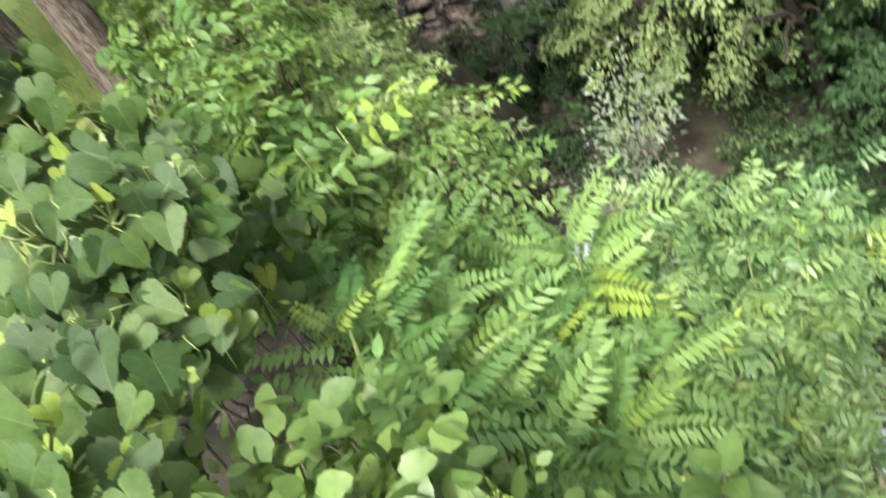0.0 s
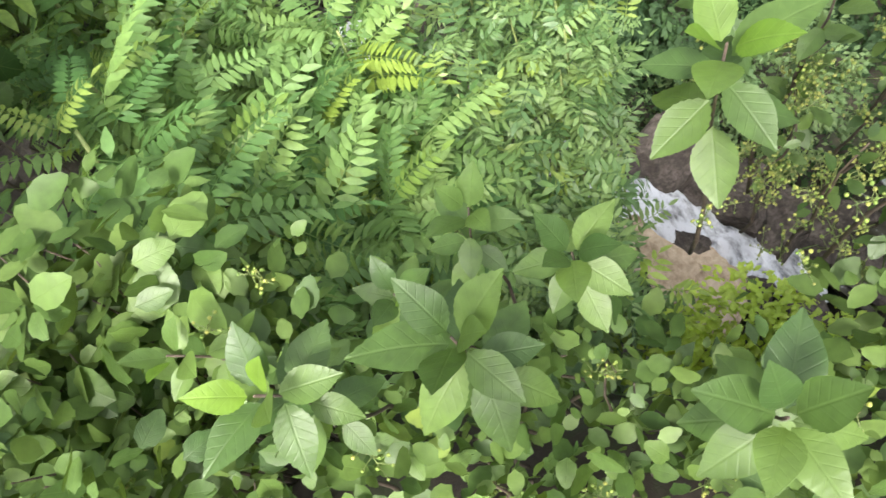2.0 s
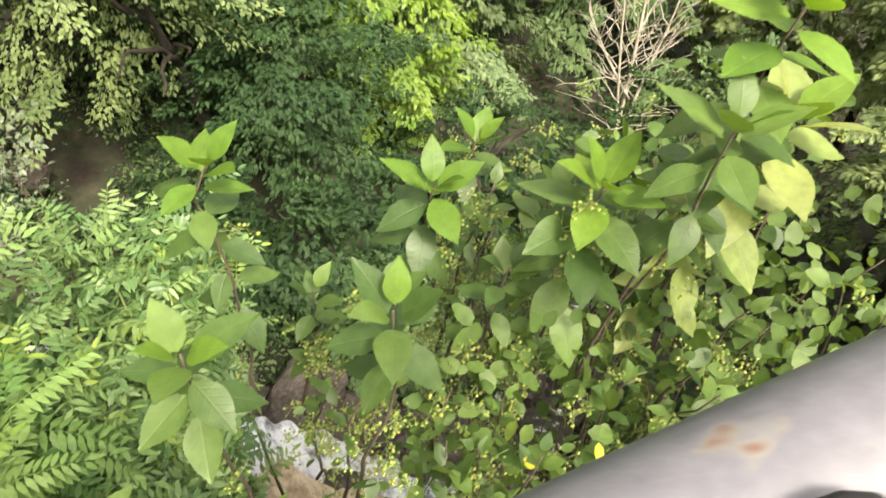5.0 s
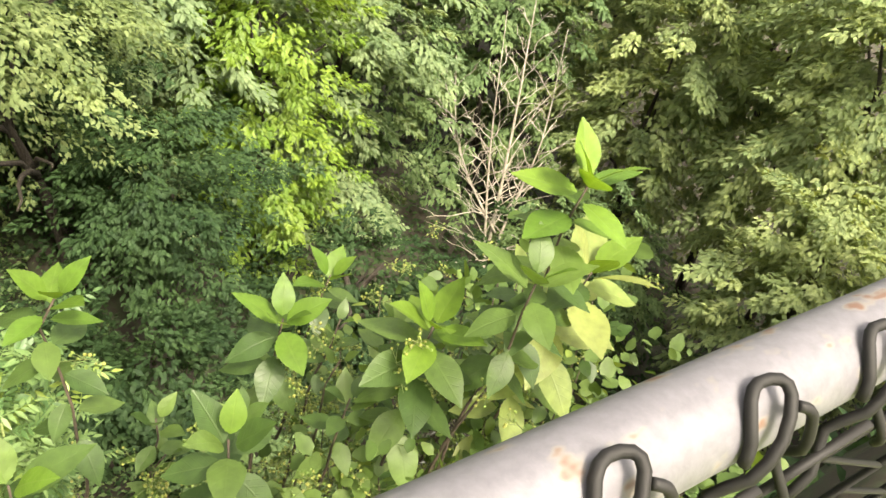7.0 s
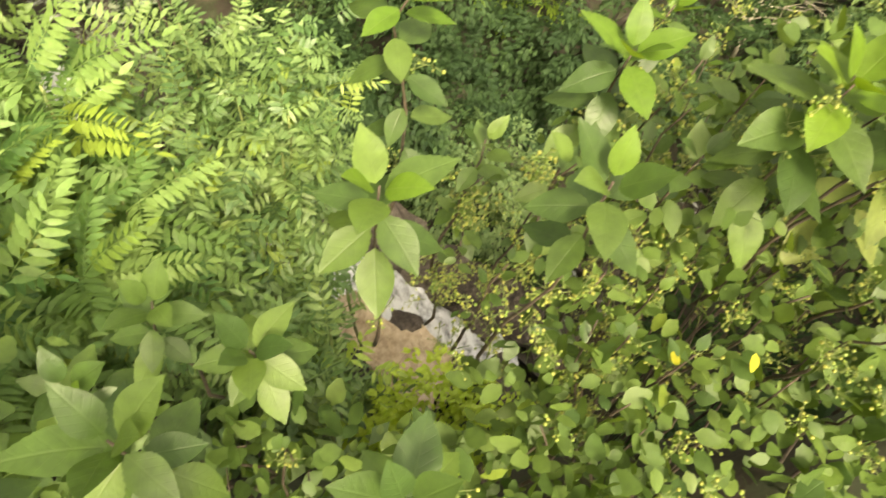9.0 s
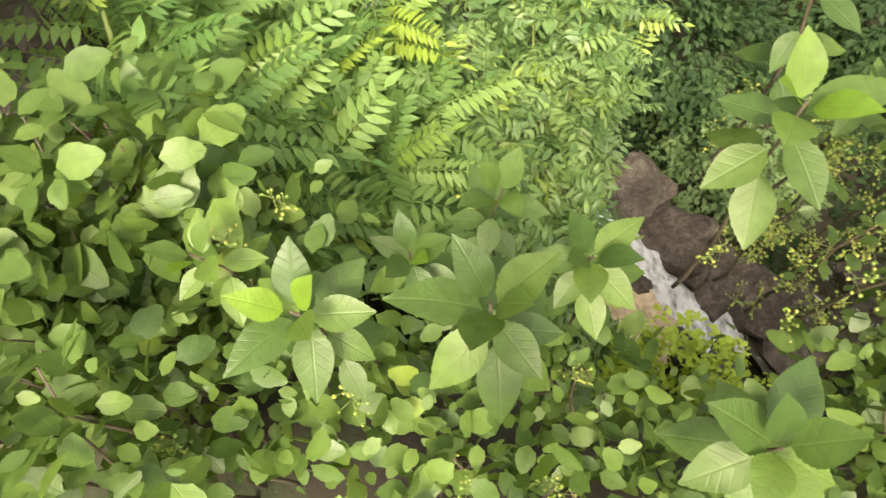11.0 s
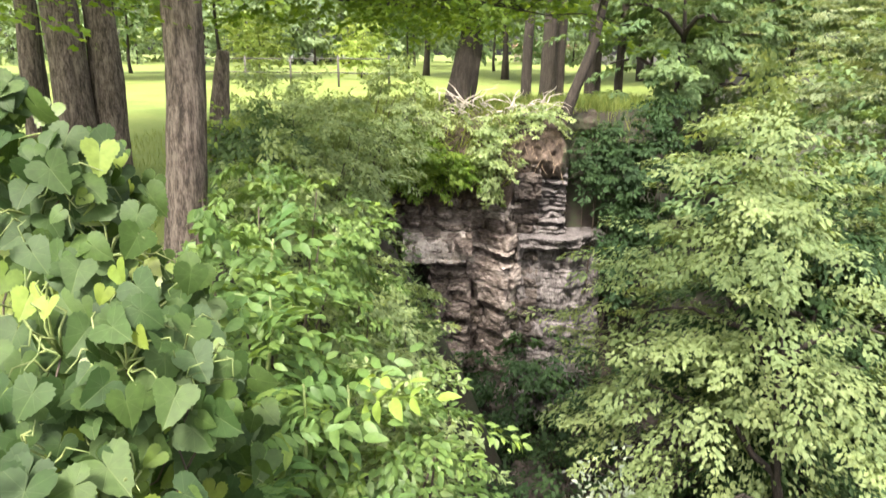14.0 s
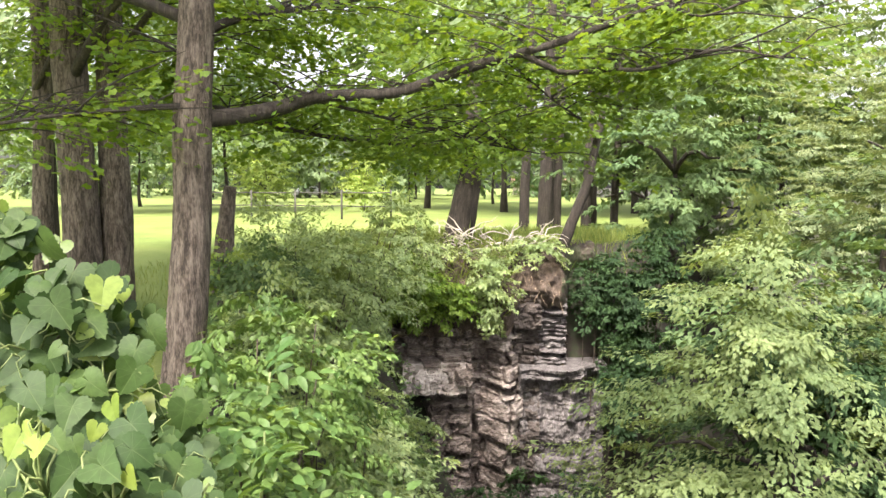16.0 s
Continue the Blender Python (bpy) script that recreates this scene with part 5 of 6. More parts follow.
bush("bank_bush", "loose green shrub at the gorge edge", (-1.25, 10.1, 0.2), (0.9, 0.9, 0.7), 5500, LEAF2, 0.065, L_SHRUB, stems=9, spray=0.5, root=(-1.2, 10.2), inner=0.2)
bush("bank_bush", "grey-green shrub hanging towards the cliff", (-1.5, 9.2, -0.7), (0.65, 0.8, 0.8), 4500, LEAF2, 0.06, L_SHRUB, stems=6, spray=0.5, root=(-0.9, 9.4))
bush("bank_bush", "tall feathery weed clump by the lawn", (-2.25, 10.5, 0.55), (0.8, 0.6, 0.75), 5000, NARROW2, 0.085, L_SHRUB, stems=12, spray=0.5, root=(-2.2, 10.6), droop=-0.5)
bush("bank_bush", "airy young shrub between the bank and the lawn", (-0.72, 11.2, 0.75), (0.62, 0.6, 0.7), 3000, LEAF2, 0.06, L_SHRUB, stems=9, spray=0.4, root=(-1.2, 11.4))
bush("bank_bush", "bright green leafy shrub above the rock", (-0.15, 12.65, -0.35), (0.72, 0.35, 0.42), 2600, LEAF3, 0.085, L_GOLD, stems=5, spray=0.4, root=(0.0, 14.0))
bush("bank_bush", "lime-green leafy shrub beside the rock top", (-0.75, 12.3, -0.05), (0.65, 0.5, 0.6), 2600, LEAF3, 0.08, L_GOLD, stems=5, spray=0.4, root=(-1.3, 12.6))
bush("bank_bush", "trailing pale shrub over the cliff crack", (0.85, 12.75, -0.1), (0.36, 0.3, 0.7), 2200, LEAF3, 0.065, L_SHRUB, stems=4, spray=0.4, root=(0.9, 14.2))
bush("bank_bush", "loose shrub of thin twigs above the rock", (-0.4, 13.3, 0.4), (0.9, 0.5, 0.5), 2000, LEAF2, 0.06, L_SHRUB, stems=8, spray=0.5, root=(-0.3, 14.2))
bush("bank_bush", "low shrub on the cliff top under the leaning tree", (1.75, 13.5, 0.45), (0.6, 0.4, 0.3), 1400, LEAF2, 0.065, L_SHRUB, stems=5, spray=0.4, root=(1.7, 14.2))
bush("bank_bush", "low green shrub on the slope under the cliff", (-1.55, 11.2, -1.3), (0.5, 0.9, 1.2), 4500, LEAF2, 0.065, L_BUSH, stems=4, spray=0.5, root=(-1.2, 11.5))
bush("bank_bush", "fine grey-green low plants below the bushes", (-1.25, 9.0, -2.4), (0.6, 1.5, 0.9), 6000, LEAF2, 0.06, L_SHRUB, stems=4, spray=0.5, root=(-0.4, 9))
bush("bank_bush", "pale grasses and weeds at the foot of the rock", (-0.75, 10.8, -3.3), (0.5, 0.8, 0.5), 2600, NARROW2, 0.09, L_GOLD, stems=4, spray=0.5, root=(-0.2, 11))
bush("bank_bush", "yellow-leaved plant beside the maple trunk", (-2.25, 7.5, 0.7), (0.26, 0.25, 0.42), 520, LEAF3, 0.06, L_LIME, stems=4, spray=0.3, root=(-2.3, 7.8))
# dark leaf colour on these plants stands in for the hollow's shade
bush("gorge_plants", "dark ivy-like plants in the hollow beside the cliff", (2.85, 13.6, -0.3), (0.4, 0.35, 0.6), 1700, LEAF2, 0.08, L_SHADE, stems=4, spray=0.4, root=(2.8, 13.9))
bush("gorge_plants", "dark leafy plants covering the shaded soil behind the cliff", (3.95, 13.5, -0.7), (0.8, 0.45, 1.5), 5200, LEAF2, 0.085, L_SHADE, stems=4, spray=0.4, root=(3.9, 14.2))
bush("gorge_plants", "dark ivy-like plants low in the hollow", (3.3, 13.1, -2.1), (0.32, 0.3, 0.9), 2000, LEAF2, 0.08, L_SHADE, stems=4, spray=0.4, root=(3.1, 13.6))
bush("gorge_plants", "dark ivy-like plants filling the hollow", (3.35, 13.5, -0.6), (0.55, 0.4, 1.0), 3000, LEAF2, 0.08, L_SHADE, stems=4, spray=0.4, root=(3.4, 14.0))
bush("gorge_plants", "dark green ferny plants at the foot of the cliff", (2.0, 12.4, -4.6), (1.9, 1.0, 1.1), 4200, LEAF2, 0.11, L_SHADE, stems=4, spray=0.6, root=(2.0, 12.6))
bush("gorge_plants", "dark undergrowth on the gorge side", (1.7, 10.0, -5.1), (1.2, 1.3, 0.7), 1400, LEAF2, 0.10, L_SHADE, stems=4, spray=0.6, root=(1.6, 9.7))
bush("gorge_plants", "dark green plants on the gorge floor", (4.0, 5.6, -5.9), (1.3, 1.3, 0.8), 4200, LEAF2, 0.10, L_SHADE, stems=4, spray=0.5, root=(4.0, 5.6))
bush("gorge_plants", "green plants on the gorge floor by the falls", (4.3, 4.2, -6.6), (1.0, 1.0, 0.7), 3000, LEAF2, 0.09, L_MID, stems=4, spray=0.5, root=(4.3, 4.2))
bush("gorge_plants", "dark green plants at the stream bend", (2.7, 6.4, -5.7), (1.1, 1.2, 0.8), 3600, LEAF2, 0.10, L_SHADE, stems=4, spray=0.5, root=(2.7, 6.4))
LIME = (0.74, 0.56, -1.45)
bush("lime_plants", "bright lime-green low plants on the steep bank", LIME, (0.36, 0.28, 0.22), 2000, LEAF3, 0.04, L_JEWEL, stems=4, spray=0.16, root=LIME[:2], jitter=0.6)
bush("grey_shrub", "thin grey-green shrub with tiny leaves", (1.07, 4.1, -1.62), (0.2, 0.2, 0.5), 620, LEAF3, 0.042, L_SILVER, stems=5, spray=0.35, root=(1.1, 4.3), stem_mat=M_TWIG, inner=0.1, droop=-0.6)
bush("grey_shrub", "thin grey-green shrub with tiny leaves", (0.68, 4.1, -2.1), (0.28, 0.28, 0.25), 240, LEAF3, 0.04, L_SILVER, stems=4, spray=0.35, root=(0.8, 4.3), stem_mat=M_TWIG, inner=0.1, droop=-0.6)


def undergrowth():
    """Small mixed leaves carpeting the gorge sides."""
    # far bank and gorge floor use the leaf colour darkened for shade
    for name, n, m, lab, box, sz in [("bank_undergrowth", 26000, L_MID, "mixed low undergrowth on the near bank", ((-1.7, 4.5), (0.3, 13.5)), 0.08), ("far_undergrowth", 30000, L_SHADE, "shaded undergrowth on the far bank", ((4, 26), (-8, 20)), 0.16), ("gorge_undergrowth", 22000, L_SHADE, "green plants on the gorge floor round the falls", ((1.4, 9), (-3, 10)), 0.10)]:
        x = rng.uniform(*box[0], n)
        y = rng.uniform(*box[1], n)
        s = rim_distance(x, y)
        clump = np.array([noise.noise(Vector((a * 0.8, b * 0.8, 3.3))) for a, b in zip(x, y)])
        wet = np.array([min(math.hypot(a - q.x, b - q.y) for q in up[::4] + fl[::4] + dn[::4]) for a, b in zip(x, y)])
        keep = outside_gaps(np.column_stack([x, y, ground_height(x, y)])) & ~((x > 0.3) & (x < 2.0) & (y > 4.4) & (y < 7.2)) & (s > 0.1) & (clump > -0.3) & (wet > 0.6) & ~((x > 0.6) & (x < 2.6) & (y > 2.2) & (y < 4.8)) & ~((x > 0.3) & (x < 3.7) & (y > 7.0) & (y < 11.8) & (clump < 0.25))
        x, y, clump = x[keep], y[keep], clump[keep]
        p = np.column_stack([x, y, ground_height(x, y) + rng.random(len(x)) ** 1.5 * (0.25 + 0.9 * np.clip(clump + 0.1, 0, 1))])
        h = unit(len(x)) * [1, 1, 0.4] + [0, 0, 0.1]
        nn = unit(len(x)) * 0.5 + [0, 0, 0.8]
        tagged(new(name, scatter(name, LEAF2, p, h, nn, sz * (0.6 + 0.8 * rng.random(len(x))), m)), lab, "undergrowth", kind="stuff")


undergrowth()


def grass():
    """Long grass along the lawn's edge and over the cliff top."""
    blade = leaf_shape(1, 0.05, 3, 0.1, 0.35, 0.2)
    for name, n, box, L, lab in [("long_grass", 15000, ((-2.6, 4.6), (13.2, 17.5)), 0.24, "long pale grass along the cliff top"), ("lawn_edge_grass", 7000, ((-6, -1.6), (3, 13)), 0.13, "uncut grass at the lawn edge"), ("hanging_grass", 2400, ((-1.2, 3.2), (12.6, 14.2)), 0.4, "grass and dry stems hanging over the rock")]:
        x, y = rng.uniform(*box[0], n), rng.uniform(*box[1], n)
        s = rim_distance(x, y)
        z = np.maximum(ground_height(x, y), -1.05)
        if name == "hanging_grass":
            keep = (s > -0.5) & (s < 1.3)
            vv = np.clip(rng.random(n) ** 0.8 * 0.75 + 0.12, 0, 0.85)
            cp = np.array([cap_point(a, b) for a, b in zip(x, vv)])
            x, y, z = cp[:, 0], cp[:, 1], cp[:, 2]
            tuft = np.array([noise.noise(Vector((a * 1.6, b * 2.0 + c, 9.0))) for a, b, c in zip(x, y, z)])
            keep = (tuft > -0.05) & (x < 1.25)
        else:
            keep = (s < 0.1) & (s > -3.0)
        x, y, z = x[keep], y[keep], z[keep]
        p = np.column_stack([x, y, z])
        h = unit(len(x)) * [0.5, 0.5, 0.2] + ([0, -0.3, 0.5] if name == "hanging_grass" else [0, 0, 1.0])
        tagged(new(name, scatter(name, blade, p, h, unit(len(x)), L * (0.5 + rng.random(len(x))), M_STRAW)), lab, "grass", kind="stuff")


grass()


dw = thing("dead_branches", "heap of bleached dead twigs at the foot of the old tree", "branches")
rr = random.Random(21)
for i in range(46):
    a = Vector((rr.choice([0.25, 0.5, 1.3, 1.7]) + rr.gauss(0, 0.25), 13.75 + rr.gauss(0, 0.15), 0.35 + rr.uniform(0, 0.35)))
    b = a + Vector((rr.uniform(-0.7, 0.8), rr.uniform(-0.4, 0.2), rr.uniform(-0.25, 0.5)))
    part("twig", tube("twig", arc(a, b, 0.1, 6, 0.12, i), [0.016, 0.014, 0.011, 0.009, 0.006, 0.003], M_DEADWOOD, 4), dw)


# ---- compound-leaved saplings ----
def compound_mesh(name, material, pairs, length, leaflet, width=0.36, droop=0.28, seed=0, n=3, loose=0.07):
    """One pinnate leaf along +y: a thin stalk with paired leaflets."""
    r = np.random.default_rng(seed)
    pos, head, nor, size = [], [], [], []
    for i in range(pairs):
        u = 0.22 + 0.75 * i / pairs
        y, z = u * length, -droop * u * u * length
        for s in (-1, 1):
            pos.append((0, y, z))
            head.append((s * 1.0, 0.18 + 0.5 * u * u + r.normal() * loose, -0.26 + 1.4 * loose * r.normal()))
            nor.append((-s * 0.2 + r.normal() * 2 * loose, 0.15 + r.normal() * 2 * loose, 1))
            size.append(leaflet * (0.62 + 0.48 * math.sin(math.pi * min(u * 0.95 + 0.05, 1)) + 0.06 * r.normal()))
    bow = r.normal() * 0.12
    pos = [(bow * (q[1] / length) ** 2 * length, q[1], q[2]) for q in pos]
    pos.append((bow * length, length, -droop * length))
    head.append((0, 1, -0.5))
    nor.append((0, 0.2, 1))
    size.append(leaflet)
    sh = leaf_shape(1, width, n, 0.22, 0.22, 0.38)
    V, F = sh
    pos = np.array(pos, float)
    R = frames_of(pos, np.array(head, float), np.array(nor, float), np.array(size))
    W = (np.einsum("nij,vj->nvi", R, V) + pos[:, None]).reshape(-1, 3)
    FF = (F[None] + (np.arange(len(pos)) * len(V))[:, None, None]).reshape(-1, 3)
    tv, tf = tube_arrays([(bow * (k / 5) ** 2 * length, length * k / 5, -droop * (k / 5) ** 2 * length) for k in range(6)], [0.0022, 0.002, 0.0018, 0.0015, 0.0012, 0.0008], 4)
    o = len(W)
    faces = [tuple(int(a) for a in f) for f in FF] + [tuple(i + o for i in f) for f in tf]
    return mesh_of(name, list(W) + [tuple(v) for v in tv], faces, material, True)


SUM = [compound_mesh("leaf", L_SUMAC, n, L * 0.92, 0.067, w, d, s) for s, (n, L, w, d) in enumerate(((11, 0.34, 0.34, 0.25), (13, 0.40, 0.33, 0.45), (9, 0.28, 0.36, 0.15), (11, 0.34, 0.34, 0.6), (8, 0.24, 0.38, 0.3), (12, 0.38, 0.33, 0.35)))]
SUMY = [compound_mesh("leaf", L_SUMAC_Y, 8, 0.24, 0.06, 0.36, 0.4, 9), compound_mesh("leaf", L_SUMAC_Y, 7, 0.2, 0.055, 0.38, 0.2, 10)]
ASH = [compound_mesh("leaf", L_ASH, n, L, 0.056, w * 0.9, d, s + 20, 3, 0.14) for s, (n, L, w, d) in enumerate(((5, 0.15, 0.36, 0.3), (4, 0.12, 0.40, 0.5), (6, 0.17, 0.34, 0.15), (6, 0.18, 0.36, 0.6), (4, 0.11, 0.38, 0.0)))]


def sapling(name, label, tip, root, n, meshes, young=None, spread=0.35, drop=0.5, group="", scale=1.0, wide=0.04):
    """Upright stem with pinnate leaves arching out round its upper part."""
    foot = (root[0], root[1], z_at(*root))
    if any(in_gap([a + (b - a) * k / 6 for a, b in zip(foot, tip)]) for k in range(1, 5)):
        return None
    t = thing(name, label, "sapling", group)
    r = random.Random(int(abs(tip[0] * 73 + tip[1] * 31 + tip[2] * 11) * 100))
    line = arc((root[0], root[1], z_at(*root) - 0.05), tip, 0, 9, 0.08, r.random() * 5)
    part("stem", tube("stem", line, [0.018 - 0.0016 * i for i in range(9)], M_GREENSTEM, 6), t)
    for i in range(n):
        u = i / n
        a = Vector(tip) - Vector((0, 0, drop * u)) + Vector((r.gauss(0, wide), r.gauss(0, wide), 0))
        ang = i * 2.4 + r.uniform(-0.3, 0.3)
        el = 0.75 - 0.9 * u + r.gauss(0, 0.35)
        h = Vector((math.cos(ang), math.sin(ang), el))
        me = young[i % 2] if young and i < 2 else r.choice(meshes)
        size = scale * r.uniform(0.7, 1.2)
        reach = h.normalized() * 0.28 * size
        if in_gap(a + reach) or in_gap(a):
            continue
        ob = part("leaf", me, t)
        ob.matrix_local = matrix_of(a, h, (r.gauss(0, 0.42) - 0.3 * h.x, r.gauss(0, 0.42) - 0.3 * h.y - 0.15, 1.0), size)
    return t


SUMACS = [(-0.44, 1.44, 0.36), (-0.40, 1.08, 0.30), (-0.07, 2.25, -0.5), (-0.30, 1.54, -0.05), (0.12, 2.3, -0.83), (-0.25, 1.2, -0.02), (-0.45, 1.78, 0.2), (-0.77, 2.14, 0.28), (-0.1, 1.8, -0.4), (-0.45, 2.0, 0.0), (-0.1, 1.45, -0.35), (0.25, 2.75, -1.0), (-0.3, 2.6, -0.35), (0.22, 1.6, -0.5), (0.2, 2.1, -0.4), (0.0, 1.3, -0.3)]
for i, p in enumerate(SUMACS):
    sapling("sumac_sapling", "sapling with long pinnate leaves on the bank", p, (p[0] - 0.1, p[1] + 0.1), 36, SUM, SUMY if i % 3 == 0 else None, group="sumac saplings")
ASHES = [(0.42, 1.7, -0.6), (0.36, 2.4, -0.55), (0.55, 2.1, -0.8), (0.38, 1.08, -0.95), (0.2, 1.18, -0.85), (0.6, 1.05, -1.05), (0.96, 1.55, -1.2), (0.9, 2.33, -1.1), (0.91, 1.95, -1.15), (0.46, 1.75, -1.05), (0.52, 1.35, -1.15), (0.25, 1.45, -1.0), (0.71, 1.5, -1.15), (1.3, 2.35, -0.95), (0.82, 2.56, -0.8), (1.0, 2.0, -1.0), (1.1, 2.25, -1.0)]
for p in ASHES:
    sapling("ash_sapling", "dense sapling with narrow grey-green leaflets", p, (p[0] + 0.05, p[1] + 0.15), 70, ASH, None, 0.3, 0.85, "ash saplings", 1.12, 0.085)


# saplings with large hanging leaflets beside the maple
BIG = [compound_mesh("leaf", L_BUSH_BIG, n, L, 0.105, 0.46, d, s + 50, 4) for s, (n, L, d) in enumerate(((3, 0.30, 0.6), (4, 0.36, 0.5), (3, 0.26, 0.9), (2, 0.2, 0.7)))]
for p in [(-0.72, 2.85, 0.62), (-0.55, 2.6, 0.35), (-0.95, 2.9, 0.55), (-0.42, 2.9, 0.2), (-0.8, 3.3, 0.75)]:
    sapling("ash_sapling", "young tree with large hanging leaflets on the bank", p, (p[0] - 0.1, p[1] + 0.15), 24, BIG, None, 0.3, 0.75, "large-leaved saplings", 0.9)


# ---- vine on the left ----
VINE = [fan_leaf(o, d, c) for o, (d, c) in zip(VINE_OUTS, ((0.12, 0.16), (0.28, 0.05), (0.05, 0.24)))]


def vine():
    mesh_d = [mesh_of("leaf", *s, L_VINE, True) for s in VINE]
    mesh_y = [mesh_of("leaf", *VINE[0], L_LIMEV, True)]
    r = random.Random(17)
    spots = [((-1.42, 2.3, 1.42), 0.11), ((-1.32, 2.25, 1.28), 0.17), ((-1.12, 2.15, 1.2), 0.15), ((-1.22, 2.15, 1.1), 0.22), ((-0.62, 1.75, 0.42), 0.14), ((-1.0, 2.1, 1.0), 0.20), ((-1.15, 1.9, 0.9), 0.25), ((-0.88, 2.0, 0.82), 0.19), ((-0.92, 1.6, 0.74), 0.22), ((-0.76, 1.7, 0.66), 0.17), ((-0.68, 1.95, 0.55), 0.15), ((-1.1, 1.45, 0.62), 0.24), ((-1.25, 1.7, 0.45), 0.22), ((-0.88, 1.2, 0.62), 0.2), ((-1.05, 1.15, 0.75), 0.22), ((-0.75, 0.85, 0.85), 0.2), ((-0.80, 1.42, 0.98), 0.16), ((-0.66, 1.40, 0.96), 0.13), ((-0.55, 1.46, 0.88), 0.12), ((-0.62, 1.6, 0.9), 0.12), ((-0.78, 1.2, 0.78), 0.15), ((-0.62, 1.25, 0.72), 0.12), ((-0.86, 1.05, 0.66), 0.15), ((-1.13, 2.5, 1.06), 0.13), ((-1.0, 2.3, 0.86), 0.15), ((-1.2, 2.42, 1.22), 0.11)]
    for k, (c, rad) in enumerate(spots):
        t = thing("grape_vine", "climbing vine with broad lobed leaves, some yellowing", "vine", "vine on the bank")
        c = Vector(c)
        root = (c.x - 0.15, c.y + 0.1)
        part("stem", tube("stem", arc((root[0], root[1], z_at(*root) - 0.05), c, 0.1, 9, 0.15, k), [0.006 - 0.0005 * i for i in range(9)], M_TWIG, 6), t)
        for j in range(41):
            d = Vector((r.gauss(0, 1), r.gauss(0, 1), r.gauss(0, 1))).normalized()
            p = c + d * rad * r.uniform(0.5, 1.15)
            yel = r.random() < 0.12
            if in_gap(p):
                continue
            face = Vector((0.25 + r.gauss(0, 0.4), -0.75 + r.gauss(0, 0.35), 0.6 + r.gauss(0, 0.3)))
            h = Vector((r.gauss(0, 0.7), -0.35 + r.gauss(0, 0.4), -0.7 + r.gauss(0, 0.3)))
            ob = part("leaf", mesh_y[0] if yel else mesh_d[j % 3], t, "yellowing leaf" if yel else "")
            ob.matrix_local = matrix_of(p, h, face, (0.042 + 0.068 * r.random()) * (0.75 if yel else 1) * (0.8 if 15 < k < 23 else 1))
        lines = []
        for j in range(9):
            d = Vector((r.gauss(0, 1), r.gauss(0, 1), r.gauss(0.2, 0.7))).normalized()
            lines.append((arc(c, c + d * rad, 0.03, 6, 0.05, j), [0.004, 0.0035, 0.003, 0.0025, 0.002, 0.0012]))
        part("tendril", tubes("tendril", lines, M_GREENSTEM, 4), t)


L_LIMEV = leaf_mat("yellowing_vine_leaf", (0.10, 0.17, 0.03), (0.18, 0.24, 0.045), None, True, 0.4, 0.42, 0.45)
vine()


# ---- bittersweet at the fence ----
BLADE = [mesh_of("leaf", *s, L_BITTER, True) for s in OVATE]
BLADEY = [mesh_of("leaf", *s, L_YOUNG, True) for s in OVATE]
BLADEP = [mesh_of("leaf", *s, L_PALE, True) for s in OVATE]


def berry_cluster(parent, at, n, r, size=0.0031, reach=0.06):
    """Short branching raceme of small round fruit."""
    bm = bmesh.new()
    at = Vector(at)
    axis = Vector((r.gauss(0, 0.7), r.gauss(0, 0.7), r.gauss(0.3, 0.6))).normalized()
    lines = [([at, at + axis * reach], [0.0009, 0.0006])]
    for i in range(int(n * 1.5)):
        a = at + axis * reach * r.uniform(0.25, 1.0)
        b = a + Vector((r.gauss(0, 1), r.gauss(0, 1), r.gauss(0, 1))).normalized() * reach * r.uniform(0.15, 0.42)
        bmesh.ops.create_icosphere(bm, subdivisions=1, radius=size * r.uniform(0.7, 1.2), matrix=Matrix.Translation(b))
        lines.append(([a, b], [0.0007, 0.0005]))
    me = bpy.data.meshes.new("raceme")
    bm.to_mesh(me)
    bm.free()
    me.materials.append(M_BERRY)
    me.polygons.foreach_set("use_smooth", np.ones(len(me.polygons), dtype=bool))
    b = part("raceme", me, parent, "raceme of small yellow-green berries", "stuff")
    part("stalk", tubes("stalk", lines, M_GREENSTEM, 3), b, kind="stuff")


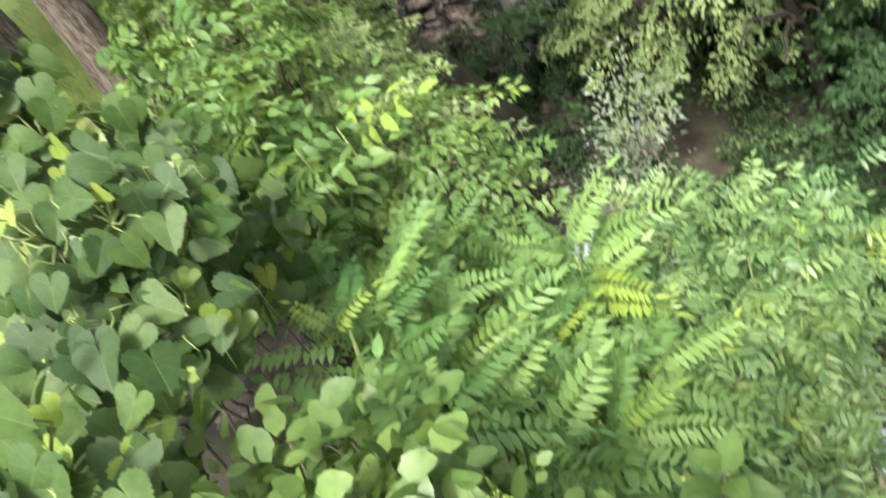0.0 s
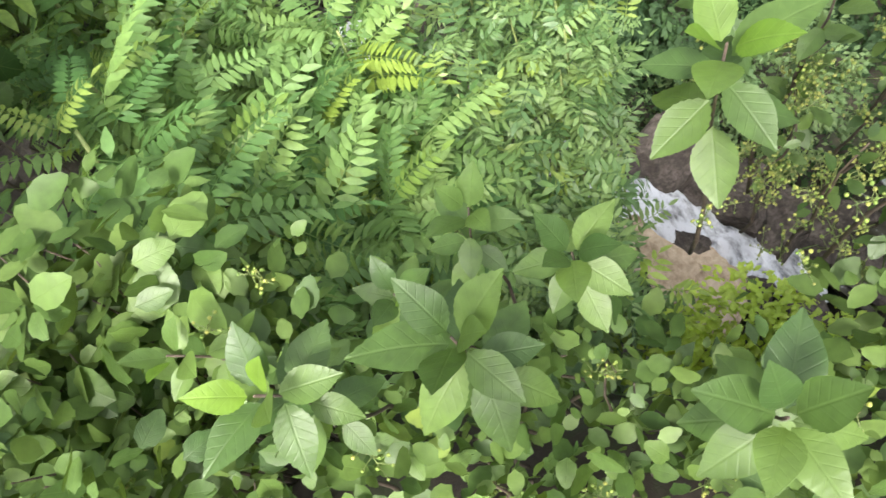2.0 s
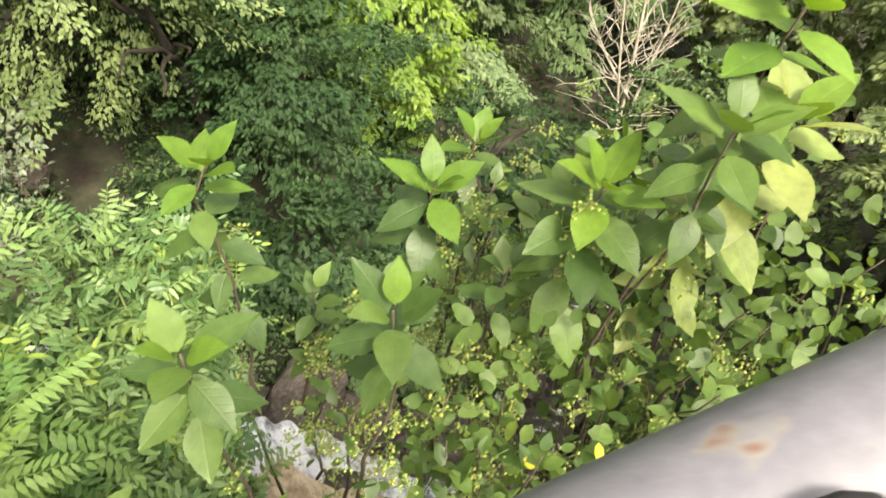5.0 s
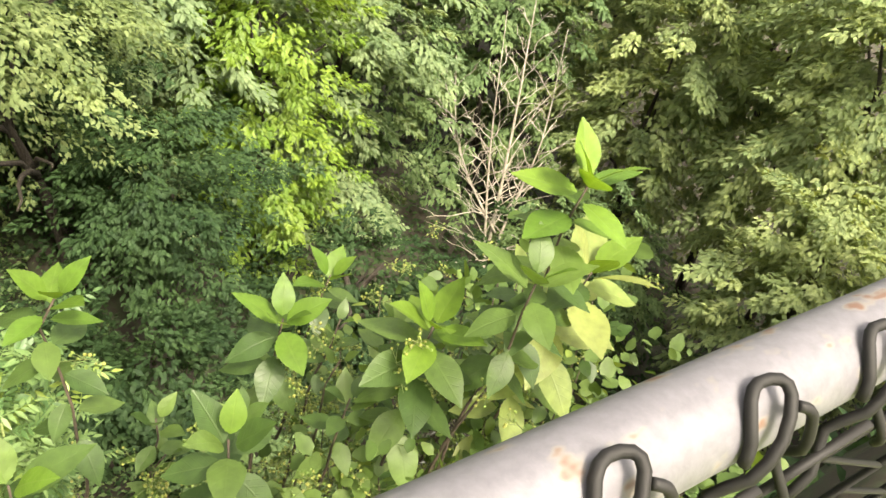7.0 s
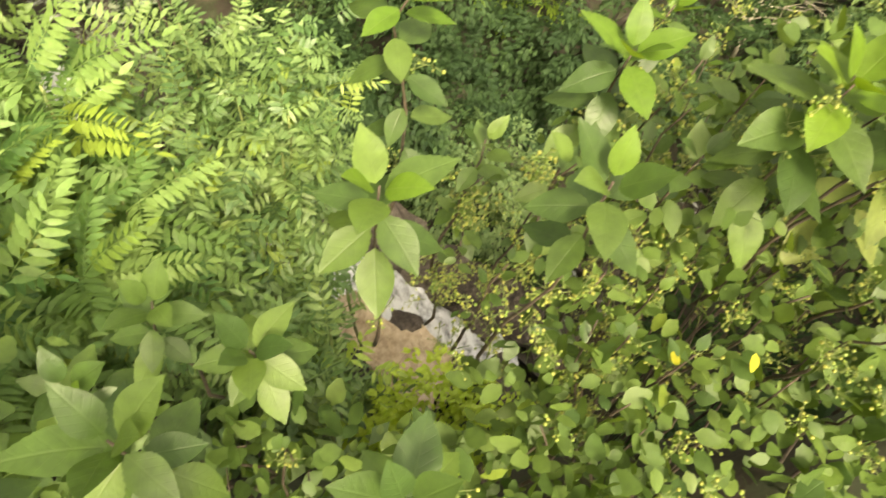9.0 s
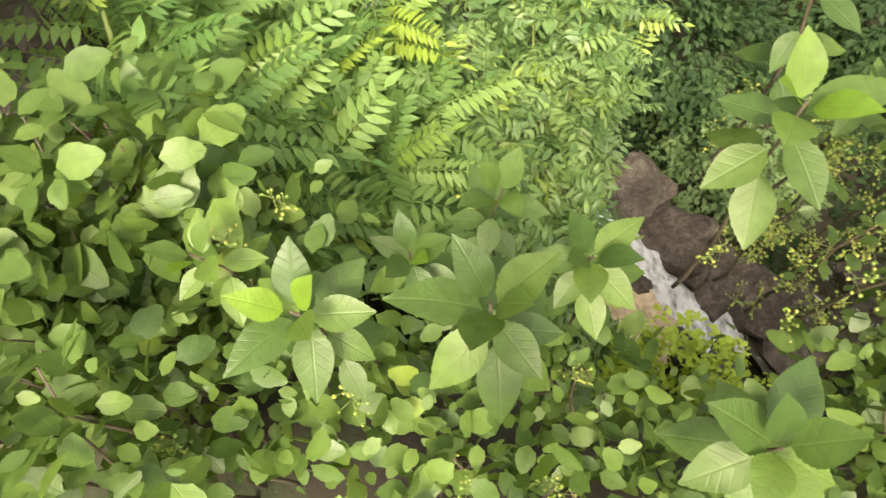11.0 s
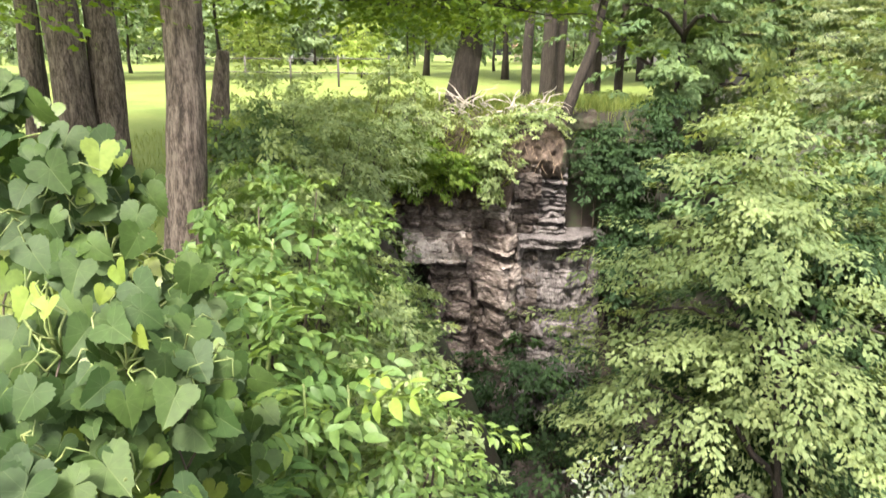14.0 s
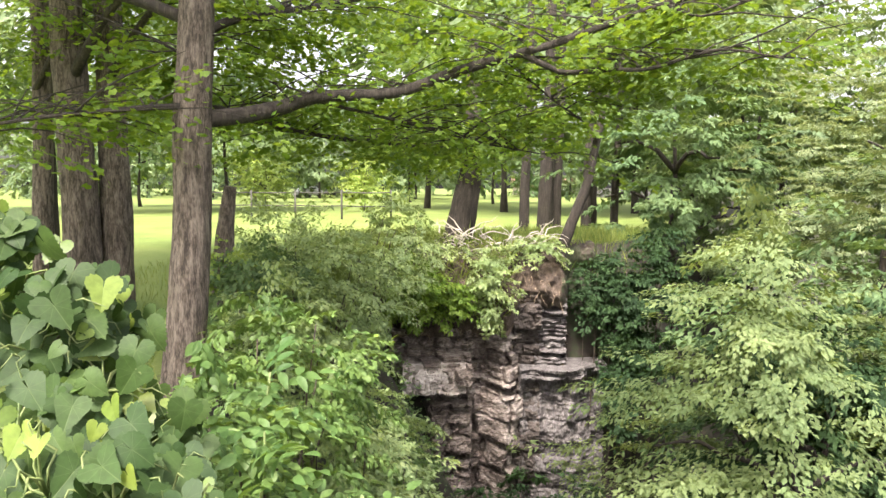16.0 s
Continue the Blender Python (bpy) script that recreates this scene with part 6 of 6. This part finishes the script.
def shoot(label, tip, root, n, size, length, pale=0.0, young=3, berries=0, seed=0, lean=(0, 0, 0), rosette=1.0, group="bittersweet shoots"):
    """Woody shoot that ends in a whorl of fresh leaves, with leaves and fruit down its length."""
    r = random.Random(seed + 100)
    t = thing("bittersweet_shoot", label, "vine", group)
    tip = Vector(tip)
    base = Vector(root)
    line = arc(base, tip, 0, 10, 0.03, seed * 1.3)
    part("stem", tube("stem", line, [0.0045 - 0.00033 * i for i in range(10)], M_TWIG, 6), t)
    axis = (tip - line[-4]).normalized()
    side = axis.cross(Vector((0.3, 1, 0.1))).normalized()
    fwd = axis.cross(side)
    n = int(n * 1.25) + 1
    for i in range(n):
        u = (i / n) ** 1.7
        a = tip - (tip - base).normalized() * length * u
        k = min(9, max(0, 9 * (1 - length * u / max((tip - base).length, 0.01))))
        a = line[int(k)].lerp(line[min(9, int(k) + 1)], k - int(k))
        ang = i * 2.4 + seed
        out = side * math.cos(ang) + fwd * math.sin(ang)
        rise = (2.1 - 0.32 * i) if i < 5 else (0.2 - 0.3 * u)
        h = out + axis * rise * rosette + Vector((0, 0, -0.15 - 0.25 * u))
        nn = axis * 1.1 - out * 0.35 * rise + Vector((r.gauss(0, 0.2), r.gauss(0, 0.2), 0.35))
        s = size * ((0.70 + 0.08 * i) if i < 4 else r.uniform(0.75, 1.1))
        me = BLADEY[i % 3] if i < young else (BLADEP[i % 3] if r.random() < pale else BLADE[i % 3])
        ob = part("leaf", me, t)
        st = out.normalized() * 0.008
        ob.matrix_local = matrix_of(a + st, h, nn, s)
    for i in range(int(berries * 1.6)):
        u = r.uniform(0.05, 0.9)
        k = 9 * (1 - u)
        a = line[int(k)].lerp(line[min(9, int(k) + 1)], k - int(k)) + Vector((r.gauss(0, 0.02), r.gauss(0, 0.02), r.gauss(0, 0.01)))
        berry_cluster(t, a, r.randrange(7, 14), r)
    return t


SHOOTS = [
    # tip, root, leaves, leaf length, leafy length, pale, young, berries
    ((0.435, 0.345, 0.83), (0.47, 0.47, 0.1), 9, 0.084, 0.14, 0, 2, 1),
    ((0.63, 0.54, 0.87), (0.64, 0.64, 0.1), 13, 0.08, 0.38, 0, 7, 2),
    ((0.94, 0.41, 0.69), (0.9, 0.5, 0.1), 12, 0.096, 0.24, 0, 7, 3),
    ((1.20, 0.52, 0.565), (1.12, 0.6, 0.0), 9, 0.092, 0.16, 0, 5, 6),
    ((0.61, 0.18, 0.88), (0.61, 0.30, 0.1), 9, 0.08, 0.18, 0, 1, 4),
    ((0.965, 0.125, 0.85), (0.93, 0.23, 0.1), 18, 0.098, 0.28, 0, 8, 3),
    ((1.10, 0.0, 1.115), (1.06, 0.13, 0.2), 19, 0.098, 0.48, 0.2, 10, 1),
    ((1.20, -0.02, 0.90), (1.15, 0.12, 0.1), 21, 0.12, 0.5, 0.8, 2, 1),
    ((1.0, 0.0, 1.0), (1.0, 0.13, 0.2), 9, 0.09, 0.22, 0, 1, 1),
    ((0.08, 0.28, 0.79), (0.1, 0.42, 0.05), 11, 0.09, 0.22, 0, 0, 1),
    ((-0.10, 0.33, 0.82), (-0.09, 0.48, 0.1), 13, 0.074, 0.25, 0, 2, 0),
    ((0.27, 0.07, 0.76), (0.32, 0.2, 0.05), 10, 0.088, 0.2, 0, 0, 1),
    ((0.17, 0.52, 0.58), (0.17, 0.64, -0.1), 9, 0.08, 0.2, 0, 0, 1),
    ((0.24, 0.38, 0.58), (0.26, 0.52, -0.1), 9, 0.084, 0.18, 0, 0, 0),
    ((-0.22, 0.50, 0.72), (-0.2, 0.64, 0.0), 12, 0.066, 0.3, 0, 1, 1),
    ((0.02, 0.50, 0.54), (0.02, 0.63, -0.1), 11, 0.074, 0.25, 0, 1, 0),
    ((0.90, 0.22, 0.66), (0.88, 0.34, 0.0), 9, 0.066, 0.3, 0, 0, 8),
    ((0.74, 0.30, 0.70), (0.74, 0.42, 0.0), 8, 0.06, 0.3, 0, 0, 8),
    ((1.08, 0.26, 0.68), (1.05, 0.38, 0.0), 9, 0.066, 0.3, 0, 0, 8),
    ((1.30, 0.12, 0.75), (1.24, 0.24, 0.0), 12, 0.076, 0.35, 0.1, 1, 4),
    ((0.70, 0.46, 0.60), (0.7, 0.58, 0.0), 8, 0.06, 0.3, 0, 0, 7),
]
SHOOTS += [
    # berry-laden side shoots
    ((0.72, 0.47, 0.48), (0.69, 0.57, -0.07), 4, 0.048, 0.3, 0, 0, 6),
    ((0.78, 0.40, 0.41), (0.78, 0.50, -0.14), 4, 0.036, 0.3, 0, 0, 5),
    ((0.66, 0.33, 0.44), (0.65, 0.43, -0.11), 5, 0.036, 0.3, 0, 0, 5),
    ((0.67, 0.46, 0.33), (0.67, 0.56, -0.22), 5, 0.042, 0.3, 0, 0, 5),
    ((0.75, 0.21, 0.49), (0.78, 0.31, -0.06), 5, 0.036, 0.3, 0, 0, 5),
    ((0.82, 0.15, 0.45), (0.86, 0.25, -0.10), 5, 0.042, 0.3, 0, 0, 5),
    ((0.93, 0.16, 0.46), (0.89, 0.26, -0.09), 5, 0.048, 0.3, 0, 0, 7),
    ((0.70, 0.11, 0.50), (0.75, 0.21, -0.05), 5, 0.036, 0.3, 0, 0, 7),
    ((0.75, 0.03, 0.51), (0.73, 0.13, -0.04), 5, 0.048, 0.3, 0, 0, 5),
    ((0.93, -0.01, 0.55), (0.89, 0.09, 0.00), 5, 0.042, 0.3, 0, 0, 5),
    ((0.91, -0.13, 0.66), (0.96, -0.03, 0.11), 6, 0.042, 0.3, 0, 0, 5),
    ((1.03, -0.10, 0.70), (1.08, 0.00, 0.15), 6, 0.048, 0.3, 0, 0, 6),
]
SHOOTS += [((1.0, 0.33, 0.70), (1.0, 0.45, 0.0), 4, 0.05, 0.2, 0, 1, 11), ((0.97, 0.30, 0.64), (0.96, 0.42, 0.0), 3, 0.05, 0.2, 0, 0, 10)]
for i, (tip, root, n, sz, ln, pale, yg, bc) in enumerate(SHOOTS):
    lab = "bittersweet shoot with pale yellowing leaves by the rail" if pale > 0.3 else ("bittersweet shoot heavy with small green-yellow berries" if bc > 3 else "bittersweet shoot with broad toothed green leaves")
    shoot(lab, tip, root, n, sz, ln, pale, yg, bc, i)


def thicket(label, center, radii, n, sz, seed, berries=0):
    """Tangle of thin bittersweet stems with small round leaves below the shoots."""
    t = bush("bittersweet_thicket", label, center, radii, int(n * 1.7), ROUND, sz * 0.88, L_BITTER_J, L_BITTER, min(n, 195), 12, M_TWIG, 0.2, 8, "vine", "bittersweet thickets", 0.15, 0.2, 0.1, jitter=0.8, turn=0.9)
    r = random.Random(seed)
    for i in range(berries):
        d = Vector((r.uniform(-1, 1) * radii[0], r.uniform(-1, 1) * radii[1], r.uniform(-0.5, 1) * radii[2]))
        berry_cluster(t, Vector(center) + d * 0.9, r.randrange(8, 16), r)
    return t


tangle = thicket("tangle of small round leaves and berries below the fence", (0.85, 0.06, 0.30), (0.38, 0.24, 0.26), 430, 0.045, 1, 44)
thicket("tangle of small round leaves close under the rail", (0.48, 0.0, 0.25), (0.28, 0.17, 0.24), 400, 0.05, 2, 12)
thicket("low tangle of round leaves at the bank edge", (0.08, 0.27, 0.22), (0.24, 0.18, 0.22), 340, 0.052, 3, 5)
thicket("low tangle of round leaves over the drop", (-0.36, 0.52, 0.40), (0.28, 0.2, 0.24), 560, 0.056, 4, 6)
thicket("loose tangle of round leaves over the drop", (1.3, 0.30, 0.10), (0.42, 0.35, 0.4), 400, 0.045, 6, 36)
thicket("broad-leaved tangle beside the vine", (-0.5, 0.78, 0.56), (0.3, 0.16, 0.13), 300, 0.08, 12, 6)
thicket("tangle of round leaves below the vine", (-0.5, 0.9, 0.2), (0.28, 0.22, 0.2), 460, 0.066, 11, 3)
thicket("tangle of round leaves beside the vine", (-0.68, 0.72, 0.5), (0.2, 0.2, 0.24), 460, 0.06, 7, 3)
thicket("tangle of round leaves at the foot of the fence", (-0.55, 0.40, 0.57), (0.28, 0.16, 0.3), 420, 0.055, 8, 3)
thicket("tangle of round leaves behind the pale shoot", (1.42, 0.12, 0.38), (0.34, 0.22, 0.3), 300, 0.05, 13, 14)
thicket("tangle of round leaves along the fence", (1.2, -0.22, 0.35), (0.4, 0.16, 0.28), 460, 0.05, 9, 6)


fallen = mesh_of("leaf", *ROUND[0], L_YELLOW, True)
for at, way in (((0.751, 0.06, 0.459), (0.3, -0.6, -0.5)), ((0.83, -0.02, 0.50), (-0.5, -0.4, -0.2))):
    part("leaf", fallen, tangle, "bright yellow dying leaf").matrix_local = matrix_of(at, way, (0.2, -0.5, 0.8), 0.03)


# ---- chain-link fence ----
def fence():
    f = thing("chain_link_fence", "old galvanised rail with black coated chain-link hooked over it", "fence")
    az = radians(-24.65)
    d = Vector((math.cos(az), math.sin(az), 0))
    p0 = Vector((0.277, -0.1335, 1.357))
    n = Vector((-d.y, d.x, 0))
    rail = part("top_rail", tube("top_rail", [(-0.30 + 0.25 * i, 0, 0) for i in range(10)], [0.025] * 10, M_RAIL, 28), f)
    rail.matrix_local = Matrix.Translation(p0) @ pose(0, 0, 0, 0, 0, -24.65)
    part("sleeve", tube("sleeve", [p0 + d * (-0.052 + 0.006 * i) for i in range(4)], [0.0268, 0.0288, 0.0288, 0.0268], M_COLLAR, 24), f, "pale zinc pipe collar")
    for s in (-0.30, 1.75):
        part("post", tube("post", [p0 + d * s + Vector((0, 0, -0.03)), p0 + d * s + Vector((0, 0, -0.7)), p0 + d * s + Vector((0, 0, -1.6))], [0.028] * 3, M_RAIL, 16), f)
    # chain-link: zigzag wires whose tops are hooked over the pipe
    pitch, back = 0.092, -n * 0.030
    up_z = Vector((0, 0, 1))
    for i in range(-3, 20):
        s0 = 0.061 + i * pitch
        pts = []
        for k in range(22):
            zig = pitch / 2 * (-1 if k % 2 else 1)
            pts.append(p0 + d * (s0 + zig * 0.95) + back + n * (0.005 if k % 2 else -0.005) - up_z * (0.02 + k * 0.046))
        part("wire", tube("wire", pts, [0.0030] * len(pts), M_WIRE, 6), f)
        sh = s0 + pitch / 2

        def on_pipe(along, deg, lift=0.0288):
            return p0 + d * (sh + along) + (-n * math.cos(radians(deg)) + up_z * math.sin(radians(deg))) * lift
        knuckle = [on_pipe(-0.019, 2), on_pipe(-0.017, 26), on_pipe(-0.012, 60, 0.0295), on_pipe(-0.003, 71, 0.0305), on_pipe(0.007, 66, 0.033),
                   on_pipe(0.008, 52, 0.034), on_pipe(-0.002, 22, 0.034), on_pipe(-0.014, -12, 0.034), on_pipe(-0.024, -45, 0.035), p0 + d * (sh - 0.034) + back * 1.15 - up_z * 0.045, p0 + d * (sh - 0.046) + back * 1.1 - up_z * 0.066]
        part("hook", tube("hook", bend(knuckle, 2), [0.0031] * (2 * (len(knuckle) - 1) + 1), M_WIRE, 7), f, "black wire hook")
        twist = [on_pipe(0.008, 44, 0.0355), on_pipe(0.014, 38, 0.0365), on_pipe(0.019, 24, 0.034), on_pipe(0.024, -12, 0.034), on_pipe(0.030, -50, 0.035), p0 + d * (sh + 0.036) + back * 1.2 - up_z * 0.05, p0 + d * (sh + 0.046) + back * 1.1 - up_z * 0.066]
        part("hook", tube("hook", bend(twist, 3), [0.0028] * (3 * (len(twist) - 1) + 1), M_WIRE, 7), f, "black wire twist")


fence()


# ---- beyond the lawn ----
def box_mesh(name, size, material, bevel=0.0):
    bm = bmesh.new()
    bmesh.ops.create_cube(bm, size=1.0)
    bmesh.ops.scale(bm, vec=size, verts=bm.verts)
    if bevel:
        bmesh.ops.bevel(bm, geom=bm.edges[:], offset=bevel, segments=2, affect="EDGES")
    me = bpy.data.meshes.new(name)
    bm.to_mesh(me)
    bm.free()
    me.materials.append(material)
    return me


def car(x, y, turn, paint, label):
    c = thing("parked_car", label, "car", "parked cars", (x, y, z_at(x, y)))
    c.rotation_euler[2] = radians(turn)
    bm = bmesh.new()
    prof = [(-2.2, 0.35), (-2.25, 0.75), (-1.5, 0.92), (-0.75, 1.45), (0.9, 1.48), (1.7, 0.98), (2.2, 0.9), (2.25, 0.4)]
    a = [bm.verts.new((px, -0.86 + 0.14 * (pz > 1.2), pz)) for px, pz in prof]
    b = [bm.verts.new((px, 0.86 - 0.14 * (pz > 1.2), pz)) for px, pz in prof]
    bm.faces.new(a)
    bm.faces.new(b[::-1])
    for i in range(len(prof)):
        j = (i + 1) % len(prof)
        bm.faces.new((a[j], a[i], b[i], b[j]))
    bmesh.ops.recalc_face_normals(bm, faces=bm.faces[:])
    me = bpy.data.meshes.new("body")
    bm.to_mesh(me)
    bm.free()
    me.materials.append(paint)
    part("body", me, c)
    for sy in (-0.80, 0.80):
        w = part("window", box_mesh("window", (1.5, 0.03, 0.36), M_GLASS, 0.01), c)
        w.location = (0.1, sy * 0.98, 1.18)
    for px, tz in ((-1.15, 40), (1.32, -50)):
        w = part("window", box_mesh("window", (0.6, 1.3, 0.03), M_GLASS, 0.01), c)
        w.matrix_local = pose(px, 0, 1.2, 0, -tz if px < 0 else -tz, 0)
    for px in (-1.4, 1.4):
        for sy in (-0.84, 0.84):
            wl = part("wheel", tube("wheel", [(px, sy - 0.1, 0.33), (px, sy + 0.1, 0.33)], [0.33, 0.33], M_TYRE, 18), c)


car(-18.6, 100, 62, M_CARW, "white car parked beyond the lawn")
car(-15.2, 101, 84, M_CARD, "dark car parked beyond the lawn")
car(-12.2, 101, 80, M_CARS, "silver car parked beyond the lawn")


def house():
    h = thing("house", "low cream house with a salmon shingle roof", "house", at=(19.2, 140, 0.2))
    wall = part("wall", box_mesh("wall", (11, 7, 2.2), M_SIDING, 0.02), h)
    wall.location = (0, 0, 1.1)
    bm = bmesh.new()
    p = [(-6, -4, 2.1), (6, -4, 2.1), (6, 4, 2.1), (-6, 4, 2.1), (-6, 0, 3.9), (6, 0, 3.9)]
    v = [bm.verts.new(q) for q in p]
    for f in ((0, 1, 5, 4), (2, 3, 4, 5), (0, 4, 3), (1, 2, 5), (3, 2, 1, 0)):
        bm.faces.new([v[i] for i in f])
    bmesh.ops.recalc_face_normals(bm, faces=bm.faces[:])
    me = bpy.data.meshes.new("roof")
    bm.to_mesh(me)
    bm.free()
    me.materials.append(M_ROOF)
    part("roof", me, h)
    for x in (-4, -1.5, 1.2, 4):
        w = part("window", box_mesh("window", (1.1, 0.08, 1.2), M_GLASS, 0.01), h)
        w.location = (x, -3.53, 1.2)
        fr = part("frame", box_mesh("frame", (1.3, 0.05, 1.4), M_WHITE, 0.01), w)
        fr.location = (0, 0.02, 0)


house()


def lawn_fence():
    f = thing("rail_fence", "weathered post and rail fence across the lawn", "fence")
    pts = [(-9.5, 29.5), (-7.6, 28.8), (-5.7, 28.0), (-3.8, 27.2), (-1.9, 26.4)]
    for x, y in pts:
        z = z_at(x, y)
        part("post", tube("post", [(x, y, z - 0.2), (x, y, z + 0.6), (x, y, z + 1.1)], [0.04, 0.04, 0.036], M_FENCE, 8), f)
    for (ax, ay), (bx, by) in zip(pts[:-1], pts[1:]):
        for hz in (0.5, 1.0):
            part("rail", tube("rail", [(ax, ay, z_at(ax, ay) + hz), ((ax + bx) / 2, (ay + by) / 2, z_at(ax, ay) + hz - 0.02), (bx, by, z_at(bx, by) + hz)], [0.022] * 3, M_FENCE, 6), f)


lawn_fence()
rr = random.Random(31)
FARTREES = [(-92 + 9.5 * i + rr.uniform(-3, 3), 122 + rr.uniform(-8, 14), rr.uniform(12, 17)) for i in range(17)] + [(-52 + 6.3 * i + rr.uniform(-2, 2), 88 + rr.uniform(-8, 16), rr.uniform(8, 14)) for i in range(18)] + [(-14, 54, 4.0), (-9, 80, 3.6), (-20, 48, 9), (-26, 40, 10), (-16, 62, 9), (-3, 66, 9), (4, 58, 9), (14, 50, 10), (-34, 30, 10), (20, 60, 12), (-22, 30, 9), (-12, 40, 9.5), (-9.5, 39, 3.4), (-3.9, 36, 3.0), (3, 36, 14), (9, 34, 14), (-1, 44, 15), (6, 30, 12), (-15, 34, 13), (13, 40, 15)]
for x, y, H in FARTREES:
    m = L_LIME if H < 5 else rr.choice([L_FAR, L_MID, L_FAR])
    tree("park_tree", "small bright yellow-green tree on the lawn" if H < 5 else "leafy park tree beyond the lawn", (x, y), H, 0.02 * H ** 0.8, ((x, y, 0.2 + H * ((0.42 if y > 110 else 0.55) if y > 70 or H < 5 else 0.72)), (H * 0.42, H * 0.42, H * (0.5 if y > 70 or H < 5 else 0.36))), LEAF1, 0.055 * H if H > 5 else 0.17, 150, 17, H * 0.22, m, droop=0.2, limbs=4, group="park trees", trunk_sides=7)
